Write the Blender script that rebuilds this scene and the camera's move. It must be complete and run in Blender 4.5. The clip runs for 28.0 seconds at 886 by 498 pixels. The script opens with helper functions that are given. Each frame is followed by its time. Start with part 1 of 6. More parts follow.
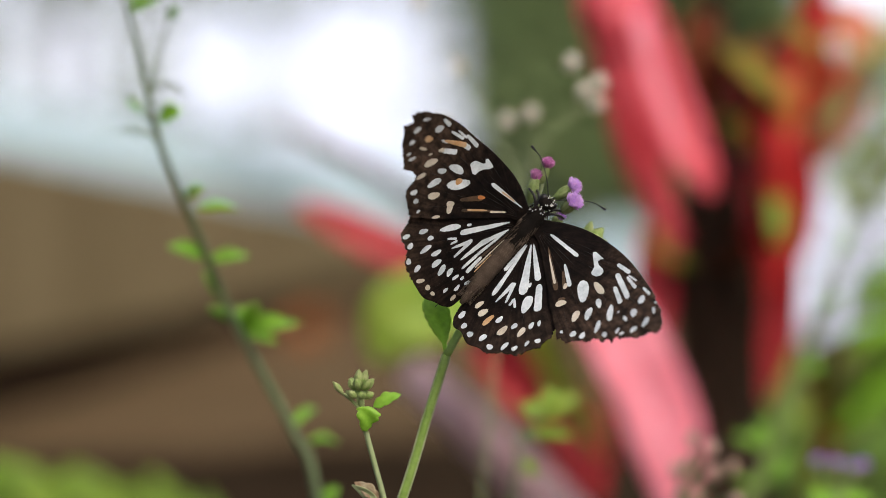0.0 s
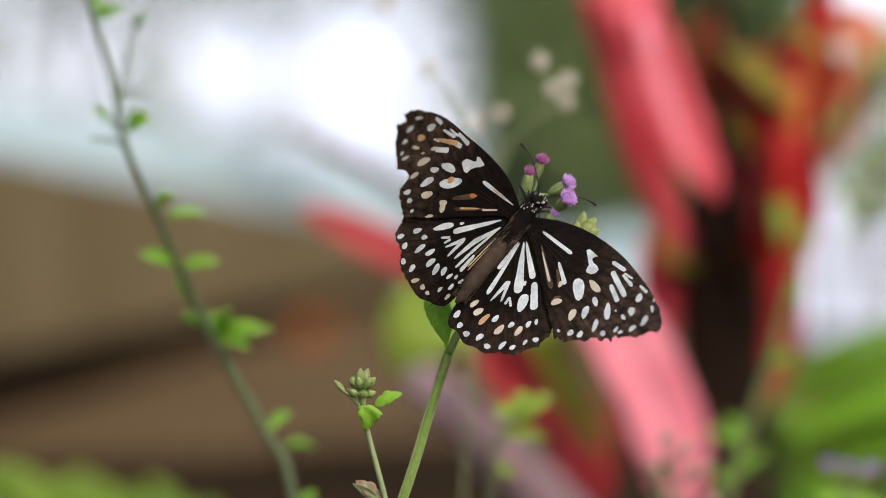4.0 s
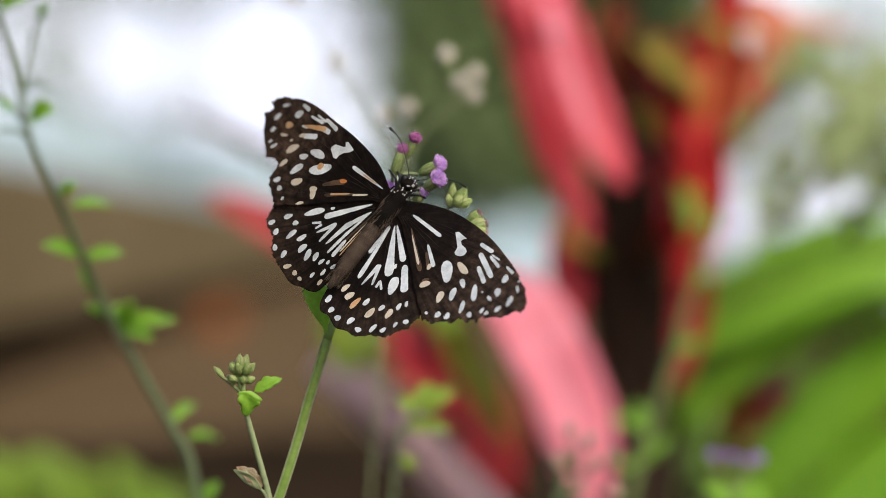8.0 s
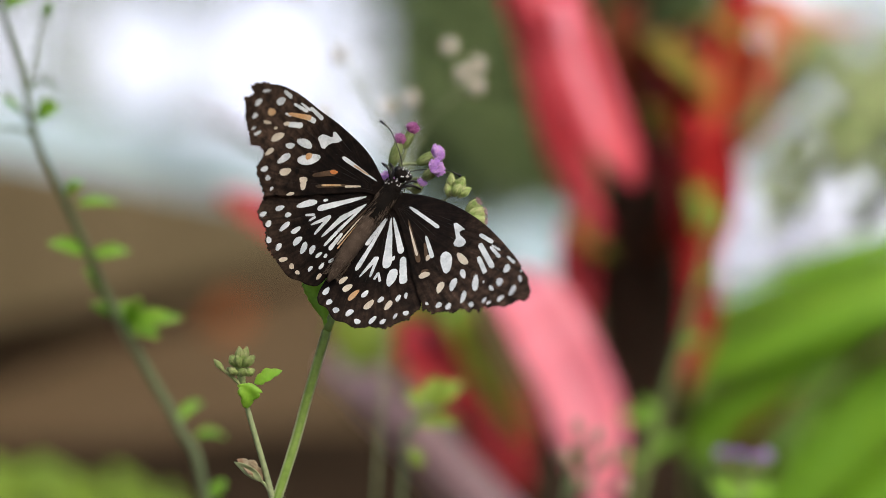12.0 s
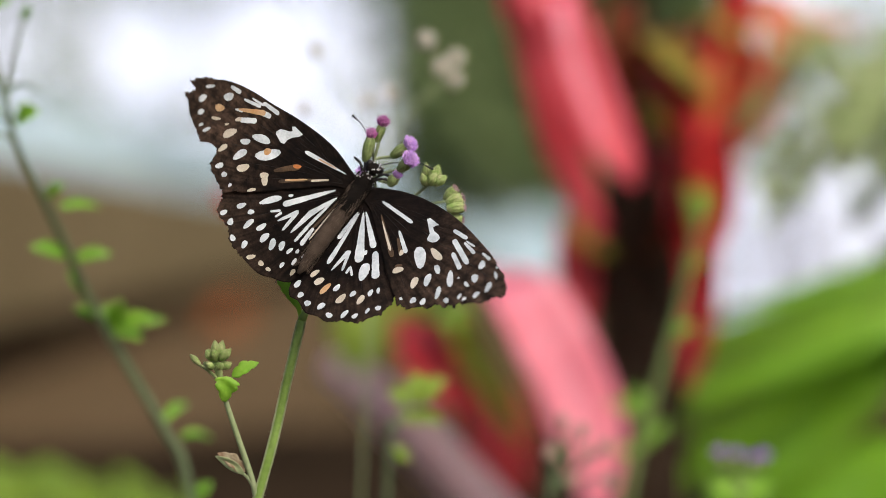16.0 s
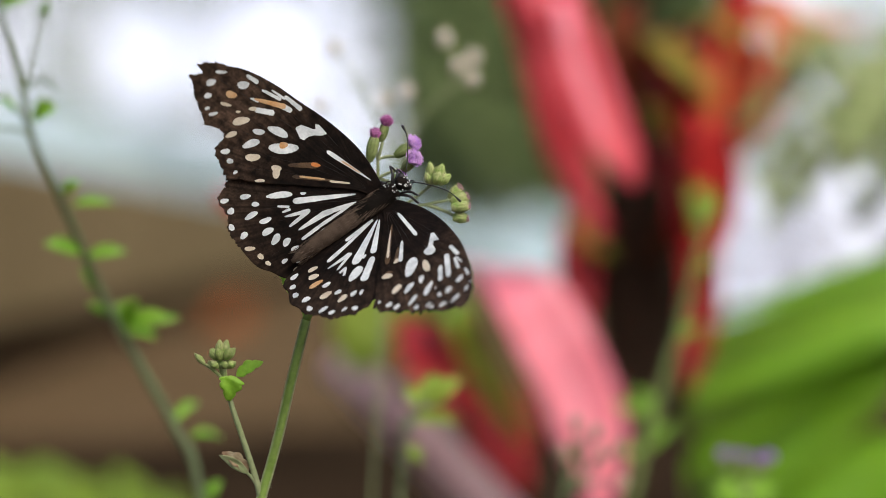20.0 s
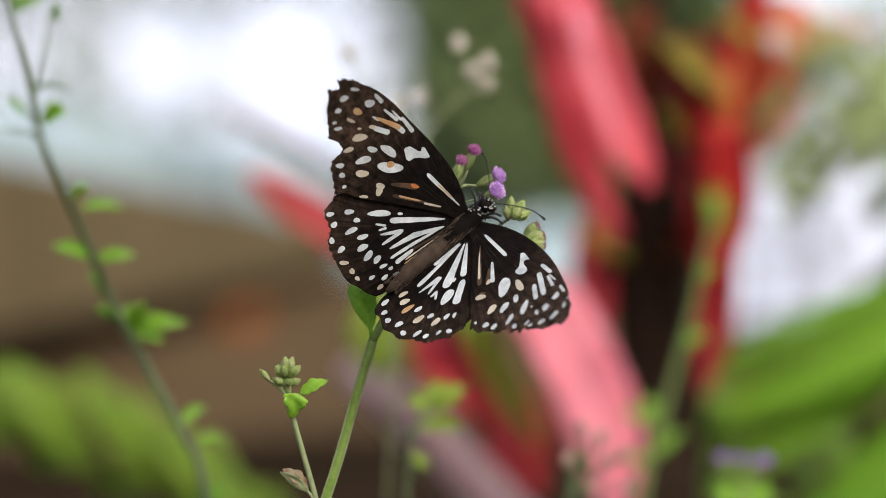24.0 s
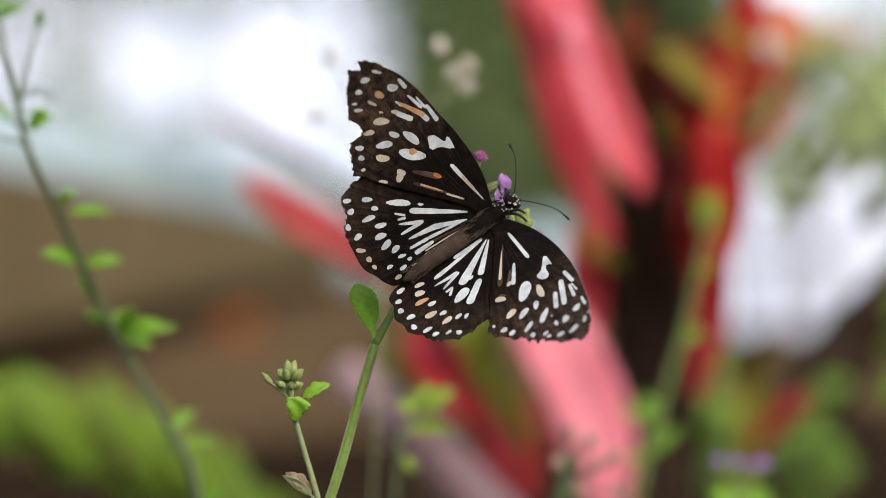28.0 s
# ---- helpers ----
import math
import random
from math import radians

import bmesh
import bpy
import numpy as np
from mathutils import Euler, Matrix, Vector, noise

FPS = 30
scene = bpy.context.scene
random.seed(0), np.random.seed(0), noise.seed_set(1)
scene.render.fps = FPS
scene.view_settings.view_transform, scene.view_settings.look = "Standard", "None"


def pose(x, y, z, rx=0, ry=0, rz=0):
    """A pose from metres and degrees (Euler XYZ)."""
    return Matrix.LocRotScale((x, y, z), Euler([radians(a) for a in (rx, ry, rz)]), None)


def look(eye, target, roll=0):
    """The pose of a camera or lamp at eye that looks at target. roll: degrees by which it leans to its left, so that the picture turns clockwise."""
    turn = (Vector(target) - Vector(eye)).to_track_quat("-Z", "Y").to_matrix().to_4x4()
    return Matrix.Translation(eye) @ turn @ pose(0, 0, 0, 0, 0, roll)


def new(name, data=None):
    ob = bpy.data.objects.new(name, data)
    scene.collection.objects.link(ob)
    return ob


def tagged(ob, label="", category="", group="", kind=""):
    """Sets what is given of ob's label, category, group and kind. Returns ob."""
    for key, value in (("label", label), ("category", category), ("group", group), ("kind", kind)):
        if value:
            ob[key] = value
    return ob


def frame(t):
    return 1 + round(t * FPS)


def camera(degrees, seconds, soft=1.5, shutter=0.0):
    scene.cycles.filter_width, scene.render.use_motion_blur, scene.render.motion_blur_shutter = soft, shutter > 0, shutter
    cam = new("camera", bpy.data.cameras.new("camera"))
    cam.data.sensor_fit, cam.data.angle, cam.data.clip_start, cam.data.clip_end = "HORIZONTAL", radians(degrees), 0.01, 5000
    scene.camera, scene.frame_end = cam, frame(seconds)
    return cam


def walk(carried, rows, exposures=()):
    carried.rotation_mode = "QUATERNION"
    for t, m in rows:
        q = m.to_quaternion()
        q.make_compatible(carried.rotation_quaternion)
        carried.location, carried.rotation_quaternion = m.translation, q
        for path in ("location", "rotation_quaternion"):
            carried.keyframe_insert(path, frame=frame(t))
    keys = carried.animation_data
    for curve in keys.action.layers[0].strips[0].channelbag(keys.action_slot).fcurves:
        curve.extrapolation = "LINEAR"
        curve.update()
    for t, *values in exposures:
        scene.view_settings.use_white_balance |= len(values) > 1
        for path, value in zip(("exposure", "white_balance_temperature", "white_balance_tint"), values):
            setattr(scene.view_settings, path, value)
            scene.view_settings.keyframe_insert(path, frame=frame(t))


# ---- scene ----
# A butterfly on a small purple wildflower in a garden: the eye stands 0.25 m over the ground.
cam = camera(16, 28.0, 0.75)
cam.data.dof.use_dof = True
cam.data.dof.focus_distance = 0.622
cam.data.dof.aperture_fstop = 8.8
EYE = (0.0, -0.633, 0.25)
CAMERA_ROWS = [
    (0, 90, 0),
    (0.5, 90.0059, 0.0103),
    (1, 90.0117, 0.0308),
    (1.5, 90.0176, 0.0103),
    (2, 90.0235, 0.0103),
    (2.5, 90.0293, 0.0103),
    (3, 90.0352, 0.0514),
    (3.5, 90.0411, 0.0719),
    (5.5, 90.0924, 0.1233),
    (6, 90.0616, -0.0924),
    (6.5, 89.9692, -1.2939),
    (7, 89.9178, -1.53),
    (7.5, 89.8767, -1.53),
    (8, 89.8357, -1.5813),
    (8.5, 89.822, -1.6121),
    (9, 89.8083, -1.6018),
    (9.5, 89.7946, -1.5608),
    (10, 89.7946, -1.5505),
    (10.5, 89.7946, -1.4274),
    (11, 89.7946, -1.4992),
    (11.5, 89.7946, -1.4684),
    (12, 89.7946, -1.3966),
    (12.5, 89.7946, -1.4274),
    (14.5, 89.7946, -1.4787),
    (15, 89.7946, -1.5095),
    (15.5, 89.7946, -1.4582),
    (16, 89.7946, -1.4274),
    (16.5, 89.7946, -1.4171),
    (17, 89.7946, -1.4479),
    (17.5, 89.7946, -1.4479),
    (18, 89.7946, -1.4479),
    (18.5, 89.7946, -1.4684),
    (19, 89.7946, -1.4684),
    (19.5, 89.7946, -1.4274),
    (20, 89.7946, -1.3966),
    (20.5, 89.7946, -1.4376),
    (22.5, 89.8192, -1.335),
    (23, 89.8254, -1.0886),
    (23.5, 89.8459, -1.0578),
    (24, 89.8665, -1.1194),
    (24.5, 89.887, -0.9962),
    (25, 89.9076, -0.9551),
    (25.5, 89.9161, -1.2734),
    (26, 89.9247, -1.1297),
    (26.5, 89.9332, -1.2118),
    (27, 89.9418, -1.1297),
    (27.5, 89.9504, -1.2323),
    (28, 89.9589, -1.2426),
]
walk(cam, [(t, pose(*EYE, rx, 0, rz)) for t, rx, rz in CAMERA_ROWS], [(0, 0.1), (28, 0.1)])

# ---- light: a bright overcast sky ----
world = bpy.data.worlds.new("overcast_sky")
scene.world = world
world.use_nodes = True
wn = world.node_tree
sky = wn.nodes.new("ShaderNodeTexSky")
sky.sky_type = 'NISHITA'
sky.sun_disc = False
sky.sun_elevation = radians(45)
sky.sun_rotation = radians(148)
sky.air_density, sky.dust_density, sky.ozone_density = 0.7, 7.0, 0.6
wn.links.new(sky.outputs[0], wn.nodes["Background"].inputs[0])
wn.nodes["Background"].inputs[1].default_value = 0.15
sun = new("sun", bpy.data.lights.new("sun", 'SUN'))
sun.data.energy, sun.data.angle, sun.data.color = 0.9, radians(14), (1.0, 0.97, 0.92)
sun.matrix_world = look((3.75, -6.0, 7.07), (0, 0, 0))


# ---- materials ----
def material(name, rgb, rgb2=None, rough=0.6, scale=40.0, fine=400.0, bump=0.2, translucent=0.0, spec=0.4, metal=0.0, relief=0.001, jitter=0.0, stretch=None):
    """A surface with two scales of colour variation, fine relief and, for leaves, some light let through."""
    m = bpy.data.materials.new(name)
    m.use_nodes = True
    n, l = m.node_tree.nodes, m.node_tree.links
    b, o = n["Principled BSDF"], n["Material Output"]
    tc = n.new("ShaderNodeTexCoord")
    big, small = n.new("ShaderNodeTexNoise"), n.new("ShaderNodeTexNoise")
    big.inputs["Scale"].default_value, small.inputs["Scale"].default_value = scale, fine
    big.inputs["Detail"].default_value, small.inputs["Detail"].default_value = 4, 3
    ramp = n.new("ShaderNodeValToRGB")
    ramp.color_ramp.elements[0].position, ramp.color_ramp.elements[1].position = 0.3, 0.7
    ramp.color_ramp.elements[0].color = (*rgb, 1)
    ramp.color_ramp.elements[1].color = (*(rgb2 or [c * 0.75 for c in rgb]), 1)
    mix = n.new("ShaderNodeMix")
    mix.data_type, mix.blend_type = 'RGBA', 'OVERLAY'
    mix.inputs[0].default_value = 0.35
    if stretch:
        mp = n.new("ShaderNodeMapping")
        mp.inputs["Scale"].default_value = stretch
        l.new(tc.outputs["Object"], mp.inputs["Vector"])
        l.new(mp.outputs[0], big.inputs["Vector"])
    else:
        l.new(tc.outputs["Object"], big.inputs["Vector"])
    l.new(tc.outputs["Object"], small.inputs["Vector"])
    l.new(big.outputs[0], ramp.inputs[0])
    l.new(ramp.outputs[0], mix.inputs[6])
    l.new(small.outputs[0], mix.inputs[7])
    colour = mix.outputs[2]
    if jitter:
        info, hsv, rng = n.new("ShaderNodeNewGeometry"), n.new("ShaderNodeHueSaturation"), n.new("ShaderNodeMapRange")
        rng.inputs[3].default_value, rng.inputs[4].default_value = 1 - jitter, 1 + jitter
        l.new(info.outputs["Random Per Island"], rng.inputs[0])
        l.new(rng.outputs[0], hsv.inputs["Value"])
        l.new(colour, hsv.inputs["Color"])
        colour = hsv.outputs[0]
    l.new(colour, b.inputs["Base Color"])
    b.inputs["Roughness"].default_value, b.inputs["Metallic"].default_value = rough, metal
    b.inputs["Specular IOR Level"].default_value = spec
    bm_ = n.new("ShaderNodeBump")
    bm_.inputs["Strength"].default_value, bm_.inputs["Distance"].default_value = bump, relief
    l.new(small.outputs[0], bm_.inputs["Height"])
    l.new(bm_.outputs[0], b.inputs["Normal"])
    if translucent:
        tr, ms = n.new("ShaderNodeBsdfTranslucent"), n.new("ShaderNodeMixShader")
        ms.inputs[0].default_value = translucent
        l.new(colour, tr.inputs["Color"])
        l.new(b.outputs[0], ms.inputs[1])
        l.new(tr.outputs[0], ms.inputs[2])
        l.new(ms.outputs[0], o.inputs["Surface"])
    return m


def wing_material():
    """Black-brown scales, browner towards the worn rim, with fine rays that run out from the wing's root."""
    m = material("wing_scales", (0.0100, 0.0070, 0.0055), (0.078, 0.050, 0.035), 0.8, 600, 2500, 0.5, 0.05, 0.12, relief=0.0001)
    n, l = m.node_tree.nodes, m.node_tree.links
    n["Mix"].inputs[0].default_value = 0.85
    base = n["Principled BSDF"].inputs["Base Color"]
    colour = base.links[0].from_socket
    tc, far, tone, cut = n.new("ShaderNodeTexCoord"), n.new("ShaderNodeVectorMath"), n.new("ShaderNodeMapRange"), n.new("ShaderNodeMix")
    far.operation, cut.data_type, cut.blend_type = 'LENGTH', 'RGBA', 'MULTIPLY'
    l.new(tc.outputs["Object"], far.inputs[0])
    l.new(far.outputs["Value"], tone.inputs[0])
    for socket, value in zip(tone.inputs[1:5], (0.019, 0.036, 1.0, 0.0)):
        socket.default_value = value
    l.new(tone.outputs[0], cut.inputs[0])
    l.new(colour, cut.inputs[6])
    cut.inputs[7].default_value = (0.125, 0.115, 0.12, 1)
    split, angle, spread, rays, grade, ray = n.new("ShaderNodeSeparateXYZ"), n.new("ShaderNodeMath"), n.new("ShaderNodeCombineXYZ"), n.new("ShaderNodeTexNoise"), n.new("ShaderNodeMapRange"), n.new("ShaderNodeMix")
    angle.operation, ray.data_type, ray.blend_type = 'ARCTAN2', 'RGBA', 'MULTIPLY'
    l.new(tc.outputs["Object"], split.inputs[0])
    l.new(split.outputs["Y"], angle.inputs[0])
    l.new(split.outputs["X"], angle.inputs[1])
    l.new(angle.outputs[0], spread.inputs[0])
    l.new(far.outputs["Value"], spread.inputs[1])
    rays.inputs["Scale"].default_value, rays.inputs["Detail"].default_value = 34, 2
    l.new(spread.outputs[0], rays.inputs["Vector"])
    for socket, value in zip(grade.inputs[1:5], (0.35, 0.65, 0.45, 1.5)):
        socket.default_value = value
    l.new(rays.outputs[0], grade.inputs[0])
    ray.inputs[0].default_value = 1.0
    l.new(cut.outputs[2], ray.inputs[6])
    l.new(grade.outputs[0], ray.inputs[7])
    l.new(ray.outputs[2], base)
    return m


WING = wing_material()
CLOUDED = material("brown_clouded_mark", (0.028, 0.021, 0.017), (0.13, 0.08, 0.045), 0.6, 300, 2500, 0.3, 0.1, 0.2)
SPOT = material("pale_wing_spot", (0.69, 0.75, 0.79), (0.43, 0.49, 0.53), 0.6, 420, 2200, 0.5, 0.0, 0.3, relief=0.00008)
CREAM = material("cream_wing_spot", (0.62, 0.585, 0.50), (0.48, 0.43, 0.34), 0.6, 300, 3000, 0.3, 0.0, 0.3, relief=0.00005)
ORANGE = material("worn_orange_spot", (0.46, 0.25, 0.10), (0.54, 0.40, 0.25), 0.6, 400, 3000, 0.3, 0.0, 0.3, relief=0.00005)
EMBER = material("bright_orange_mark", (0.60, 0.22, 0.06), (0.40, 0.15, 0.05), 0.55, 500, 3000, 0.3, 0.0, 0.3, relief=0.00005)
VEIN = material("wing_vein", (0.006, 0.004, 0.003), None, 0.5, 200, 2500, 0.2)
FUR = material("dark_body_fur", (0.004, 0.0035, 0.003), (0.014, 0.011, 0.009), 0.9, 300, 4000, 0.8, spec=0.1, relief=0.0003)
ABDOMEN = material("brown_abdomen", (0.075, 0.056, 0.042), (0.04, 0.029, 0.022), 0.85, 300, 4000, 0.7, spec=0.1, relief=0.0002)
TAN_FUR = material("tan_body_fur", (0.115, 0.088, 0.068), (0.065, 0.048, 0.037), 0.9, 300, 3000, 0.4, spec=0.1, relief=0.0002)
BODY_SPOT = material("white_body_dots", (0.8, 0.8, 0.78), None, 0.6)
HORN = material("black_antenna", (0.008, 0.007, 0.007), None, 0.4)
STEM = material("green_stem", (0.21, 0.35, 0.06), (0.28, 0.42, 0.11), 0.5, 60, 900, 0.4, 0.15, relief=0.0003)
PALE_STEM = material("pale_stem", (0.27, 0.35, 0.16), (0.34, 0.38, 0.22), 0.6, 80, 900, 0.4, 0.1, relief=0.0003)
WEED_STEM = material("yellow_green_stem", (0.16, 0.23, 0.065), (0.20, 0.26, 0.09), 0.6, 60, 900, 0.4, relief=0.0003)
GREY_STEM = material("grey_green_stem", (0.12, 0.175, 0.08), (0.15, 0.20, 0.10), 0.6, 60, 900, 0.4, 0.25, relief=0.0003)
LEAF = material("fresh_leaf", (0.24, 0.52, 0.034), (0.33, 0.60, 0.065), 0.45, 160, 900, 0.4, 0.4, relief=0.0003)
WEED_LEAF = material("weed_leaf", (0.17, 0.40, 0.030), (0.25, 0.48, 0.055), 0.5, 160, 900, 0.4, 0.35, relief=0.0003)
BUSH = material("bush_leaf", (0.13, 0.27, 0.03), (0.20, 0.36, 0.05), 0.45, 160, 900, 0.4, 0.4, relief=0.0003)
OLIVE = material("olive_leaf", (0.22, 0.21, 0.025), (0.34, 0.27, 0.04), 0.8, 60, 300, 0.3, 0.3, relief=0.001)
SHRUB = material("garden_shrub_leaf", (0.30, 0.44, 0.11), (0.42, 0.54, 0.20), 0.5, 6, 60, 0.3, 0.6, jitter=0.35)
SPRAY = material("pale_shrub_leaf", (0.44, 0.56, 0.24), (0.56, 0.66, 0.36), 0.4, 60, 300, 0.3, 0.55, relief=0.0003)
FERN = material("lime_fern", (0.18, 0.335, 0.025), (0.27, 0.42, 0.045), 0.45, 40, 200, 0.3, 0.4, relief=0.001)
LIME = material("lime_leaf", (0.26, 0.44, 0.05), (0.36, 0.46, 0.07), 0.5, 60, 700, 0.3, 0.4, relief=0.0003)
BIG_GREEN = material("broad_green_leaf", (0.165, 0.40, 0.016), (0.235, 0.475, 0.028), 0.35, 30, 160, 0.3, 0.35, relief=0.001, stretch=(0.4, 1, 1))
DEEP_PURPLE = material("deep_purple_floret", (0.50, 0.22, 0.84), (0.68, 0.42, 0.95), 0.6, 700, 3000, 0.3, 0.3, relief=0.0001)
CALYX = material("green_calyx", (0.21, 0.30, 0.085), (0.34, 0.41, 0.18), 0.6, 500, 2500, 0.5, 0.2, relief=0.0002)
BUD = material("pale_green_bud", (0.27, 0.42, 0.10), (0.48, 0.52, 0.25), 0.6, 900, 2500, 0.5, 0.25, relief=0.0002)
PURPLE = material("purple_floret", (0.76, 0.44, 0.94), (0.92, 0.72, 1.0), 0.6, 700, 3000, 0.3, 0.4, relief=0.0001, jitter=0.25)
MAGENTA = material("magenta_floret", (0.52, 0.13, 0.42), (0.76, 0.38, 0.68), 0.6, 700, 3000, 0.3, 0.35, relief=0.0001, jitter=0.25)
MAUVE_TIP = material("dull_mauve_floret", (0.40, 0.22, 0.26), (0.52, 0.38, 0.36), 0.6, 700, 3000, 0.3, 0.3, relief=0.0001, jitter=0.2)
DRY_EDGE = material("curled_dry_leaf", (0.46, 0.41, 0.27), (0.22, 0.13, 0.07), 0.7, 420, 1500, 0.5, 0.25)
FLUFF = material("dry_seed_fluff", (0.86, 0.83, 0.74), (0.78, 0.73, 0.63), 0.9, 300, 2500, 0.3, 0.3)
DEAD = material("rust_orange_leaf", (0.42, 0.13, 0.03), (0.28, 0.09, 0.03), 0.7, 60, 400, 0.5, 0.15)
DRY = material("dry_brown_leaf", (0.58, 0.43, 0.36), (0.40, 0.27, 0.20), 0.7, 200, 900, 0.5, 0.2)
PINK = material("pink_leaf", (0.70, 0.055, 0.085), (0.84, 0.19, 0.25), 0.4, 55, 200, 0.3, 0.35, relief=0.001, stretch=(1, 1, 0.2))
RED_PINK = material("reddish_pink_leaf", (0.56, 0.028, 0.048), (0.70, 0.09, 0.12), 0.4, 45, 200, 0.3, 0.3, relief=0.001, stretch=(1, 1, 0.2))
RED = material("red_leaf", (0.42, 0.008, 0.010), (0.60, 0.022, 0.020), 0.55, 45, 200, 0.3, 0.3, relief=0.001, stretch=(1, 1, 0.2))
CRIMSON = material("crimson_leaf", (0.47, 0.022, 0.030), (0.60, 0.06, 0.07), 0.4, 45, 200, 0.3, 0.3, relief=0.001, stretch=(1, 1, 0.2))
DULL = material("brownish_red_leaf", (0.075, 0.040, 0.014), (0.15, 0.030, 0.016), 0.9, 30, 200, 0.3, 0.2, 0.1, relief=0.001)
DARK_RED = material("dark_red_leaf", (0.30, 0.018, 0.022), (0.42, 0.03, 0.03), 0.4, 12, 200, 0.3, 0.25, relief=0.001)
RUST = material("orange_green_leaf", (0.68, 0.09, 0.03), (0.50, 0.28, 0.06), 0.45, 40, 200, 0.3, 0.3, relief=0.001, stretch=(1, 1, 0.3))
SALMON = material("salmon_leaf", (0.78, 0.20, 0.14), (0.62, 0.30, 0.12), 0.45, 40, 200, 0.3, 0.35, relief=0.001, stretch=(1, 1, 0.3))
PALE_PINK = material("pale_pink_leaf", (0.95, 0.30, 0.41), (0.97, 0.43, 0.53), 0.4, 40, 200, 0.3, 0.45, relief=0.001, stretch=(1, 1, 0.3))
MAUVE = material("mauve_stalk", (0.64, 0.43, 0.47), (0.70, 0.50, 0.54), 0.6, 20, 300, 0.3)
BARK = material("dark_bark", (0.027, 0.018, 0.012), (0.056, 0.038, 0.025), 0.95, 30, 250, 1.0, spec=0.1, relief=0.004)
SOIL = material("brown_soil", (0.145, 0.104, 0.058), (0.10, 0.070, 0.038), 1.0, 1.5, 40, 0.6, spec=0.0, relief=0.01)
TIMBER = material("weathered_timber", (0.222, 0.18, 0.103), (0.165, 0.132, 0.073), 1.0, 2.5, 60, 0.4, spec=0.0, relief=0.004)
# near-black: the shade of the gap under the wall, put into the colour
GAP_SHADE = material("gap_shade_timber", (0.020, 0.013, 0.008), (0.034, 0.022, 0.014), 0.9, 3, 60, 0.6, spec=0.0, relief=0.004)
PAINT = material("pale_blue_paint", (0.37, 0.50, 0.55), (0.43, 0.55, 0.595), 0.9, 1.2, 30, 0.3, spec=0.0, relief=0.004)
WOODS = material("woodland_leaves", (0.14, 0.205, 0.075), (0.20, 0.27, 0.115), 0.6, 1.2, 20, 0.3, 0.3, jitter=0.35)
TWIG = material("grey_twig", (0.13, 0.10, 0.075), None, 0.8, 10, 80, 0.5)
DARK_SOIL = material("dark_brown_soil", (0.026, 0.018, 0.011), (0.050, 0.034, 0.021), 1.0, 3.0, 60, 0.8, spec=0.0, relief=0.01)
POND = material("pond_water", (0.10, 0.11, 0.11), None, 0.03, 1.5, 6, 0.05, spec=0.9, relief=0.005)


# ---- builders ----
def root_place(ob):
    place = Vector()
    while ob:
        place += ob.location
        ob = ob.parent
    return place


def part(name, bm, mat, parent, label="", smooth=True):
    """Links a bmesh, made in the world's space, as one mesh object under a thing or a part."""
    if parent:
        bmesh.ops.translate(bm, verts=bm.verts, vec=-root_place(parent))
    me = bpy.data.meshes.new(name)
    bmesh.ops.recalc_face_normals(bm, faces=bm.faces)
    bm.to_mesh(me)
    bm.free()
    for p in me.polygons:
        p.use_smooth = smooth
    me.materials.append(mat)
    ob = new(name, me)
    ob.parent = parent
    return tagged(ob, label)


def thing(name, base, label, category, group="", kind=""):
    ob = new(name)
    ob.empty_display_size = 0.01
    ob.location = base
    return tagged(ob, label, category, group, kind)


def curve(points, steps=6):
    """A smooth line through a few control points."""
    p = [Vector(a) for a in points]
    p = [p[0] * 2 - p[1]] + p + [p[-1] * 2 - p[-2]]
    out = []
    for i in range(1, len(p) - 2):
        for k in range(steps):
            t = k / steps
            a, b, c, d = p[i - 1:i + 3]
            out.append(0.5 * (2 * b + (c - a) * t + (2 * a - 5 * b + 4 * c - d) * t * t + (3 * b - a - 3 * c + d) * t ** 3))
    return out + [p[-2]]


def tube(bm, points, r0, r1, sides=8, steps=5, swell=None):
    line = curve(points, steps) if len(points) > 2 else [Vector(a) for a in points]
    rings, n = [], len(line)
    for i, c in enumerate(line):
        d = (line[min(i + 1, n - 1)] - line[max(i - 1, 0)]).normalized()
        u = d.cross(Vector((0.31, 0.9, 0.2))).normalized()
        v = d.cross(u)
        f = i / (n - 1)
        r = swell(f) if swell else r0 + (r1 - r0) * f
        rings.append([bm.verts.new(c + r * (u * math.cos(2 * math.pi * k / sides) + v * math.sin(2 * math.pi * k / sides))) for k in range(sides)])
    for a, b in zip(rings, rings[1:]):
        for k in range(sides):
            bm.faces.new((a[k], a[(k + 1) % sides], b[(k + 1) % sides], b[k]))
    bm.faces.new(rings[0][::-1])
    bm.faces.new(rings[-1])
    return bm


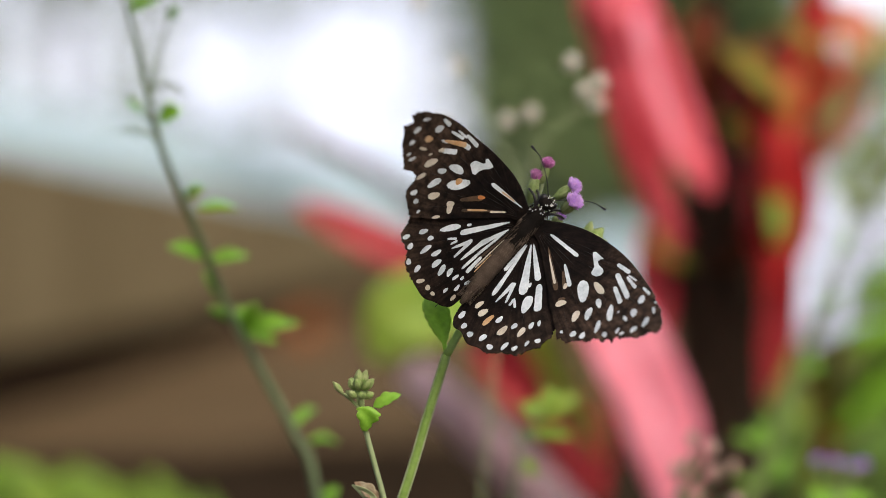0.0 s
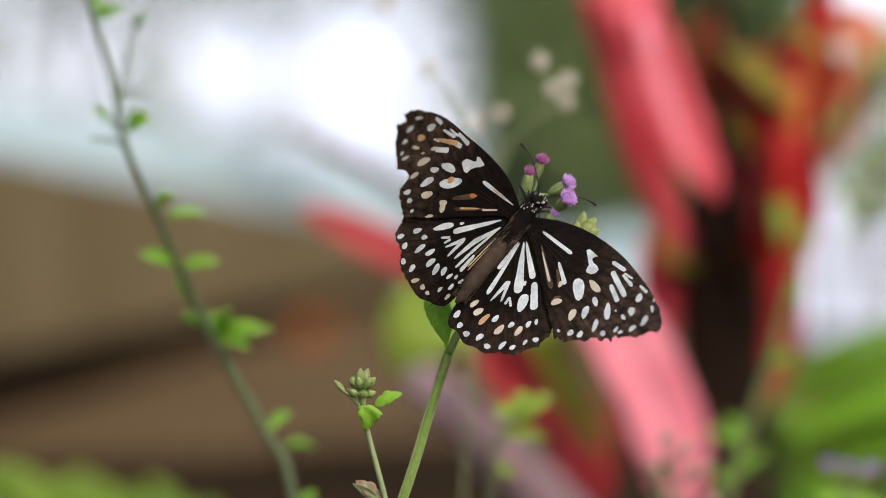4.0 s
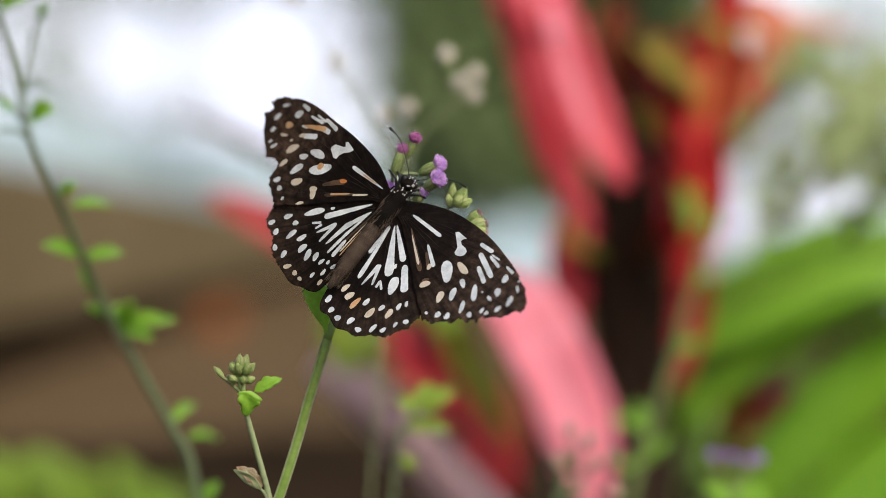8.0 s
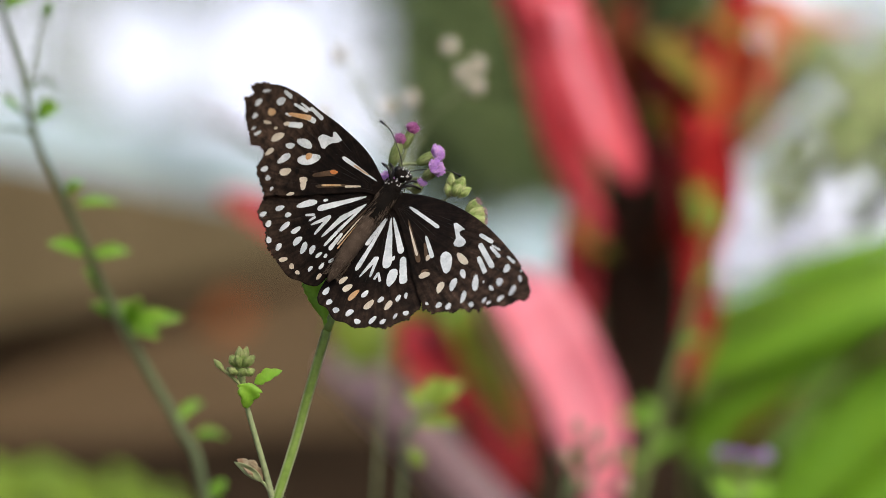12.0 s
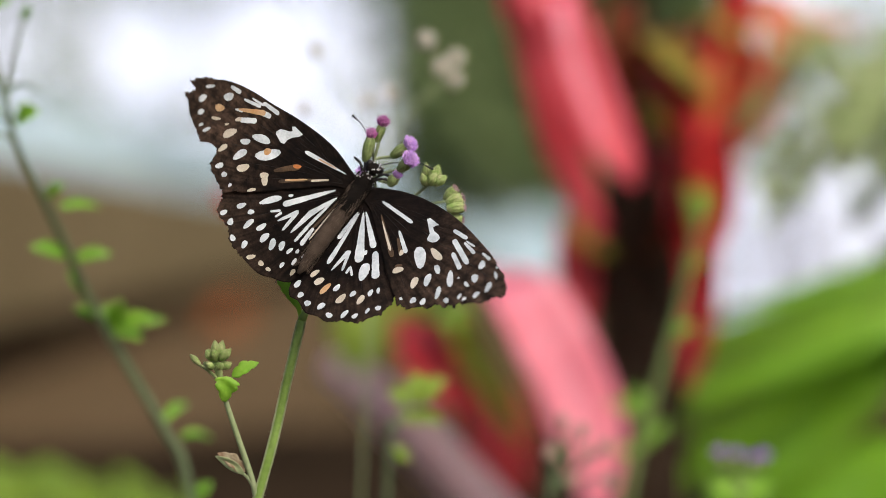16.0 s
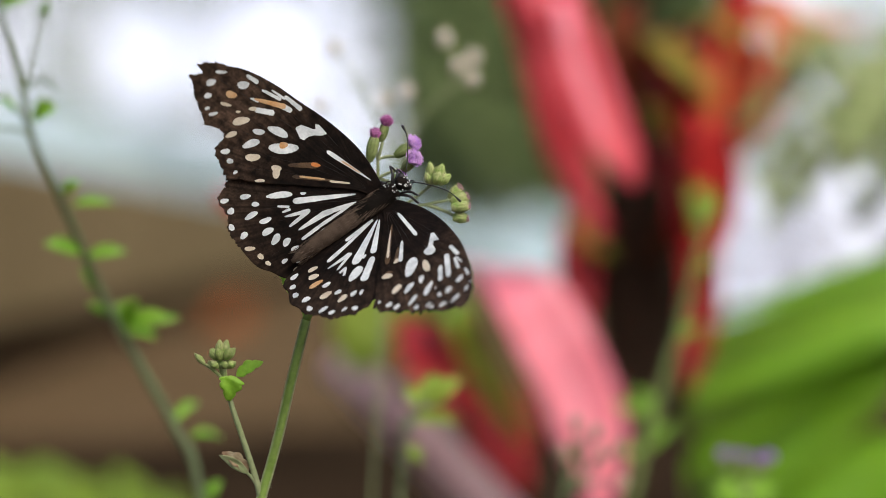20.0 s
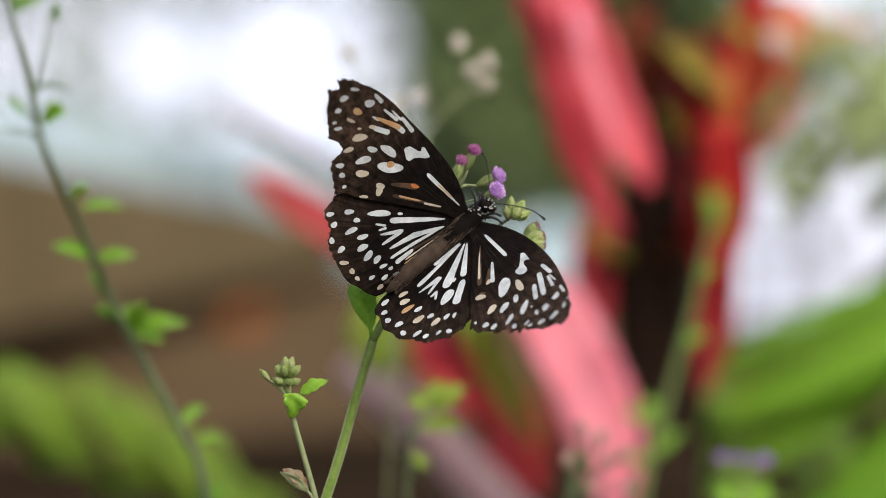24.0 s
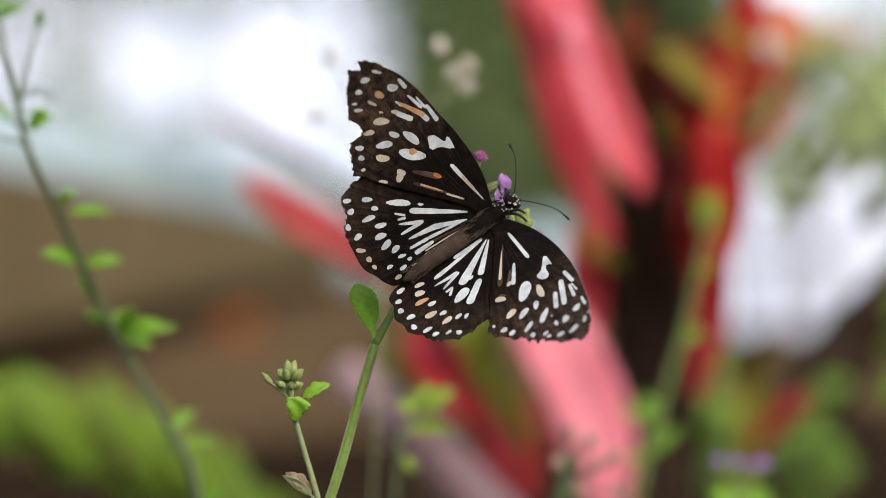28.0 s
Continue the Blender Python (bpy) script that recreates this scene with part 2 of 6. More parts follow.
def blade(bm, points, width, face, fold=0.25, thick=0.0002, across=6, steps=6, teeth=0, tooth=0.0, profile=None, wave=0.0):
    """A leaf along a line of points: folded along its midrib, toothed or wavy at its edge, with a little thickness."""
    line = curve(points, steps)
    n = len(line)
    face = Vector(face).normalized()
    grids = ([], [])
    for i, c in enumerate(line):
        d = (line[min(i + 1, n - 1)] - line[max(i - 1, 0)]).normalized()
        side = d.cross(face).normalized()
        up = side.cross(d)
        f = i / (n - 1)
        w = width * (profile(f) if profile else max(0.03, math.sin(math.pi * min(1, f * 0.94 + 0.05)) ** 0.75))
        if teeth:
            w *= 1 + tooth * abs(math.sin(math.pi * teeth * f))
        for g, shift in zip(grids, (0, -thick)):
            g.append([bm.verts.new(c + side * (w * s) + up * (fold * w * abs(s) + shift + wave * w * math.sin(9 * f + 3 * s)))
                      for s in [2 * k / across - 1 for k in range(across + 1)]])
    for g in grids:
        for a, b in zip(g, g[1:]):
            for k in range(across):
                bm.faces.new((a[k], a[k + 1], b[k + 1], b[k]))
    top, low = grids
    rim = lambda g: [r[0] for r in g] + g[-1][1:] + [r[-1] for r in g[::-1]][1:] + g[0][::-1][1:]
    a, b = rim(top), rim(low)
    for k in range(len(a) - 1):
        bm.faces.new((a[k], a[k + 1], b[k + 1], b[k]))
    return bm


def ball(bm, centre, rx, ry=None, rz=None, axis=(0, 0, 1), segments=10, rings=7):
    m = Matrix.Translation(centre) @ Vector(axis).to_track_quat("Z", "Y").to_matrix().to_4x4() @ Matrix.Diagonal((rx, ry or rx, rz or rx, 1))
    bmesh.ops.create_uvsphere(bm, u_segments=segments, v_segments=rings, radius=1, matrix=m)
    return bm


def box(bm, x0, x1, y0, y1, z0, z1, bevel=0.0):
    bmesh.ops.create_cube(bm, size=1, matrix=Matrix.Translation(((x0 + x1) / 2, (y0 + y1) / 2, (z0 + z1) / 2)) @ Matrix.Diagonal((x1 - x0, y1 - y0, z1 - z0, 1)))
    if bevel:
        bmesh.ops.bevel(bm, geom=bm.edges[:], offset=bevel, segments=2, affect='EDGES')
    return bm


def curve_loop(points, steps=6):
    """A closed smooth outline on the plan through a few corners."""
    p = [Vector(a) for a in points]
    n, out = len(p), []
    for i in range(n):
        a, b, c, d = p[i - 1], p[i], p[(i + 1) % n], p[(i + 2) % n]
        for k in range(steps):
            t = k / steps
            out.append(tuple(0.5 * (2 * b + (c - a) * t + (2 * a - 5 * b + 4 * c - d) * t * t + (3 * b - a - 3 * c + d) * t ** 3)))
    return out


# ---- the large structure ----
def sky_backdrop():
    """The white overcast sky low over the horizon, far beyond everything."""
    m = bpy.data.materials.new("white_overcast")
    m.use_nodes = True
    n, l = m.node_tree.nodes, m.node_tree.links
    e, c = n.new("ShaderNodeEmission"), n.new("ShaderNodeTexNoise")
    c.inputs["Scale"].default_value = 0.06
    ramp = n.new("ShaderNodeValToRGB")
    ramp.color_ramp.elements[0].color, ramp.color_ramp.elements[1].color = (0.80, 0.83, 0.985, 1), (0.905, 0.925, 1.04, 1)
    ramp.color_ramp.elements[0].position, ramp.color_ramp.elements[1].position = 0.40, 0.55
    tc = n.new("ShaderNodeTexCoord")
    drift = n.new("ShaderNodeMapping")
    drift.inputs["Location"].default_value = (37, 0, 12)
    l.new(tc.outputs["Object"], drift.inputs["Vector"])
    l.new(drift.outputs[0], c.inputs["Vector"])
    l.new(c.outputs[0], ramp.inputs[0])
    l.new(ramp.outputs[0], e.inputs["Color"])
    e.inputs["Strength"].default_value = 1.32
    l.new(e.outputs[0], n["Material Output"].inputs["Surface"])
    bm = bmesh.new()
    bmesh.ops.create_grid(bm, x_segments=8, y_segments=4, size=1, matrix=pose(0, 380, 60, 90) @ Matrix.Diagonal((380, 62, 1, 1)))
    tagged(part("backdrop", bm, m, None), "white overcast sky", "sky", kind="structure")


sky_backdrop()


def ground():
    bm = bmesh.new()
    xs = [-400, -120, -40, -15] + [-8 + 0.5 * i for i in range(33)] + [15, 40, 120, 400]
    ys = [-400, -100, -30, -8] + [-3 + 0.5 * i for i in range(60)] + [40, 70, 120, 400]
    grid = [[bm.verts.new((x, y, -0.012 + 0.012 * noise.noise((x * 0.9, y * 0.9, 0)))) for x in xs] for y in ys]
    for a, b in zip(grid, grid[1:]):
        for k in range(len(xs) - 1):
            bm.faces.new((a[k], a[k + 1], b[k + 1], b[k]))
    tagged(part("ground", bm, SOIL, None), "bare brown garden soil", "ground", kind="structure")


def slanted_wall(name, a, b, thick, z0, z1, mat, bevel):
    """A straight low wall from a to b on the plan."""
    a, b = Vector((*a, 0)), Vector((*b, 0))
    bm = box(bmesh.new(), 0, (b - a).length, 0, thick, z0, z1, bevel)
    d = (b - a).normalized()
    bmesh.ops.transform(bm, matrix=Matrix.Translation(a) @ d.to_track_quat("X", "Z").to_matrix().to_4x4(), verts=bm.verts)
    return part(name, bm, mat, None, smooth=False)


ground()
# the nearer ground, much darker brown than the soil beyond it
bm = bmesh.new()
edge = [(-3.2, 2.5), (-1.2, 2.8), (-0.5, 3.0), (-0.1, 3.4), (0.6, 3.9), (1.6, 3.7), (2.6, 2.9), (2.8, -1.5), (0.5, -2.4), (-3.0, -1.8)]
rim = [Vector((x + 0.06 * noise.noise((x * 3, y * 3, 1)), y + 0.06 * noise.noise((x * 3, y * 3, 5)), 0)) for x, y in curve_loop(edge, 10)]
hub = bm.verts.new((0.2, 1.0, 0.018))
ring = [bm.verts.new(p + Vector((0, 0, -0.03))) for p in rim]
inner = [bm.verts.new(Vector((0.2, 1.0, 0)).lerp(p, 0.97) + Vector((0, 0, 0.012))) for p in rim]
for k in range(len(rim)):
    j = (k + 1) % len(rim)
    bm.faces.new((ring[k], ring[j], inner[j], inner[k]))
    bm.faces.new((inner[k], inner[j], hub))
tagged(part("soil_bed", bm, DARK_SOIL, None), "bed of much darker brown soil under the plants", "soil", kind="structure")
tagged(slanted_wall("timber_wall", (-0.70, 2.0), (-0.24, 24.0), 0.35, 0.092, 0.397, TIMBER, 0.012), "long low wall of weathered brown timber", "wall", kind="structure")
# recessed beam added below the wall; its colour carries the gap's shadow
tagged(slanted_wall("timber_plinth", (-0.73, 2.0), (-0.27, 24.0), 0.30, -0.05, 0.0915, GAP_SHADE, 0.01), "near-black beam coloured as the shadow gap under the timber wall", "wall", kind="structure")
a, b = Vector((-4.0, 8.6, 0)), Vector((6.2, 80.3, 0))
d = (b - a).normalized()
n = Vector((d.y, -d.x, 0))
bm = bmesh.new()
rings = [[bm.verts.new(p + n * over + Vector((0, 0, z))) for over, z in ((-0.5, -0.05), (-0.5, 1.12), (-0.45, 1.17), (0.0, 1.17), (0.06, 1.13), (1.15, 0.02), (1.15, -0.05))] for p in [a.lerp(b, k / 24) for k in range(25)]]
for p, q in zip(rings, rings[1:]):
    for k in range(7):
        bm.faces.new((p[k], p[(k + 1) % 7], q[(k + 1) % 7], q[k]))
bm.faces.new(rings[0])
bm.faces.new(rings[-1][::-1])
tagged(part("painted_wall", bm, PAINT, None, smooth=False), "long low sloping wall painted pale blue-grey", "wall", kind="structure")
bm = bmesh.new()
bmesh.ops.create_grid(bm, x_segments=4, y_segments=4, size=1, matrix=Matrix.Translation((9.0, 36, 0.012)) @ Matrix.Diagonal((8.1, 27.6, 1, 1)))
tagged(part("pond", bm, POND, None), "still pond mirroring the white sky", "pond", kind="structure")


def leaf_cloud(bm, rng, centre, size, count, leaf):
    """Many small folded leaves strewn in an uneven cloud."""
    for _ in range(count):
        p = Vector((rng.gauss(0, 0.45), rng.gauss(0, 0.45), rng.gauss(0, 0.45)))
        c = Vector(centre) + Vector((p.x * size[0], p.y * size[1], p.z * size[2]))
        q = Euler((rng.uniform(0, 6.3), rng.uniform(0, 6.3), rng.uniform(0, 6.3))).to_matrix()
        s = leaf * rng.uniform(0.6, 1.3)
        v = [bm.verts.new(c + q @ Vector(k) * s) for k in ((-1, 0, 0), (0, -0.45, 0.12), (1, 0, 0), (0, 0.45, 0.12))]
        bm.faces.new((v[0], v[1], v[2]))
        bm.faces.new((v[0], v[2], v[3]))
    return bm


def woods():
    rng = random.Random(5)
    bm = bmesh.new()
    for i in range(17):
        x = 0.38 + 0.125 * i + rng.uniform(-0.05, 0.05)
        for z in (0.82, 1.3, 1.8, 2.3) if x < 2.28 else (0.82, 1.2):
            leaf_cloud(bm, rng, (x, 21.5 + rng.uniform(-0.8, 0.8), z + rng.uniform(-0.1, 0.1)), (0.26, 0.6, 0.4), 95, 0.13)
    tagged(part("woodland", bm, WOODS, None, smooth=False), "dark green woodland edge far behind", "trees", kind="stuff")
    # boughs with wide gaps through which the sky shows
    gaps = ((-2.82, 1.60, 0.26, 0.26), (-1.62, 1.64, 0.33, 0.34), (-0.70, 1.62, 0.46, 0.50), (-1.12, 1.56, 0.18, 0.24))
    bm = bmesh.new()
    for _ in range(3600):
        x, z = rng.uniform(-4.6, 0.5), rng.uniform(1.15, 3.0)
        low = min(((x - a) / ra) ** 2 + ((z - b) / rb) ** 2 for a, b, ra, rb in gaps)
        if rng.random() < (0.05 if low < 1 else 0.50 if low < 2 else 0.75) * (1.0 if z < 1.95 else 1.9):
            leaf_cloud(bm, rng, (x, 23 + rng.uniform(-0.6, 0.6), z), (0.05, 0.1, 0.05), 1, 0.075)
    tagged(part("overhanging_foliage", bm, WOODS, None, smooth=False), "sparse leafy boughs against the white sky", "foliage", kind="stuff")
    for x, r, lean in ((-3.02, 0.08, 0.10), (-2.08, 0.035, -0.05), (-1.12, 0.02, 0.05), (2.75, 0.05, 0.1)):
        t = thing("far_tree", (x, 24, 0), "slim grey-brown tree far behind the walls", "tree", "far trees")
        part("trunk", tube(bmesh.new(), [(x, 24, -0.1), (x + lean * 0.4, 24, 1.2), (x + lean, 24, 2.6), (x + lean * 1.4, 24, 4.2)], r, r * 0.6, 8), TWIG, t)
        for side in (-1, 1):
            part("limb", tube(bmesh.new(), [(x + lean * 0.8, 24, 2.3), (x + lean + side * 0.4, 24, 2.9), (x + lean + side * 0.7, 24, 3.7)], r * 0.5, r * 0.2, 6), TWIG, t)
        part("crown", leaf_cloud(bmesh.new(), rng, (x + lean, 24, 3.6), (0.9, 0.9, 0.8), 420, 0.10), WOODS, t)


woods()


def garden_shrub(x, y, top_z, label, spread, rise, count):
    """A loose shrub: several stems and one crown of many leaves in uneven sprays."""
    rng = random.Random(int(x * 100))
    t = thing("garden_shrub", (x, y, 0), label, "shrub", "garden shrubs")
    crown = bmesh.new()
    for k in range(14):
        top = Vector((x + rng.uniform(-1, 1) * spread, y + rng.uniform(-0.15, 0.15), top_z + rng.uniform(-1, 1) * rise))
        part("stem", tube(bmesh.new(), [(x + rng.uniform(-0.04, 0.04), y, -0.03), (x + (top.x - x) * 0.4, y, top.z * 0.6), top], 0.0032, 0.0015, 6), TWIG, t)
        leaf_cloud(crown, rng, top, (0.17, 0.14, 0.12), count, 0.034)
    tagged(part("crown", crown, SHRUB, t, smooth=False), "light green leaves", kind="stuff")


for centre, spread, rise, count in (((1.1796, 7.6000, 0.6290), 0.21, 0.20, 17), ((1.1124, 8.0000, 0.6440), 0.10, 0.18, 11), ((1.5896, 8.6000, 0.7203), 0.28, 0.22, 18)):
    garden_shrub(*centre, "loose light green garden shrub before the woodland", spread, rise, count)


for x, y, lean in ((-0.395, 8.1, 0.4), (-0.36, 8.25, -0.3)):
    fallen = thing("fallen_leaf", (x, y, -0.01), "curled rust-orange dead leaf lying on the soil", "leaf", "fallen leaves")
    part("blade", blade(bmesh.new(), [(x - 0.03, y, -0.012), (x, y - 0.01, 0.03), (x + 0.05 * lean, y + 0.02, 0.075)], 0.026, (0.1, -1, 0.3), 0.5, 0.0006, 6, 6, wave=0.1), DEAD, fallen)


# ---- the red-leaved shrub ----
def strap_leaf(parent, name, points, width, mat, face=(0.1, -1, 0.25), fold=0.3, label="", tip=0.35):
    bm = blade(bmesh.new(), points, width, face, fold, 0.0012, 6, 8, profile=lambda f: (0.45 + 0.55 * min(1, f * 3)) * (1 if f < 1 - tip else max(0.05, math.cos((f - 1 + tip) / tip * 1.5))), wave=0.06)
    return part(name, bm, mat, parent, label)


shrub = thing("red_cordyline", (0.1173, 0.6600, 0.0764)[:2] + (0.0,), "shrub with long drooping pink and red strap leaves", "shrub")
trunk_line = [(shrub.location.x, shrub.location.y, -0.03)] + [(0.1138, 0.6600, 0.1529), (0.1145, 0.6600, 0.1900), (0.1131, 0.6600, 0.2224), (0.1108, 0.6600, 0.2549), (0.1108, 0.6600, 0.2873), (0.1119, 0.6600, 0.3199), (0.1119, 0.6600, 0.3522), (0.1123, 0.6600, 0.3940)]
part("trunk", tube(bmesh.new(), trunk_line, 0, 0, 14, 8, swell=lambda f: 0.0188 - 0.0145 * min(1.0, max(0.0, (f - 0.44) / 0.36)) ** 0.85 + 0.0007 * math.sin(34 * f)), BARK, shrub, "dark brown trunk")
for mat, width, label, pts in (
        (RED_PINK, 0.0094, "reddish pink leaf hanging down", [(0.1123, 0.6600, 0.3905), (0.0659, 0.6300, 0.3702), (0.0614, 0.6000, 0.3475), (0.0672, 0.6000, 0.3254), (0.0725, 0.6000, 0.3033), (0.0787, 0.6000, 0.2812), (0.0870, 0.6000, 0.2630), (0.0920, 0.6000, 0.2480)]),
        (PINK, 0.0112, "broad pink leaf hanging down", [(0.1123, 0.6600, 0.3905), (0.0787, 0.6000, 0.3674), (0.0707, 0.5700, 0.3451), (0.0768, 0.5700, 0.3257), (0.0837, 0.5700, 0.3063), (0.0914, 0.5700, 0.2912), (0.0988, 0.5700, 0.2793), (0.1035, 0.5700, 0.2696)]),
        (PALE_PINK, 0.0036, "pale pink young leaf hanging down", [(0.1119, 0.6600, 0.3835), (0.0967, 0.6200, 0.3703), (0.0774, 0.5800, 0.3481), (0.0751, 0.5500, 0.3308), (0.0789, 0.5500, 0.3160), (0.0844, 0.5500, 0.2990), (0.0893, 0.5500, 0.2863)]),
        (RED_PINK, 0.0080, "reddish pink leaf hanging down", [(0.1045, 0.6600, 0.2583), (0.0880, 0.6400, 0.2548), (0.0850, 0.6400, 0.2422), (0.0862, 0.6400, 0.2263), (0.0890, 0.6400, 0.2103)]),
        (RED, 0.0088, "long red leaf standing up", [(0.1184, 0.6600, 0.2442), (0.1305, 0.6300, 0.2579), (0.1342, 0.6000, 0.2799), (0.1365, 0.6000, 0.3021), (0.1404, 0.6000, 0.3242), (0.1462, 0.6000, 0.3442), (0.1489, 0.6000, 0.3641)]),
        (RUST, 0.0100, "orange and olive mottled leaf", [(0.1152, 0.6500, 0.3261), (0.1261, 0.6100, 0.3260), (0.1357, 0.6000, 0.3187), (0.1395, 0.6000, 0.3011), (0.1362, 0.6000, 0.2812)]),
        (RED, 0.0095, "long red leaf hanging down", [(0.1164, 0.6500, 0.3031), (0.1261, 0.6100, 0.2981), (0.1350, 0.6000, 0.2834), (0.1357, 0.6000, 0.2613), (0.1300, 0.6000, 0.2436), (0.1255, 0.6000, 0.2303)]),
        (CRIMSON, 0.0078, "crimson leaf hanging down", [(0.1219, 0.6600, 0.2758), (0.1316, 0.6300, 0.2616), (0.1337, 0.6200, 0.2444), (0.1333, 0.6200, 0.2241), (0.1310, 0.6200, 0.2050), (0.1274, 0.6200, 0.1881)]),
        (OLIVE, 0.0050, "olive young leaf", [(0.1132, 0.6400, 0.3301), (0.1129, 0.6000, 0.3271), (0.1198, 0.5800, 0.3176), (0.1307, 0.5800, 0.3046)]),
        (OLIVE, 0.0036, "olive young leaf", [(0.1109, 0.6400, 0.3016), (0.1137, 0.6200, 0.3030), (0.1172, 0.6100, 0.2959), (0.1205, 0.6100, 0.2859)]),
        (OLIVE, 0.0036, "olive young leaf", [(0.1152, 0.6500, 0.3203), (0.1283, 0.6200, 0.3344), (0.1339, 0.6000, 0.3364), (0.1393, 0.5700, 0.3289), (0.1415, 0.5700, 0.3192)]),
        (LIME, 0.0036, "light green young leaf", [(0.1280, 0.6400, 0.2799), (0.1291, 0.6000, 0.2712), (0.1302, 0.5900, 0.2601), (0.1293, 0.5900, 0.2502)]),
        (DULL, 0.0085, "dull brownish red leaf", [(0.1131, 0.6600, 0.3255), (0.1061, 0.6300, 0.3407), (0.1021, 0.6200, 0.3287), (0.1024, 0.6200, 0.3109), (0.1047, 0.6200, 0.2951)]),
        (DARK_RED, 0.0080, "dark red leaf", [(0.1142, 0.6600, 0.3185), (0.1161, 0.6300, 0.3294), (0.1208, 0.6200, 0.3176), (0.1226, 0.6200, 0.2974), (0.1199, 0.6200, 0.2794)]),
        (DARK_RED, 0.0075, "dark red leaf", [(0.1161, 0.6600, 0.2920), (0.1226, 0.6200, 0.2817), (0.1261, 0.6100, 0.2660), (0.1255, 0.6100, 0.2540), (0.1245, 0.6100, 0.2440)]),
        (OLIVE, 0.0060, "olive leaf base", [(0.1045, 0.6600, 0.2433), (0.0931, 0.6300, 0.2468), (0.0872, 0.6200, 0.2525), (0.0858, 0.6200, 0.2603)]),
        (DULL, 0.0060, "dull brownish red leaf base", [(0.1103, 0.6600, 0.2410), (0.1146, 0.6300, 0.2457), (0.1186, 0.6200, 0.2502), (0.1226, 0.6200, 0.2592)]),
        (SALMON, 0.0072, "salmon pink leaf", [(0.1196, 0.6600, 0.3174), (0.1565, 0.6400, 0.3438), (0.1644, 0.6100, 0.3349), (0.1622, 0.6100, 0.3148), (0.1560, 0.6100, 0.2981), (0.1473, 0.6100, 0.2825)]),
        (SALMON, 0.0050, "salmon pink leaf reaching out", [(0.1170, 0.6700, 0.3097), (0.1461, 0.7000, 0.3314), (0.1714, 0.7200, 0.3473), (0.1910, 0.7400, 0.3438), (0.2205, 0.7400, 0.3413)]),
        (RUST, 0.0085, "orange and olive mottled leaf", [(0.1219, 0.6600, 0.3105), (0.1361, 0.6200, 0.3266), (0.1491, 0.6200, 0.3210), (0.1523, 0.6200, 0.3053), (0.1485, 0.6200, 0.2862)]),
        (OLIVE, 0.0070, "olive green leaf", [(0.1688, 0.7200, 0.2114), (0.1639, 0.7400, 0.1961), (0.1652, 0.7400, 0.1715), (0.1565, 0.7400, 0.1370)]),
        (DARK_RED, 0.0045, "dark red leaf", [(0.1910, 0.7400, 0.1863), (0.1785, 0.7200, 0.1811), (0.1700, 0.7200, 0.1714), (0.1627, 0.7200, 0.1605)])):
    strap_leaf(shrub, "leaf", pts, width, mat, (0.1, -0.9, 0.42), label=label, tip=0.4)
low_shrub = thing("pink_cordyline", (0.0901, 0.7400, 0.0755)[:2] + (0.0,), "low shrub with arching pink, red and lime leaves", "shrub")
part("stem", tube(bmesh.new(), [(low_shrub.location.x, low_shrub.location.y, -0.03), (0.0802, 0.7400, 0.1001), (0.0532, 0.7400, 0.1616), (0.0335, 0.7400, 0.2059), (0.0236, 0.7400, 0.2429)], 0.006, 0.004, 8), BARK, low_shrub)
red_foot = Vector((0.0261, 0.7400, 0.2379)) - low_shrub.location
red_leaf = strap_leaf(low_shrub, "leaf", [(0.0261, 0.7400, 0.2379)] + [(0.0089, 0.7400, 0.2399), (-0.0121, 0.7400, 0.2466), (-0.0305, 0.7400, 0.2539), (-0.0453, 0.7400, 0.2613), (-0.0564, 0.7400, 0.2670), (-0.0637, 0.7400, 0.2694)], 0.0092, CRIMSON, label="red leaf reaching far out", tip=0.6)
strap_leaf(low_shrub, "leaf", [(0.0362, 0.7400, 0.2379), (0.0559, 0.5800, 0.2328), (0.0689, 0.5600, 0.2117), (0.0790, 0.5600, 0.1902), (0.0861, 0.5600, 0.1688), (0.0897, 0.5600, 0.1388)], 0.0155, PALE_PINK, (0.05, -0.75, 0.65), label="broad pale pink leaf arching down")
strap_leaf(low_shrub, "leaf", [(0.0236, 0.7400, 0.2306), (0.0275, 0.6000, 0.2060), (0.0475, 0.6000, 0.1795), (0.0630, 0.6000, 0.1485)], 0.0160, CRIMSON, (0.05, -0.75, 0.65), label="crimson leaf arching down")
lime_foot = Vector((0.0257, 0.7200, 0.2357)) - low_shrub.location
lime_leaf = strap_leaf(low_shrub, "leaf", [(0.0257, 0.7200, 0.2357), (0.0126, 0.6200, 0.2323), (-0.0141, 0.6000, 0.2237), (-0.0274, 0.6000, 0.2060)], 0.016, LIME, label="lime green young leaf")
strap_leaf(low_shrub, "leaf", [(0.0277, 0.7000, 0.2216), (0.0331, 0.5800, 0.2230), (0.0413, 0.5800, 0.2067), (0.0516, 0.5800, 0.1882), (0.0614, 0.5800, 0.1697)], 0.0062, LIME, (-0.3, -0.75, 0.7), label="lime green young leaf")
withered_leaf = strap_leaf(low_shrub, "leaf", [(0.0242, 0.7600, 0.2403), (0.0041, 0.7800, 0.2553), (-0.0162, 0.7800, 0.2743), (-0.0339, 0.7800, 0.2857), (-0.0491, 0.7800, 0.2938), (-0.0669, 0.7800, 0.3019), (-0.0846, 0.7800, 0.3085)], 0.0036, DULL, label="dull reddish withered leaf", tip=0.6)
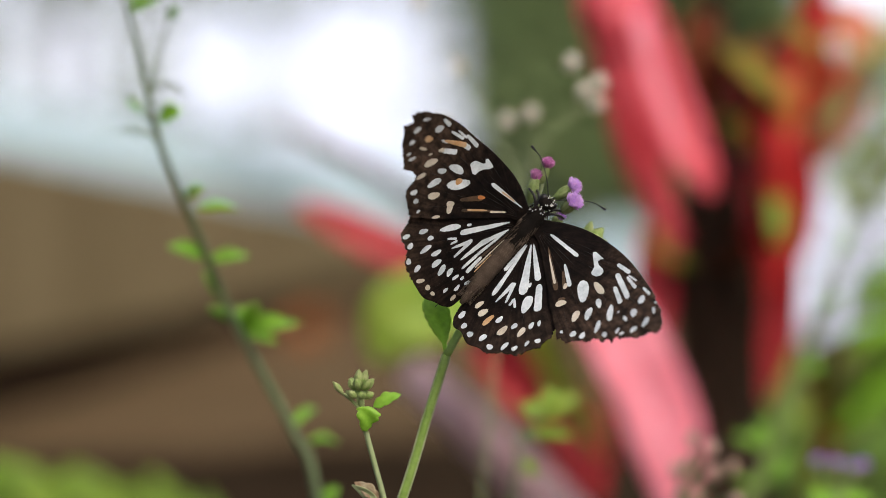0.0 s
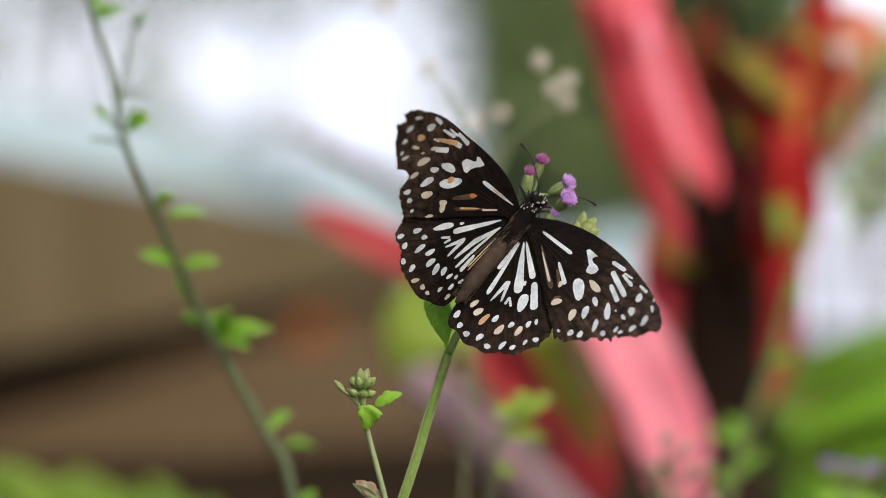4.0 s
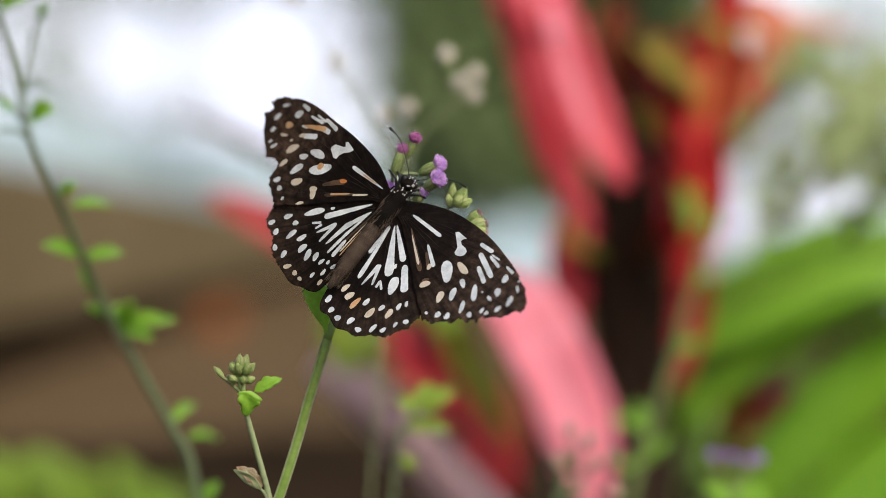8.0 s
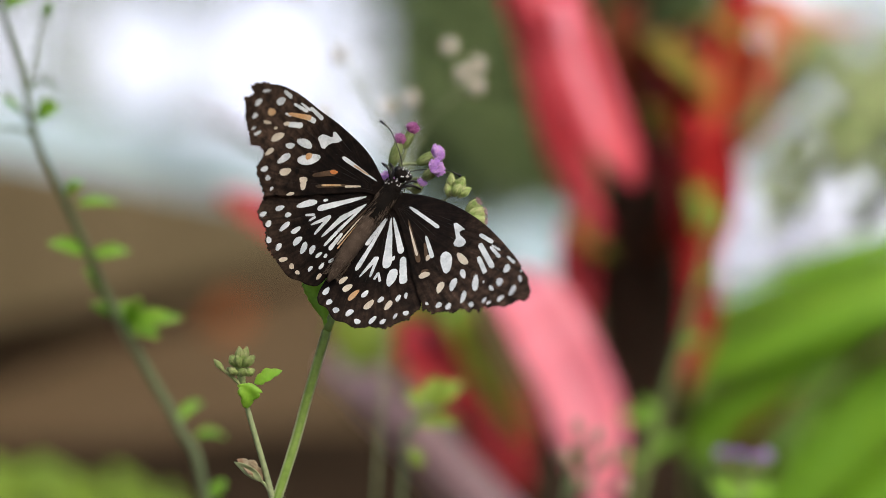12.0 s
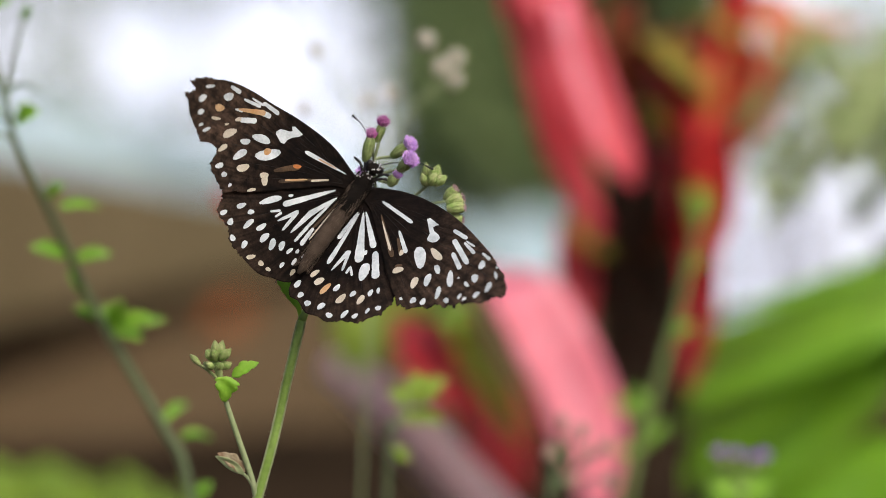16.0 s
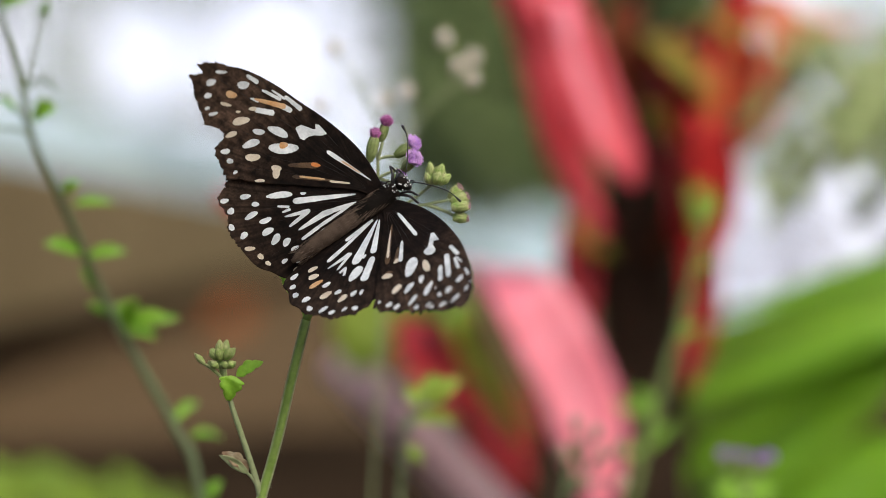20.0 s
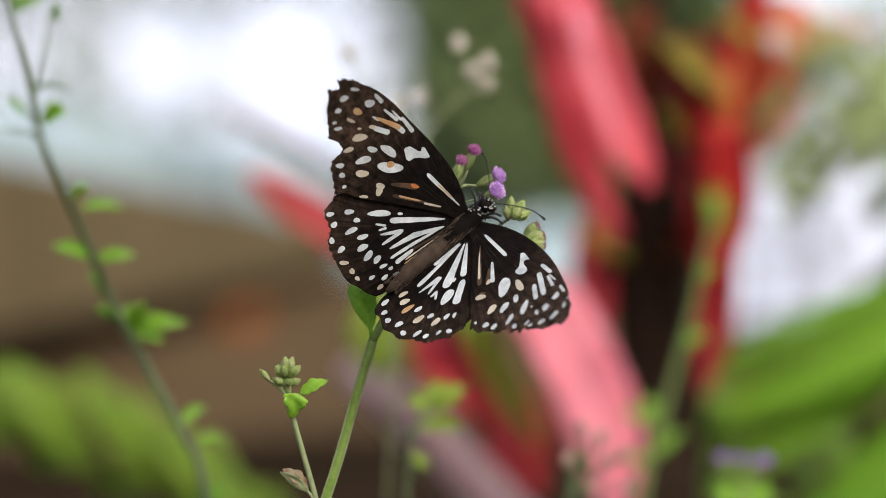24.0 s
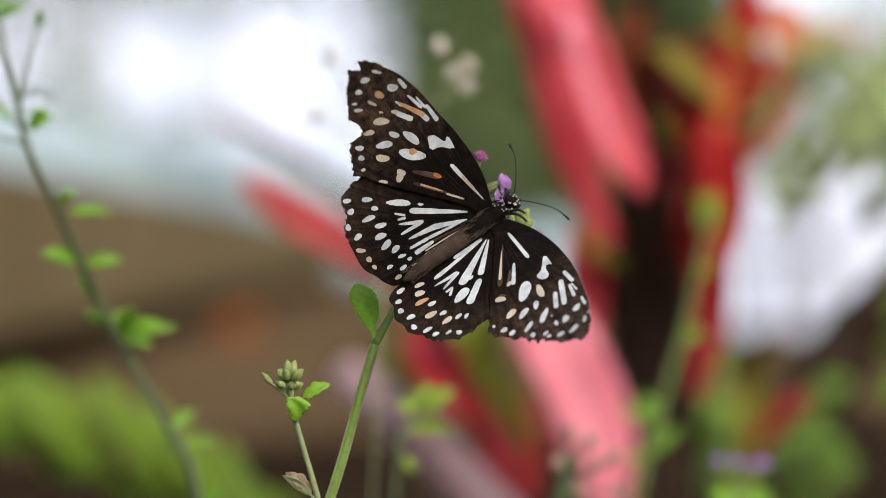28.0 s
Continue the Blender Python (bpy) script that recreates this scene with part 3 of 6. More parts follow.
bm = tube(bmesh.new(), [(0.0778, 0.7400, 0.1026), (0.0354, 0.7200, 0.1508), (0.0087, 0.7100, 0.1780), (-0.0131, 0.7200, 0.1969)], 0.0130, 0.008, 10)
part("side_shoot", bm, MAUVE, low_shrub, "mauve side shoot")


bough = thing("fallen_bough", (0.1749, 0.9200, 0.0929)[:2] + (0.0,), "dark brown bough leaning over the soil", "branch")
part("limb", tube(bmesh.new(), [(bough.location.x - 0.06, bough.location.y, -0.02), (0.1749, 0.9200, 0.0929), (0.2057, 0.9200, 0.1584), (0.2337, 0.9200, 0.1989), (0.2764, 0.9400, 0.2407)], 0.0235, 0.016, 14), BARK, bough)
part("twig", tube(bmesh.new(), [(0.2337, 0.9200, 0.1989), (0.2390, 0.9000, 0.2161), (0.2539, 0.8900, 0.2204)], 0.005, 0.002, 8), BARK, bough)
part("twig", tube(bmesh.new(), [(0.2057, 0.9200, 0.1584), (0.2251, 0.9000, 0.1610), (0.2456, 0.8900, 0.1697)], 0.005, 0.002, 8), BARK, bough)


# ---- the plants round the butterfly ----
def small_leaf(parent, foot, tip, width, mat=LEAF, face=(0.15, -1, 0.35), teeth=4, name="leaf", label="", lobed=False):
    foot, tip = Vector(foot), Vector(tip)
    mid = (foot + tip) / 2 + Vector((0, -0.08, 0.06)) * (tip - foot).length
    return part(name, blade(bmesh.new(), [foot, mid, tip], width, face, 0.28, 0.00015, 6, 9, teeth, 0.34, wave=0.12,
                profile=(lambda f: 0.10 + 0.62 * f if f < 0.72 else 0.55 * max(0.04, (1 - f) / 0.28) ** 0.55) if lobed else (lambda f: max(0.04, 0.85 * math.sin(math.pi * f ** 0.8) ** 0.8))), mat, parent, label)


def flower_head(parent, foot, tip, r, open_=1.0, petals=PURPLE, tuft_len=1.0, mat=CALYX):
    """A small green urn of bracts with a tuft of florets."""
    foot, tip = Vector(foot), Vector(tip)
    d = (tip - foot).normalized()
    n = (tip - foot).length
    r = r * 0.76
    bm = tube(bmesh.new(), [foot, foot + d * n * 0.5, tip], 0, 0, 12, 6, swell=lambda f: r * (0.25 + 0.75 * math.sin(math.pi * (0.15 + (0.62 if open_ else 0.80) * f))))
    side = d.orthogonal().normalized()
    for k in range(10):
        q = Matrix.Rotation(2 * math.pi * k / 10, 3, d)
        s = q @ side
        blade(bm, [foot + s * r * 0.7 + d * n * 0.15, foot + s * r * 1.02 + d * n * 0.6, tip + s * r * (0.72 if open_ else 0.16) + d * n * ((0.12 if k % 2 else -0.05) if open_ else (0.12 if k % 2 else 0.03))], r * 0.34, s, 0.1, 0.00006, 2, 4, profile=lambda f: max(0.06, (1 - f) ** 0.6))
    head = part("flower_head", bm, mat, parent, "green bracts")
    if open_ > 0:
        rng = random.Random(int(1e6 * abs(foot.x + foot.z)))
        bm = bmesh.new()
        for k in range(int(130 * open_)):
            a, s = rng.uniform(0, 6.283), math.sqrt(rng.random())
            w = Matrix.Rotation(a, 3, d) @ side
            p0 = tip + w * r * 0.5 * s - d * n * 0.1
            p1 = tip + w * r * (0.5 + 1.0 * open_) * s + d * r * tuft_len * rng.uniform(0.8, 1.35) * math.sqrt(1 - 0.8 * s * s)
            tube(bm, [p0, (p0 + p1) / 2 + w * r * 0.08, p1], 0.00008, 0.00012, 4, 2)
            for j in range(3):
                e = Matrix.Rotation(j * 2.1 + a, 3, d) @ side
                tube(bm, [p1, p1 + e * 0.00034 + d * 0.00022], 0.00009, 0.00004, 4)
        part("floret_tuft", bm, petals, head, "purple florets")
    return head


flower = thing("purple_wildflower", (-0.06, 0.0, 0.0), "wildflower with a green branched stem and small purple heads", "flower")
fork = (-0.0131, 0.0000, 0.2337)
crown = (0.0014, 0.0040, 0.2624)
part("stem", tube(bmesh.new(), [(-0.066, 0, -0.02), (-0.049, 0, 0.09), (-0.031, 0.0, 0.165), (-0.0198, 0.0000, 0.2053), (-0.0162, 0.0000, 0.2206), fork], 0.0010, 0.00085, 10), STEM, flower, "green stem")
upper_stem = part("stem", tube(bmesh.new(), [fork, (-0.0095, 0.0060, 0.2421), (-0.0038, 0.0080, 0.2536), crown], 0.0009, 0.0006, 8), STEM, flower, "green upper stem")
part("leaf", blade(bmesh.new(), [fork, (-0.0141, 0.0010, 0.2378), (-0.0158, 0.0020, 0.2424), (-0.0174, 0.0040, 0.2458)], 0.0025, (0.25, -1, 0.2), 0.22, 0.00015, 8, 12, 9, 0.13, wave=0.06,
                   profile=lambda f: 0.16 if f < 0.2 else 0.16 + 0.84 * math.sin(math.pi * 0.5 * min(1, (f - 0.2) / 0.45)) if f < 0.65 else max(0.05, math.cos(math.pi * 0.5 * ((f - 0.65) / 0.36) ** 1.4))), LEAF, flower, "fresh green leaf at the fork")
for side in (-1, 1):
    ridge = [Vector(p) + Vector((side * 0.00082, -0.0004, -side * 0.0002)) for p in ((-0.049, 0, 0.09), (-0.031, 0.0, 0.165), (-0.0198, 0.0, 0.2053), (-0.0162, 0.0, 0.2206), fork)]
    part("stem_ridge", tube(bmesh.new(), ridge, 0.00022, 0.00016, 6, 8), PALE_STEM, flower, "pale ridge along the stem")
rng = random.Random(31)
bm = bmesh.new()
line = curve([(-0.0217, 0.0000, 0.1980), (-0.0198, 0.0000, 0.2053), (-0.0162, 0.0000, 0.2206), fork], 30)
for c in line * 3:
    w = rng.uniform(0, 6.283)
    out = Vector((math.cos(w), math.sin(w), rng.uniform(-0.3, 0.3)))
    tube(bm, [c + out * 0.0008, c + out * rng.uniform(0.0011, 0.0015)], 0.000035, 0.000015, 3)
tagged(part("stem_hair", bm, PALE_STEM, flower, "fine pale hairs"), kind="stuff")
bud_foot = (-0.0292, -0.0010, 0.2216)
part("side_stem", tube(bmesh.new(), [(-0.0220, 0.0000, 0.1980), (-0.0233, -0.0005, 0.2031), (-0.0279, -0.0010, 0.2167), bud_foot], 0.0007, 0.0005, 8), PALE_STEM, flower, "pale side stem")
small_leaf(flower, (-0.0285, -0.0020, 0.2176), (-0.0276, -0.0030, 0.2226), 0.0040, LEAF, (0.1, -1, 0.1), 3, lobed=True)
small_leaf(flower, (-0.0270, -0.0010, 0.2225), (-0.0216, -0.0010, 0.2254), 0.0013, LEAF, (-0.2, -1, 0.5), 3, lobed=False)
part("leaf_stalk", tube(bmesh.new(), [(-0.0226, -0.0004, 0.2003), (-0.0238, -0.0006, 0.2022), (-0.0252, -0.0008, 0.2036)], 0.0004, 0.0003, 6), PALE_STEM, flower)
small_leaf(flower, (-0.0245, -0.0010, 0.2030), (-0.0303, -0.0010, 0.2066), 0.0012, PALE_STEM, (0.35, -1, -0.5), 0, label="pale green curled leaf")
small_leaf(flower, (-0.0243, -0.0004, 0.2034), (-0.0298, -0.0004, 0.2072), 0.0014, DRY_EDGE, (-0.45, -0.7, 0.75), 3, label="curled dry leaf")
rng = random.Random(12)
for lean, turns, lift, n in ((0.35, 3, 0.0010, 0.0021), (0.9, 6, 0.0005, 0.0021), (1.35, 6, -0.0006, 0.0018)):
    for k in range(turns):
        w = 2 * math.pi * (k + 0.5 * (turns > 3) + rng.uniform(-0.15, 0.15)) / turns + lean
        out = Vector((math.sin(lean) * math.cos(w), math.sin(lean) * math.sin(w), math.cos(lean) * 1.1))
        a = Vector((-0.0300, -0.0005, 0.2246 + lift)) + out * 0.0011
        flower_head(flower, a, a + out * n * rng.uniform(0.9, 1.1) + Vector((0, 0, 0.0005)), 0.00112 * rng.uniform(0.85, 1.1), 0, mat=BUD)
part("bud_stalk", tube(bmesh.new(), [bud_foot, (-0.0318, -0.001, 0.2238), (-0.0336, -0.001, 0.2250)], 0.0004, 0.0003, 6), CALYX, flower)
flower_head(flower, (-0.0334, -0.001, 0.2249), (-0.0352, -0.001, 0.2268), 0.0008, 0, mat=BUD)
part("bud_stalk", tube(bmesh.new(), [bud_foot, (-0.0300, -0.0005, 0.2250)], 0.0006, 0.0010, 8), CALYX, flower)
node = (0.0014, 0.0030, 0.2661)
for pts in ([crown, node, (0.0011, 0.0030, 0.2681)], [node, (0.0022, 0.0020, 0.2689), (0.0024, 0.0020, 0.2706)], [crown, (-0.0002, 0.0030, 0.2638), (-0.0003, 0.0020, 0.2663)],
            [node, (0.0029, 0.0030, 0.2666), (0.0050, 0.0020, 0.2667)], [crown, (0.0042, 0.0030, 0.2636), (0.0065, 0.0010, 0.2641)], [crown, (0.0033, 0.0040, 0.2618), (0.0047, 0.0020, 0.2613)],
            [(0.0054, 0.0070, 0.2559), (0.0094, 0.0060, 0.2587), (0.0126, 0.0040, 0.2613)], [(0.0054, 0.0070, 0.2559), (0.0111, 0.0060, 0.2570), (0.0162, 0.0040, 0.2579)], [crown, (0.0025, 0.0080, 0.2587), (0.0054, 0.0070, 0.2559)],
            [(0.0111, 0.0060, 0.2570), (0.0151, 0.0050, 0.2556), (0.0170, 0.0040, 0.2545)]):
    part("flower_stalk", tube(bmesh.new(), pts, 0.00036, 0.00030, 7), PALE_STEM, flower)
flower_head(flower, (0.0019, 0.0020, 0.2697), (0.0030, 0.0010, 0.2731), 0.00125, 0.8, MAGENTA, 1.5)
flower_head(flower, (-0.0003, 0.0020, 0.2657), (0.0008, 0.0010, 0.2706), 0.00150, 0.5, MAGENTA, 1.3)
flower_head(flower, (0.0050, 0.0020, 0.2668), (0.0080, 0.0010, 0.2689), 0.00145, 1.0, PURPLE, 1.5)
flower_head(flower, (0.0066, 0.0010, 0.2640), (0.0082, -0.0010, 0.2657), 0.00150, 1.1, PURPLE, 1.6)
flower_head(flower, (0.0046, 0.0020, 0.2610), (0.0059, 0.0010, 0.2628), 0.00145, 0.35, PURPLE, 0.8)
flower_head(flower, (-0.0015, 0.0040, 0.2613), (-0.0009, 0.0030, 0.2628), 0.0015, 0.9, PURPLE, 1.2)
for a, b, r in (((0.0122, 0.0050, 0.2618), (0.0120, 0.0040, 0.2654), 0.0012), ((0.0131, 0.0040, 0.2615), (0.0145, 0.0030, 0.2649), 0.0016), ((0.0136, 0.0030, 0.2613), (0.0160, 0.0030, 0.2629), 0.0013), ((0.0128, 0.0025, 0.2612), (0.0139, 0.0015, 0.2634), 0.0013), ((0.0120, 0.0035, 0.2610), (0.0112, 0.0030, 0.2633), 0.0010)):
    flower_head(flower, a, b, r * 1.05, 0.0, mat=BUD)
for a, b, r in (((0.0160, 0.0050, 0.2581), (0.0179, 0.0040, 0.2604), 0.0014), ((0.0162, 0.0030, 0.2572), (0.0193, 0.0030, 0.2586), 0.0016), ((0.0162, 0.0020, 0.2563), (0.0196, 0.0020, 0.2567), 0.0014), ((0.0165, 0.0030, 0.2544), (0.0193, 0.0030, 0.2542), 0.0013)):
    flower_head(flower, a, b, r * 1.12, 0.15, MAUVE_TIP, 0.3, mat=BUD)

blooms = [ob for ob in flower.children if "leaf" not in ob.name and ob is not upper_stem and min(v.co.z for v in ob.data.vertices) > 0.2325]

weed = thing("leafy_weed", (-0.02, 0.16, 0.0), "tall grey-green weed stem with small lime leaves", "weed")
part("stem", tube(bmesh.new(), [(-0.02, 0.16, -0.02), (-0.03, 0.16, 0.1), (-0.0441, 0.1600, 0.1848), (-0.0501, 0.1600, 0.2005), (-0.0593, 0.1600, 0.2168), (-0.0683, 0.1580, 0.2332), (-0.0743, 0.1470, 0.2487), (-0.0799, 0.1370, 0.2625), (-0.0842, 0.1300, 0.2733), (-0.0876, 0.1300, 0.2883), (-0.0914, 0.1300, 0.3012), (-0.0951, 0.1300, 0.3155)], 0.00145, 0.0006, 10), GREY_STEM, weed, "grey-green stem")
part("twig", tube(bmesh.new(), [(-0.0835, 0.1300, 0.2722), (-0.0867, 0.1280, 0.2746), (-0.0924, 0.1250, 0.2750)], 0.0006, 0.0003, 6), GREY_STEM, weed)
part("twig", tube(bmesh.new(), [(-0.0846, 0.1300, 0.2754), (-0.0880, 0.1330, 0.2796), (-0.0924, 0.1360, 0.2845)], 0.00055, 0.0003, 6), GREY_STEM, weed)
part("twig", tube(bmesh.new(), [(-0.0860, 0.1300, 0.2856), (-0.0822, 0.1300, 0.2869), (-0.0781, 0.1300, 0.2849)], 0.00055, 0.0003, 6), GREY_STEM, weed)
part("twig", tube(bmesh.new(), [(-0.0863, 0.1300, 0.2842), (-0.0844, 0.1300, 0.2938), (-0.0819, 0.1300, 0.3033)], 0.0005, 0.0003, 6), GREY_STEM, weed)
for a, b, w in (((-0.0841, 0.1300, 0.2781), (-0.0781, 0.1250, 0.2799), 0.0030), ((-0.0778, 0.1400, 0.2598), (-0.0731, 0.1370, 0.2625), 0.0017), ((-0.0751, 0.1410, 0.2571), (-0.0655, 0.1500, 0.2574), 0.0013), ((-0.0734, 0.1490, 0.2452), (-0.0822, 0.1430, 0.2474), 0.0022),
                ((-0.0721, 0.1500, 0.2445), (-0.0626, 0.1500, 0.2457), 0.0019), ((-0.0695, 0.1560, 0.2353), (-0.0741, 0.1570, 0.2417), 0.0018), ((-0.0671, 0.1600, 0.2296), (-0.0734, 0.1640, 0.2323), 0.0016), ((-0.0642, 0.1600, 0.2267), (-0.0602, 0.1530, 0.2340), 0.0024),
                ((-0.0639, 0.1600, 0.2263), (-0.0537, 0.1550, 0.2304), 0.0024), ((-0.0635, 0.1600, 0.2260), (-0.0498, 0.1600, 0.2291), 0.0020), ((-0.0631, 0.1600, 0.2257), (-0.0550, 0.1500, 0.2242), 0.0020), ((-0.0649, 0.1600, 0.2289), (-0.0649, 0.1680, 0.2330), 0.0014),
                ((-0.0508, 0.1600, 0.2033), (-0.0456, 0.1800, 0.2068), 0.0016), ((-0.0470, 0.1700, 0.1990), (-0.0400, 0.1900, 0.1972), 0.0013), ((-0.0430, 0.1600, 0.1834), (-0.0388, 0.1600, 0.1884), 0.0020), ((-0.0921, 0.1300, 0.3040), (-0.0844, 0.1280, 0.3070), 0.0015), ((-0.0822, 0.1300, 0.3019), (-0.0803, 0.1280, 0.3056), 0.0013), ((-0.0890, 0.1300, 0.3060), (-0.0937, 0.1300, 0.3090), 0.0014), ((-0.0881, 0.1320, 0.2795), (-0.0922, 0.1300, 0.2828), 0.0010)):
    small_leaf(weed, a, b, w * 0.85, LEAF if w > 0.0023 else WEED_LEAF)

# seeding weed behind, with fluffy heads
seeding = thing("seeding_weed", (-0.01, 0.22, 0.0), "weed gone to seed with pale fluffy heads", "weed")
part("stem", tube(bmesh.new(), [(-0.01, 0.22, -0.02), (-0.0005, 0.2200, 0.2073), (0.0011, 0.2200, 0.2532), (0.0087, 0.2200, 0.2807), (0.0187, 0.2200, 0.2914)], 0.0005, 0.0003, 8), PALE_STEM, seeding)
for top in ((0.0156, 0.2200, 0.3037), (0.0194, 0.2200, 0.2963), (0.0235, 0.2200, 0.2988), (0.0232, 0.2200, 0.2930), (0.0057, 0.2300, 0.2896), (-0.0005, 0.2400, 0.2877), (-0.0150, 0.2500, 0.3023), (-0.0273, 0.2500, 0.3197), (-0.0184, 0.2400, 0.2853)):
    a = Vector((0.0187, 0.2200, 0.2914)) if top[0] > 0.012 else Vector((0.0038, 0.2200, 0.2685))
    part("seed_stalk", tube(bmesh.new(), [a, (a + Vector(top)) / 2 + Vector((0.002, 0, 0)), top], 0.0003, 0.0002, 6), PALE_STEM, seeding)
    bm = bmesh.new()
    rng = random.Random(3)
    for k in range(60):
        d = Vector((rng.gauss(0, 1), rng.gauss(0, 1), rng.gauss(0.5, 1))).normalized()
        tube(bm, [Vector(top), Vector(top) + d * rng.uniform(0.0018, 0.0031)], 0.00022, 0.00012, 4)
    ball(bm, Vector(top), 0.0019, segments=8, rings=6)
    part("seed_head", bm, FLUFF, seeding, "pale fluffy seed head")

young = thing("young_weed", (0.0, 0.2, 0.0), "young weed with yellow-green leaves", "weed")
part("stem", tube(bmesh.new(), [(0, 0.2, -0.02), (0.0048, 0.2000, 0.1815), (0.0070, 0.2000, 0.1994), (0.0107, 0.2000, 0.2083)], 0.0008, 0.0006, 8), GREY_STEM, young)
for a, b, w in (((0.0107, 0.2000, 0.2061), (0.0205, 0.2000, 0.2131), 0.0030), ((0.0107, 0.2000, 0.2065), (0.0052, 0.2000, 0.2098), 0.0028), ((0.0112, 0.2000, 0.2071), (0.0139, 0.2100, 0.2139), 0.0026), ((0.0085, 0.2000, 0.2024), (0.0199, 0.2100, 0.2010), 0.0022), ((0.0070, 0.2000, 0.1949), (0.0105, 0.2000, 0.1905), 0.0018)):
    small_leaf(young, a, b, w * 0.86, LIME)

tall = thing("tall_weed", (0.045, 0.38, 0.0), "slender weed stem with sparse green leaves", "weed")
part("stem", tube(bmesh.new(), [(0.045, 0.38, -0.02), (0.0831, 0.3800, 0.1647), (0.0922, 0.3800, 0.1992), (0.0995, 0.3800, 0.2247), (0.1041, 0.3800, 0.2447), (0.1086, 0.3800, 0.2629)], 0.0016, 0.0010, 8), WEED_STEM, tall)
for a, b, w in (((0.1068, 0.3800, 0.2556), (0.1105, 0.3800, 0.2657), 0.0021), ((0.1023, 0.3800, 0.2393), (0.1086, 0.3800, 0.2447), 0.0019), ((0.0977, 0.3800, 0.2192), (0.1059, 0.3800, 0.2229), 0.0025), ((0.0904, 0.3800, 0.1938), (0.0776, 0.3800, 0.1974), 0.0025), ((0.0904, 0.3800, 0.1938), (0.0849, 0.3800, 0.2029), 0.0027), ((0.0877, 0.3800, 0.1829), (0.0977, 0.3800, 0.1919), 0.0025), ((0.0868, 0.3800, 0.1810), (0.0795, 0.3800, 0.1829), 0.0021)):
    small_leaf(tall, a, b, w * 0.82, WEED_LEAF)

distant = thing("purple_weed", (0.10, 0.25, 0.0), "weed with small purple flower heads and leaves", "flower")
part("stem", tube(bmesh.new(), [(0.10, 0.25, -0.02), (0.1043, 0.2500, 0.1613), (0.1027, 0.2500, 0.1771), (0.1023, 0.2500, 0.1851)], 0.0012, 0.0007, 8), STEM, distant)
for a, b in (((0.0982, 0.2500, 0.1835), (0.0976, 0.2500, 0.1879)), ((0.1027, 0.2500, 0.1838), (0.1027, 0.2500, 0.1875)), ((0.1059, 0.2500, 0.1835), (0.1071, 0.2500, 0.1863)), ((0.1082, 0.2500, 0.1838), (0.1098, 0.2500, 0.1874))):
    part("flower_stalk", tube(bmesh.new(), [(0.1027, 0.2500, 0.1771), a], 0.0005, 0.0004, 6), STEM, distant)
    flower_head(distant, a, b, 0.0021, 0.8, DEEP_PURPLE, 1.1)
for a, b, w in (((0.1027, 0.2500, 0.1755), (0.0947, 0.2500, 0.1803), 0.0026), ((0.1035, 0.2500, 0.1755), (0.1122, 0.2500, 0.1795), 0.0026)):
    small_leaf(distant, a, b, w, LEAF)

withered = thing("withered_weed", (0.03, 0.2, 0.0), "withered weed with dry brownish flower heads", "weed")
part("stem", tube(bmesh.new(), [(0.03, 0.2, -0.02), (0.0474, 0.2000, 0.1784), (0.0519, 0.2000, 0.1903), (0.0534, 0.2000, 0.1993)], 0.0009, 0.0005, 8), GREY_STEM, withered)
for a in ((0.0511, 0.2000, 0.2015), (0.0564, 0.2000, 0.1993), (0.0624, 0.2000, 0.1948), (0.0474, 0.2000, 0.1933), (0.0639, 0.2000, 0.1858), (0.0579, 0.2000, 0.1933), (0.0534, 0.2000, 0.1858)):
    part("flower_stalk", tube(bmesh.new(), [(0.0496, 0.2000, 0.1829), (Vector(a) + Vector((0.0511, 0.2000, 0.1858))) / 2, a], 0.0004, 0.0003, 6), GREY_STEM, withered)
    bm = ball(bmesh.new(), a, 0.0016, 0.0016, 0.0022)
    part("dry_head", bm, DRY, withered, "dry flower head")


# ---- the swaying fronds ----
def fern_frond(base, rib, leaflets, width):
    """A frond that rises to one side, its blunt toothed leaflets standing up from the rib."""
    f = thing("fern_frond", base, "lime green fern frond with blunt leaflets, swaying", "fern frond")
    part("rachis", tube(bmesh.new(), [(base[0], base[1], -0.02)] + rib, 0.0022, 0.0010, 8, 8), FERN, f)
    rng = random.Random(11)
    blunt = lambda g: max(0.05, min(1, 0.35 + 2.0 * g) * min(1, (1 - g) * 3.0) ** 0.6)
    for foot, rise in leaflets:
        foot = Vector(foot)
        for k, share in enumerate((1.0, 0.82, -0.32)):
            e = foot + Vector((-0.042 * abs(share) + 0.016 * k, 0.02 * k - 0.01, 0.047 * share * rise))
            m = (foot + e) / 2 + Vector((-0.004, -0.004, 0.003 * share))
            part("leaflet", blade(bmesh.new(), [foot, m, e], width * rng.uniform(0.85, 1.1) * (0.75 if k else 1), (0.05, -1, 0.3), 0.2, 0.0003, 4, 8, 9, 0.22, profile=blunt), FERN, f)
    return f


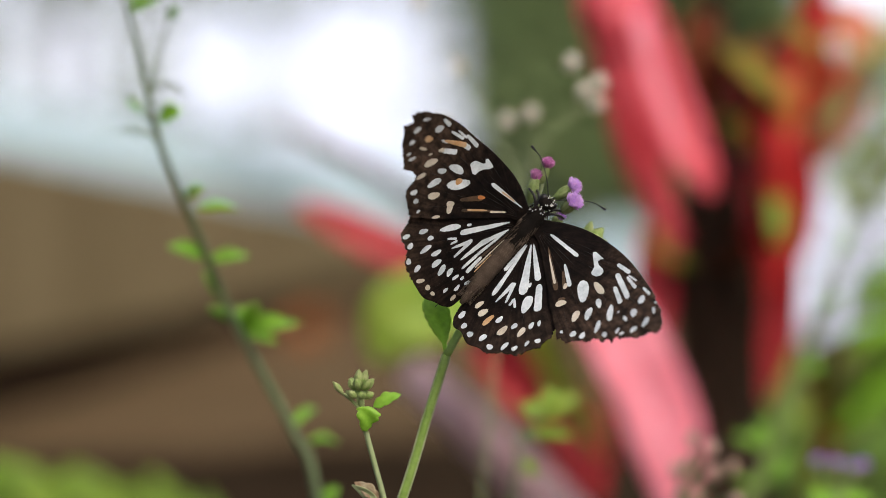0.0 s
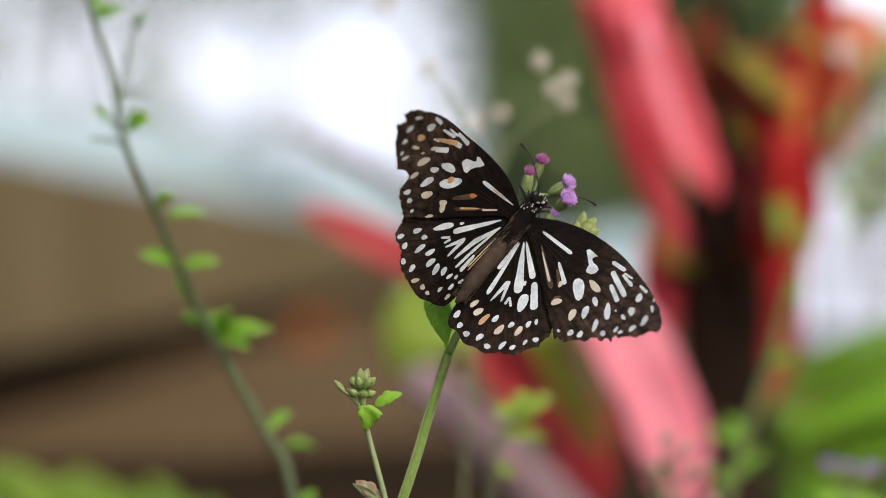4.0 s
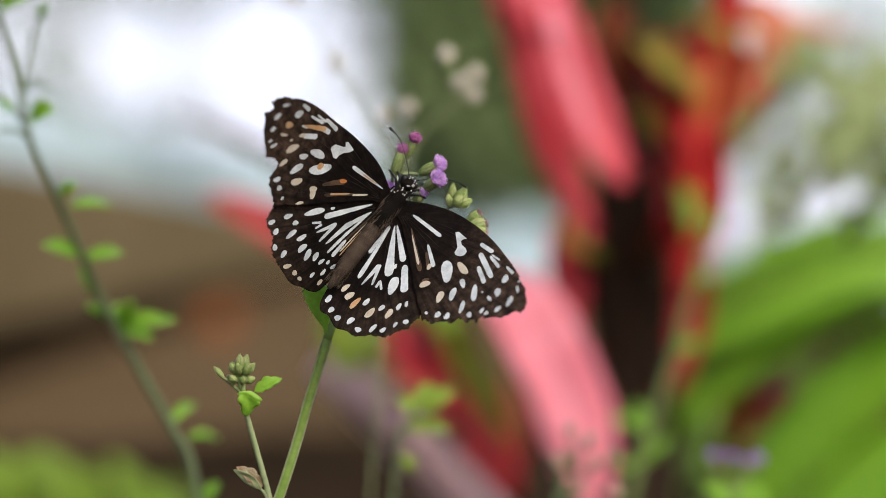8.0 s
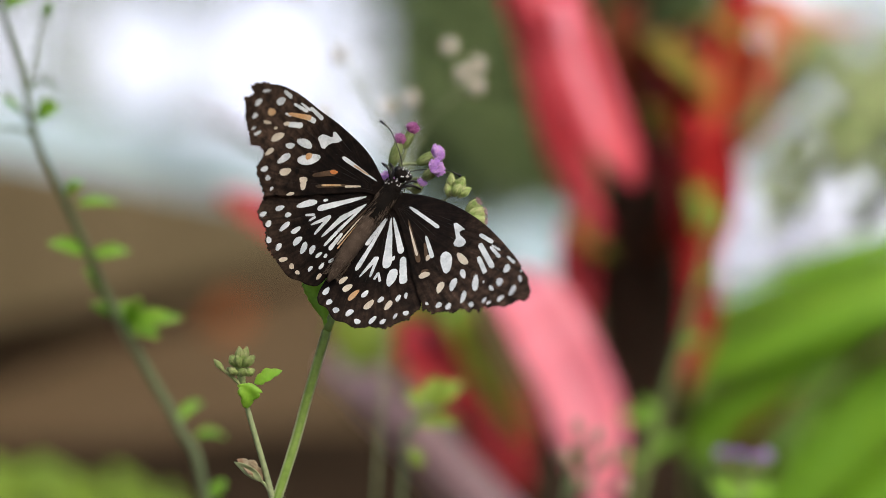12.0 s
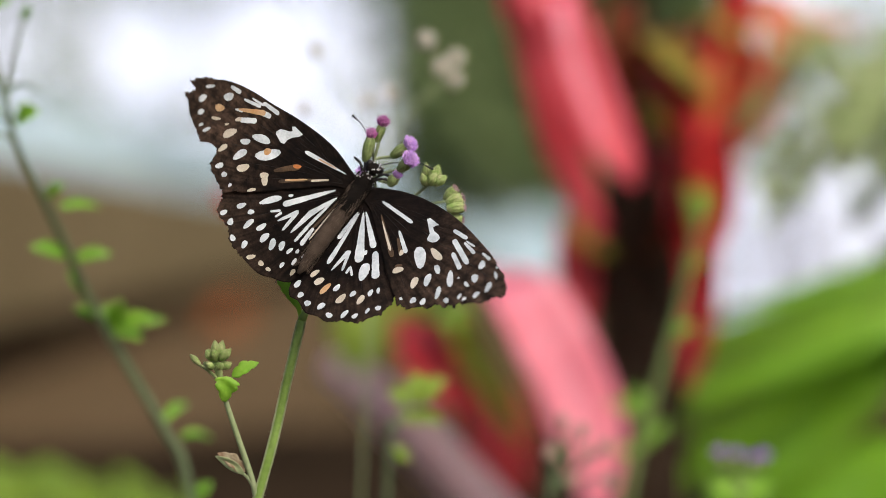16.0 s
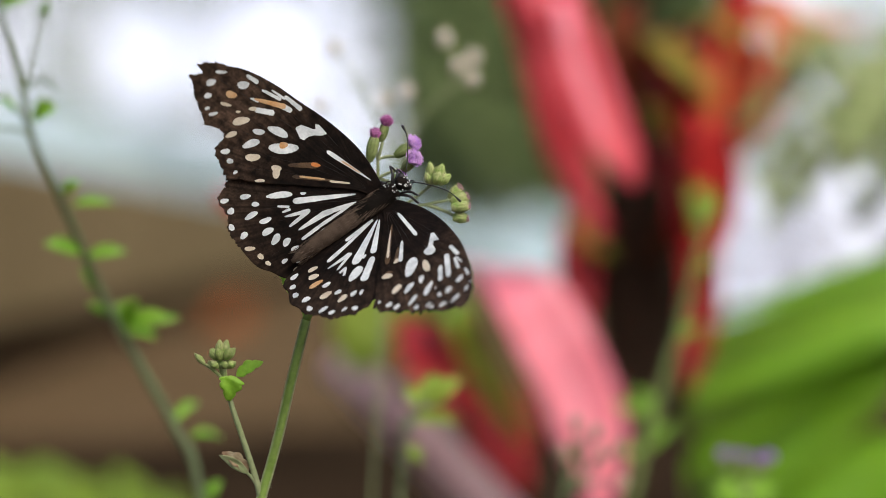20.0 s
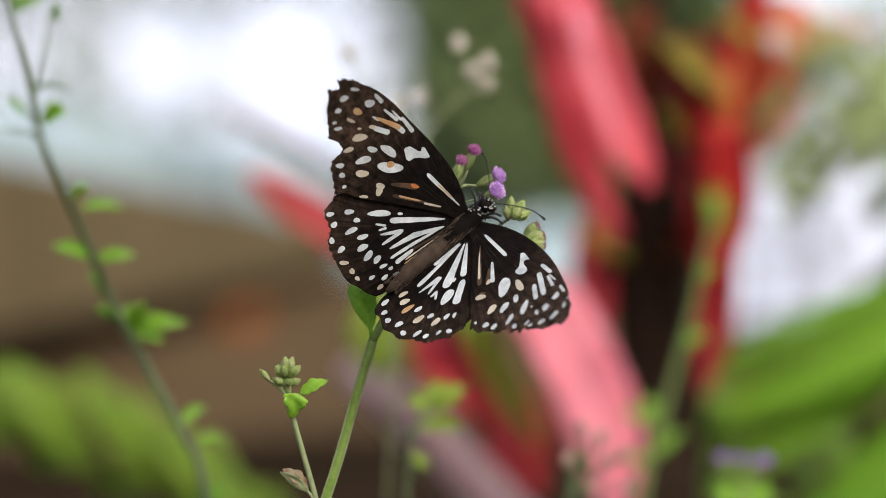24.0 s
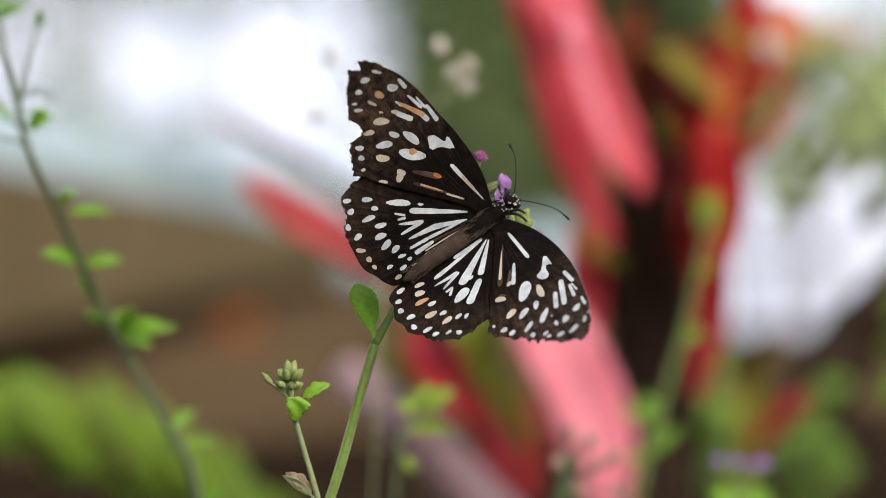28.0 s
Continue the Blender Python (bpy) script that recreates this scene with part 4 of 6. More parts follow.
frond = fern_frond((-0.0127, 0.7500, 0.0), [(-0.0226, 0.7500, 0.1067), (-0.0572, 0.7500, 0.1266), (-0.0894, 0.7500, 0.1415), (-0.1265, 0.7500, 0.1559), (-0.1561, 0.7500, 0.1676), (-0.1907, 0.7500, 0.1800), (-0.2153, 0.7500, 0.1862)],
                   [(p, r) for p, r in zip([(-0.0337, 0.7500, 0.1130), (-0.0585, 0.7500, 0.1266), (-0.0906, 0.7500, 0.1420), (-0.1252, 0.7500, 0.1554), (-0.1549, 0.7500, 0.1671), (-0.1857, 0.7500, 0.1783)], (0.9, 1.1, 1.22, 1.0, 0.8, 0.7))], 0.0085)

# a palm frond: its leaflets reach down to one side, with a gap between the upper and the lower ones
broad = thing("palm_frond", (0.2900, 0.7000, 0.0), "green palm frond with long overlapping leaflets, swaying", "palm frond")
spine = [(0.2637, 0.7100, 0.1415), (0.2600, 0.7100, 0.1803), (0.2564, 0.7100, 0.2190), (0.2520, 0.7100, 0.2529), (0.2503, 0.7100, 0.2807)]
part("rachis", tube(bmesh.new(), [broad.location] + spine, 0.005, 0.0025, 8), STEM, broad)
rng = random.Random(15)
leaflets = []
for mat, width, pts in (
        (BIG_GREEN, 0.0024, [(0.2454, 0.6800, 0.2835), (0.2197, 0.6800, 0.2797), (0.1818, 0.6800, 0.2675), (0.1463, 0.6800, 0.2557)]),
        (BIG_GREEN, 0.0070, [(0.2482, 0.6900, 0.2722), (0.2214, 0.6900, 0.2698), (0.1832, 0.6900, 0.2579), (0.1414, 0.6900, 0.2448)]),
        (FERN, 0.0084, [(0.2529, 0.7100, 0.2613), (0.2296, 0.7100, 0.2625), (0.1859, 0.7100, 0.2481), (0.1424, 0.7100, 0.2341)]),
        (BIG_GREEN, 0.0084, [(0.2482, 0.6800, 0.2533), (0.2197, 0.6800, 0.2533), (0.1794, 0.6800, 0.2379), (0.1356, 0.6800, 0.2214)]),
        (FERN, 0.0080, [(0.2544, 0.7100, 0.2480), (0.2296, 0.7100, 0.2492), (0.1811, 0.7100, 0.2275), (0.1375, 0.7100, 0.2034)]),
        (BIG_GREEN, 0.0070, [(0.2511, 0.6900, 0.2424), (0.2214, 0.6900, 0.2436), (0.1689, 0.6900, 0.2139), (0.1343, 0.6900, 0.1854)]),
        (BIG_GREEN, 0.0150, [(0.2545, 0.7000, 0.2314), (0.2327, 0.7000, 0.2170), (0.2038, 0.7000, 0.1894), (0.1678, 0.7000, 0.1499)]),
        (BIG_GREEN, 0.0190, [(0.2574, 0.6900, 0.1840), (0.2430, 0.6900, 0.1745), (0.2119, 0.6900, 0.1483), (0.1784, 0.6900, 0.1127)]),
        (BIG_GREEN, 0.0180, [(0.2625, 0.7100, 0.1609), (0.2515, 0.7100, 0.1488), (0.2297, 0.7100, 0.1271), (0.2005, 0.7100, 0.1006)])):
    leaflets.append(part("leaflet", blade(bmesh.new(), pts[::-1], width * 1.12, (0.1, -0.85, 0.6), 0.10, 0.0004, 4, 8, wave=0.05, profile=lambda f: max(0.05, math.sin(math.pi * min(1, f * 0.8 + 0.06)) ** 0.6)), mat, broad))

# a light green shrub close behind, whose loose sprays hang before the pond
spray = thing("leafy_shrub", (0.2250, 0.5200, 0.0), "loose light green shrub with small leaves on thin stems", "shrub")
rng = random.Random(23)
for k in range(9):
    top = Vector((0.146 + 0.008 * k, 0.45 + 0.16 * rng.random(), 0.266 + 0.048 * rng.random()))
    foot = Vector((0.225 + rng.uniform(-0.012, 0.012), 0.52 + rng.uniform(-0.012, 0.012), -0.02))
    line = curve([foot - Vector((0, 0, 0.02)), (0.240 + 0.004 * k, 0.53, 0.18), (0.6 * top.x + 0.4 * 0.25, (top.y + 0.53) / 2, top.z + 0.018), top], 9)
    part("stem", tube(bmesh.new(), line, 0.0013, 0.0005, 6, 1), PALE_STEM, spray)
    for i in range(15, len(line)):
        c, d = line[i], (line[i] - line[i - 1]).normalized()
        for side in ((-1, 1) if i % 2 else (-1,)):
            out = (d * 0.6 + Vector((rng.uniform(-0.3, 0.3), rng.uniform(-0.5, 0.5), side * rng.uniform(0.5, 1.0)))).normalized()
            small_leaf(spray, c, c + out * rng.uniform(0.010, 0.016), 0.0042 * rng.uniform(0.7, 1.1), SPRAY, teeth=0)

rng = random.Random(8)
bush = thing("low_bush", (0.1916, 0.8600, -0.0067)[:2] + (0.0,), "low bush of small lime green leaves", "bush")
near, far_end = Vector((0.1363, 0.8400, 0.1975)), Vector((0.2260, 0.8400, 0.1288))
for i in range(12):
    top = Vector((near.x + (far_end.x - near.x) * rng.random(), near.y + 0.06 * rng.random(), 0))
    top.z = far_end.z + (near.z - far_end.z) * rng.random() ** 1.6
    foot = Vector(bush.location) + Vector((rng.uniform(-0.02, 0.02), rng.uniform(-0.02, 0.02), -0.01))
    part("twig", tube(bmesh.new(), [foot, (foot + top) / 2 + Vector((0, 0, 0.02)), top], 0.0012, 0.0007, 6), STEM, bush)
    for k in range(3):
        d = Vector((rng.uniform(-1, 1), rng.uniform(-0.5, 0.3), rng.uniform(-0.2, 0.9))).normalized()
        c = top - Vector((0, 0, 0.018 * k))
        small_leaf(bush, c, c + d * 0.022, 0.0058, LIME if rng.random() < 0.25 else BUSH)


# ---- the butterfly: x to its right, y to its head, z out of its back ----
def camber(a, b, bend):
    """The slight vault of a wing and the upward bend of a forewing towards its tip, in millimetres."""
    return 1.2 * math.sin(math.pi * min(1, max(0, a) / 48)) + 0.05 * math.sin(a * 0.55 + b * 0.4) + bend * max(0, (a - 16) / 28) ** 2


def wing_sheet(outline, side, lift, bend):
    """A thin vaulted wing with a scalloped, worn rim, filled as a fan of rings."""
    rng = random.Random(4 if side > 0 else 9)
    rim = [Vector((a, b, 0)) for a, b in curve_loop(outline, 8)]
    c = sum(rim, Vector()) / len(rim)
    bm = bmesh.new()
    rings = []
    for f in (1.0, 0.97, 0.85, 0.7, 0.5, 0.3, 0.12):
        ring = []
        for k, p in enumerate(rim):
            q = c + (p - c) * f
            if f == 1.0 and p.x > 12 and p.y < -4:
                q = q + (p - c).normalized() * (0.14 * math.sin(k * 0.8) + rng.uniform(-0.24, 0.18))
            ring.append((q.x, q.y))
        rings.append(ring)
    for shift in (0.06, -0.06):
        made = [[bm.verts.new((side * a * 1e-3, b * 1e-3, (camber(a, b, bend) + lift + shift) * 1e-3)) for a, b in r] for r in rings]
        mid = bm.verts.new((side * c.x * 1e-3, c.y * 1e-3, (camber(c.x, c.y, bend) + lift + shift) * 1e-3))
        n = len(rim)
        for r, s in zip(made, made[1:]):
            for k in range(n):
                bm.faces.new((r[k], r[(k + 1) % n], s[(k + 1) % n], s[k]))
        for k in range(n):
            bm.faces.new((made[-1][k], made[-1][(k + 1) % n], mid))
        if shift > 0:
            first = made[0]
    for k in range(n):
        bm.faces.new((first[k], first[(k + 1) % n], made[0][(k + 1) % n], made[0][k]))
    return bm


class Marks:
    """Pale marks that lie on a wing, each a thin raised patch of its own."""

    def __init__(self, wing, name, mat, side, lift, bend):
        self.wing, self.name, self.mat, self.side, self.lift, self.bend = wing, name, mat, side, lift + 0.13, bend
        self.rng = random.Random(21)

    def patch(self, pts):
        bm = bmesh.new()
        vert = lambda p, up: bm.verts.new((self.side * p[0] * 1e-3, p[1] * 1e-3, (camber(p[0], p[1], self.bend) + self.lift + up) * 1e-3))
        top, low = [vert(p, 0.0) for p in pts], [vert(p, -0.06) for p in pts]
        bm.faces.new(top)
        for k in range(len(pts)):
            j = (k + 1) % len(pts)
            bm.faces.new((low[k], low[j], top[j], top[k]))
        part(self.name, bm, self.mat, self.wing, smooth=False)

    def dot(self, a, b, ra, rb, turn=0.0):
        c, s, ph = math.cos(radians(turn)), math.sin(radians(turn)), self.rng.uniform(0, 6)
        pts = []
        for k in range(14):
            w = 2 * math.pi * k / 14
            r = 1 + 0.10 * math.sin(2 * w + ph) + 0.07 * math.sin(3 * w + 2 * ph)
            x, y = ra * r * math.cos(w), rb * r * math.sin(w)
            pts.append((a + c * x - s * y, b + s * x + c * y))
        self.patch(pts)

    def streak(self, a0, b0, w0, a1, b1, w1, bow=0.0):
        p, q = Vector((a0, b0)), Vector((a1, b1))
        d = (q - p).normalized()
        s = Vector((-d.y, d.x))
        left, right = [], []
        for f in (0.0, 0.03, 0.09, 0.2, 0.35, 0.5, 0.65, 0.8, 0.91, 0.97, 1.0):
            thin = 0.12 + 0.4 * abs(w1 - w0) / max(w0, w1)
            end = min(1, f / (thin if w0 < w1 else 0.12), (1 - f) / (thin if w1 < w0 else 0.12))
            w = (w0 + (w1 - w0) * f) * (0.22 + 0.78 * math.sqrt(1 - (1 - end) ** 2)) * (1 + 0.06 * math.sin(17 * f + 9 * a0))
            c = p + (q - p) * f + s * bow * math.sin(math.pi * f)
            left.append(tuple(c + s * w))
            right.append(tuple(c - s * w))
        self.patch(left + right[::-1])


def left_forewing_marks(w, c, o, b, e):
    w.dot(42.8, -6.7, 1.12, 0.36, 133)
    w.dot(42.6, -9.5, 1.12, 0.62, 123)
    w.dot(40.9, -11.5, 0.83, 0.52, 136)
    w.dot(39.0, -13.1, 0.55, 0.32, 128)
    w.dot(37.3, -12.9, 0.91, 0.39, 119)
    w.dot(37.6, -4.8, 1.38, 0.72, 132)
    w.dot(28.1, -8.1, 1.40, 0.53, 140)
    w.dot(25.4, -5.1, 2.30, 0.83, 159)
    w.dot(27.3, -10.7, 1.79, 0.77, 119)
    w.dot(22.1, -6.4, 2.86, 1.15, 132)
    w.dot(27.6, -16.1, 0.67, 0.54, 122)
    w.dot(29.7, -15.6, 0.92, 0.57, 133)
    w.dot(25.1, -16.7, 0.47, 0.33, 120)
    c.dot(37.0, -9.8, 1.11, 0.35, 145)
    c.dot(34.1, -8.8, 0.54, 0.21, 134)
    c.dot(32.3, -9.5, 1.89, 0.75, 126)
    c.dot(31.5, -12.6, 1.17, 0.56, 118)
    c.dot(25.0, -12.2, 1.44, 0.79, 129)
    c.dot(20.0, -10.0, 1.16, 0.62, 143)
    c.dot(19.2, -10.7, 0.84, 0.83, 140)
    c.dot(32.4, -6.1, 0.94, 0.41, 139)
    c.dot(20.4, -14.0, 1.03, 0.33, 134)
    o.dot(37.8, -7.8, 1.11, 0.76, 142)
    o.dot(22.6, -6.0, 0.98, 0.62, 133)
    e.dot(15.2, -3.6, 0.95, 0.42, 140)
    w.streak(38.7, -3.1, 0.34, 35.8, -2.2, 0.45, 0.0)
    w.streak(34.2, -2.5, 0.25, 29.9, -0.7, 0.36, 0.0)
    w.streak(32.8, -1.0, 0.18, 29.4, -0.0, 0.25, 0.0)
    w.streak(30.0, 0.3, 0.35, 25.5, 1.2, 0.47, 0.0)
    w.streak(29.0, -1.4, 0.54, 26.7, -0.5, 0.51, 0.0)
    w.streak(34.5, -5.3, 0.17, 32.8, -4.3, 0.33, 0.0)
    w.streak(32.1, -6.0, 0.50, 28.8, -3.4, 0.55, 0.0)
    w.streak(15.7, -0.1, 0.48, 5.0, 3.0, 0.14, 0.0)
    o.streak(33.9, -4.8, 0.27, 28.2, -0.9, 0.60, 0.0)
    o.streak(12.2, 0.9, 0.16, 7.6, 2.3, 0.13, 0.0)
    b.streak(18.9, -7.8, 0.36, 14.6, -3.1, 0.66, 0.0)
    b.streak(16.6, -8.6, 0.36, 10.2, -2.8, 0.24, 0.0)
    c.streak(10.7, -3.5, 0.23, 7.5, -0.6, 0.18, 0.0)
    o.streak(15.6, -7.5, 0.22, 11.6, -3.9, 0.16, 0.0)
    w.patch([(23.6, -1.7), (23.2, -0.7), (22.0, 0.0), (21.0, 0.5), (20.6, 1.0), (21.4, 1.5), (20.8, 2.0), (19.6, 2.1), (18.3, 2.1), (18.7, 1.1), (19.8, 0.0), (20.4, -1.1), (20.5, -2.2), (21.3, -2.6), (22.4, -2.3), (23.4, -2.1)])


def right_forewing_marks(w, c, o, b, e):
    w.streak(6.8, 2.1, 0.31, 16.2, -0.3, 0.42, 0.0)
    w.streak(14.6, -2.9, 0.29, 19.2, -7.0, 0.48, 0.0)
    w.streak(26.0, 0.9, 0.41, 30.2, -0.1, 0.43, 0.0)
    w.streak(30.2, -1.1, 0.29, 34.2, -3.0, 0.37, 0.0)
    w.streak(30.3, -0.7, 0.15, 33.1, -1.4, 0.21, 0.0)
    w.streak(27.4, -1.1, 0.55, 34.2, -5.6, 0.55, 0.0)
    w.streak(29.1, -4.0, 0.44, 33.3, -7.1, 0.49, 0.0)
    w.streak(35.9, -2.5, 0.24, 38.8, -3.7, 0.33, 0.0)
    w.dot(22.7, -6.9, 2.63, 1.32, -53)
    w.dot(28.2, -8.4, 1.40, 0.52, -36)
    w.dot(27.6, -11.2, 1.61, 0.70, -65)
    w.dot(32.6, -9.8, 2.08, 0.71, -52)
    w.dot(31.9, -13.3, 1.40, 0.62, -69)
    w.dot(27.6, -16.4, 0.77, 0.61, -88)
    w.dot(29.9, -16.1, 0.66, 0.73, 20)
    w.dot(35.0, -14.6, 0.53, 0.76, 46)
    w.dot(37.4, -13.1, 0.68, 0.41, -72)
    w.dot(38.9, -13.4, 0.46, 0.45, 32)
    w.dot(37.1, -10.1, 0.89, 0.38, -33)
    w.dot(34.3, -9.1, 0.20, 0.25, 17)
    w.dot(38.1, -8.4, 0.76, 1.09, 40)
    w.dot(37.7, -5.2, 1.01, 0.81, 108)
    w.dot(41.8, -5.2, 0.38, 0.22, -34)
    w.dot(42.8, -7.0, 0.98, 0.37, -45)
    w.dot(42.9, -9.9, 1.15, 0.77, -76)
    w.dot(41.1, -12.0, 0.72, 0.77, 12)
    w.dot(24.7, -16.8, 0.31, 0.42, 79)
    c.dot(19.9, -11.1, 1.10, 0.80, 28)
    c.dot(25.2, -12.6, 1.46, 0.72, -68)
    c.dot(18.2, -7.3, 0.49, 0.68, 14)
    c.dot(25.8, -5.3, 2.08, 0.73, -21)
    b.dot(19.4, -10.2, 0.76, 0.46, 26)
    b.streak(8.4, -0.7, 0.18, 16.9, -8.8, 0.58, 0.0)
    c.streak(9.6, -2.0, 0.11, 15.6, -7.6, 0.30, 0.0)
    b.streak(15.4, -4.5, 0.28, 18.2, -7.7, 0.38, 0.0)
    w.patch([(18.6, 1.6), (19.2, 2.0), (20.5, 1.6), (22.0, 1.1), (21.4, 0.8), (21.1, 0.2), (21.9, -0.5), (23.4, -1.0), (24.1, -1.6), (24.0, -2.5), (23.2, -3.0), (22.0, -3.0), (21.5, -2.6), (21.3, -1.3), (20.1, -0.0)])


def left_hindwing_marks(w, c, o, b, e):
    w.dot(21.3, -22.1, 0.80, 0.51, 114)
    w.dot(19.2, -18.4, 1.20, 0.47, 125)
    w.dot(16.7, -17.8, 0.81, 0.46, 138)
    w.dot(14.8, -12.9, 2.62, 0.68, 128)
    w.dot(11.9, -9.1, 0.58, 0.32, 127)
    w.dot(18.9, -22.4, 0.81, 0.56, 96)
    w.dot(16.3, -24.3, 0.79, 0.51, -179)
    w.dot(13.4, -23.4, 0.86, 0.62, 100)
    w.dot(15.5, -19.8, 1.43, 0.58, 106)
    w.dot(12.8, -18.3, 1.18, 0.60, 111)
    w.dot(10.8, -19.3, 1.26, 0.69, 95)
    w.dot(8.5, -19.0, 1.19, 0.78, 79)
    w.dot(6.6, -17.7, 1.02, 0.65, 90)
    w.dot(4.5, -17.2, 0.88, 0.41, 100)
    w.dot(3.0, -16.0, 0.58, 0.35, 97)
    w.dot(1.1, -15.5, 0.74, 0.41, 107)
    w.dot(2.1, -18.0, 0.77, 0.49, 87)
    w.dot(3.9, -20.4, 0.68, 0.43, 86)
    c.dot(10.6, -24.2, 1.03, 0.48, 126)
    c.dot(7.9, -23.5, 0.74, 0.50, 174)
    c.dot(5.8, -23.2, 0.69, 0.38, 167)
    c.dot(0.9, -19.7, 0.76, 0.49, 104)
    w.streak(12.1, -11.7, 0.69, 4.6, -1.0, 0.28, 0.0)
    w.streak(6.8, -14.4, 0.28, 5.8, -7.8, 0.66, 0.0)
    w.streak(6.1, -9.0, 0.64, 3.3, -1.9, 0.22, 0.0)
    w.streak(4.9, -15.1, 0.30, 4.5, -10.6, 0.38, 0.0)
    w.streak(4.6, -11.1, 0.39, 3.4, -2.0, 0.18, 0.0)
    w.streak(3.3, -14.6, 0.51, 3.3, -10.0, 0.38, 0.0)
    w.streak(10.8, -14.9, 0.24, 8.3, -10.1, 0.47, 0.0)
    w.streak(8.6, -15.4, 0.31, 8.4, -10.3, 0.44, 0.0)
    w.streak(13.4, -14.7, 0.22, 11.7, -12.9, 0.25, 0.0)
    w.streak(11.8, -14.7, 0.22, 11.2, -13.0, 0.29, 0.0)
    b.streak(3.4, -10.3, 0.28, 2.3, -1.4, 0.15, 0.0)
    c.streak(2.5, -12.5, 0.17, 2.2, -4.0, 0.09, 0.0)
    o.streak(1.9, -13.0, 0.14, 1.8, -6.0, 0.08, 0.0)


def right_hindwing_marks(w, c, o, b, e):
    w.streak(3.1, -1.8, 0.24, 2.8, -8.8, 0.54, 0.0)
    w.streak(3.5, -1.9, 0.26, 4.4, -14.8, 0.59, 0.0)
    w.streak(4.3, -1.4, 0.26, 10.7, -12.2, 1.15, 0.0)
    w.streak(4.7, -1.1, 0.25, 11.7, -8.1, 0.72, 0.0)
    w.streak(12.5, -8.7, 0.66, 16.4, -14.2, 0.83, 0.0)
    w.streak(7.0, -10.5, 0.62, 6.1, -15.9, 0.21, 0.0)
    w.streak(7.1, -10.4, 0.39, 8.4, -15.2, 0.28, 0.0)
    w.streak(9.6, -13.7, 0.29, 9.6, -15.4, 0.29, 0.0)
    w.streak(9.5, -13.6, 0.24, 11.2, -15.4, 0.29, 0.0)
    w.dot(10.7, -9.7, 0.54, 0.38, 103)
    w.dot(13.1, -13.7, 2.30, 1.02, -67)
    w.dot(9.8, -19.0, 0.96, 0.56, 88)
    w.dot(14.0, -19.0, 0.72, 0.59, 88)
    w.dot(17.4, -17.5, 0.76, 0.52, 96)
    w.dot(18.6, -16.4, 0.78, 0.32, 119)
    w.dot(9.3, -23.9, 1.01, 0.61, 64)
    w.dot(6.0, -24.3, 0.77, 0.65, 13)
    w.dot(12.2, -25.1, 0.79, 0.57, 6)
    w.dot(15.1, -23.7, 0.96, 0.56, 78)
    w.dot(17.5, -23.3, 0.68, 0.52, 41)
    w.dot(19.3, -21.3, 0.62, 0.37, 95)
    w.dot(21.0, -19.9, 0.63, 0.52, 51)
    w.dot(1.0, -21.1, 0.90, 0.70, 78)
    w.dot(3.3, -23.1, 0.75, 0.61, 44)
    c.dot(3.1, -17.7, 0.99, 0.68, 60)
    c.dot(5.2, -19.0, 1.19, 0.75, 61)
    c.dot(12.2, -20.9, 1.37, 0.72, 83)
    c.dot(16.4, -19.6, 1.14, 0.68, 98)
    o.dot(7.6, -20.1, 1.40, 0.71, 74)


OUTLINES = {
    "left_forewing": [(1.4, 3.7), (5.2, 4.6), (10.1, 5.1), (15.2, 4.8), (21.4, 3.6), (27.2, 1.9), (33.5, 0.1), (39.2, -2.4), (44.3, -5.8), (46.4, -7.8), (47.4, -9.5), (45.8, -9.4), (45.6, -10.4), (46.9, -12.0), (44.9, -12.5), (42.9, -13.6), (40.3, -14.3), (37.9, -15.0), (36.8, -15.5), (35.2, -14.4), (33.2, -13.7), (32.1, -14.1), (31.8, -15.7), (31.5, -17.0), (29.7, -17.8), (27.8, -18.2), (26.0, -18.7), (24.9, -19.1), (24.5, -18.2), (16.0, -10.6), (6.0, -1.0), (1.6, 1.6)],
    "right_forewing": [(1.4, 3.9), (6.6, 5.3), (14.2, 5.7), (20.9, 4.7), (28.5, 2.3), (38.1, -2.4), (43.3, -5.7), (46.9, -8.7), (48.2, -10.7), (48.0, -12.0), (46.3, -11.8), (45.1, -12.8), (43.5, -13.7), (40.9, -13.9), (39.4, -14.7), (38.1, -14.2), (38.0, -15.8), (36.7, -15.3), (35.6, -16.3), (33.4, -15.9), (31.8, -17.2), (29.2, -17.6), (27.4, -18.7), (25.6, -17.9), (24.2, -17.2), (24.5, -18.2), (16.0, -10.6), (6.0, -1.0), (1.6, 1.6)],
    "left_hindwing": [(23.8, -19.7), (23.3, -20.4), (22.9, -22.3), (21.7, -23.2), (19.8, -23.4), (18.2, -23.7), (16.7, -25.1), (15.0, -25.5), (13.0, -25.6), (10.3, -25.6), (7.8, -25.5), (5.9, -25.0), (3.9, -23.8), (1.0, -22.4), (-0.7, -20.0), (-0.8, -12.0), (0.2, -4.0), (2.5, 1.3), (10.0, 1.0), (18.0, -5.0), (22.8, -12.0), (23.8, -16.5)],
    "right_hindwing": [(0.8, -23.9), (3.5, -24.5), (6.8, -26.3), (9.9, -26.2), (12.3, -26.7), (14.1, -25.9), (16.6, -24.9), (18.7, -24.6), (19.7, -23.7), (20.7, -22.3), (22.4, -21.1), (22.4, -19.7), (23.1, -17.9), (22.6, -15.8), (22.6, -12.0), (18.0, -5.0), (10.0, 1.0), (2.5, 1.3), (0.2, -4.0), (-0.8, -12.0), (-0.7, -20.6)]}


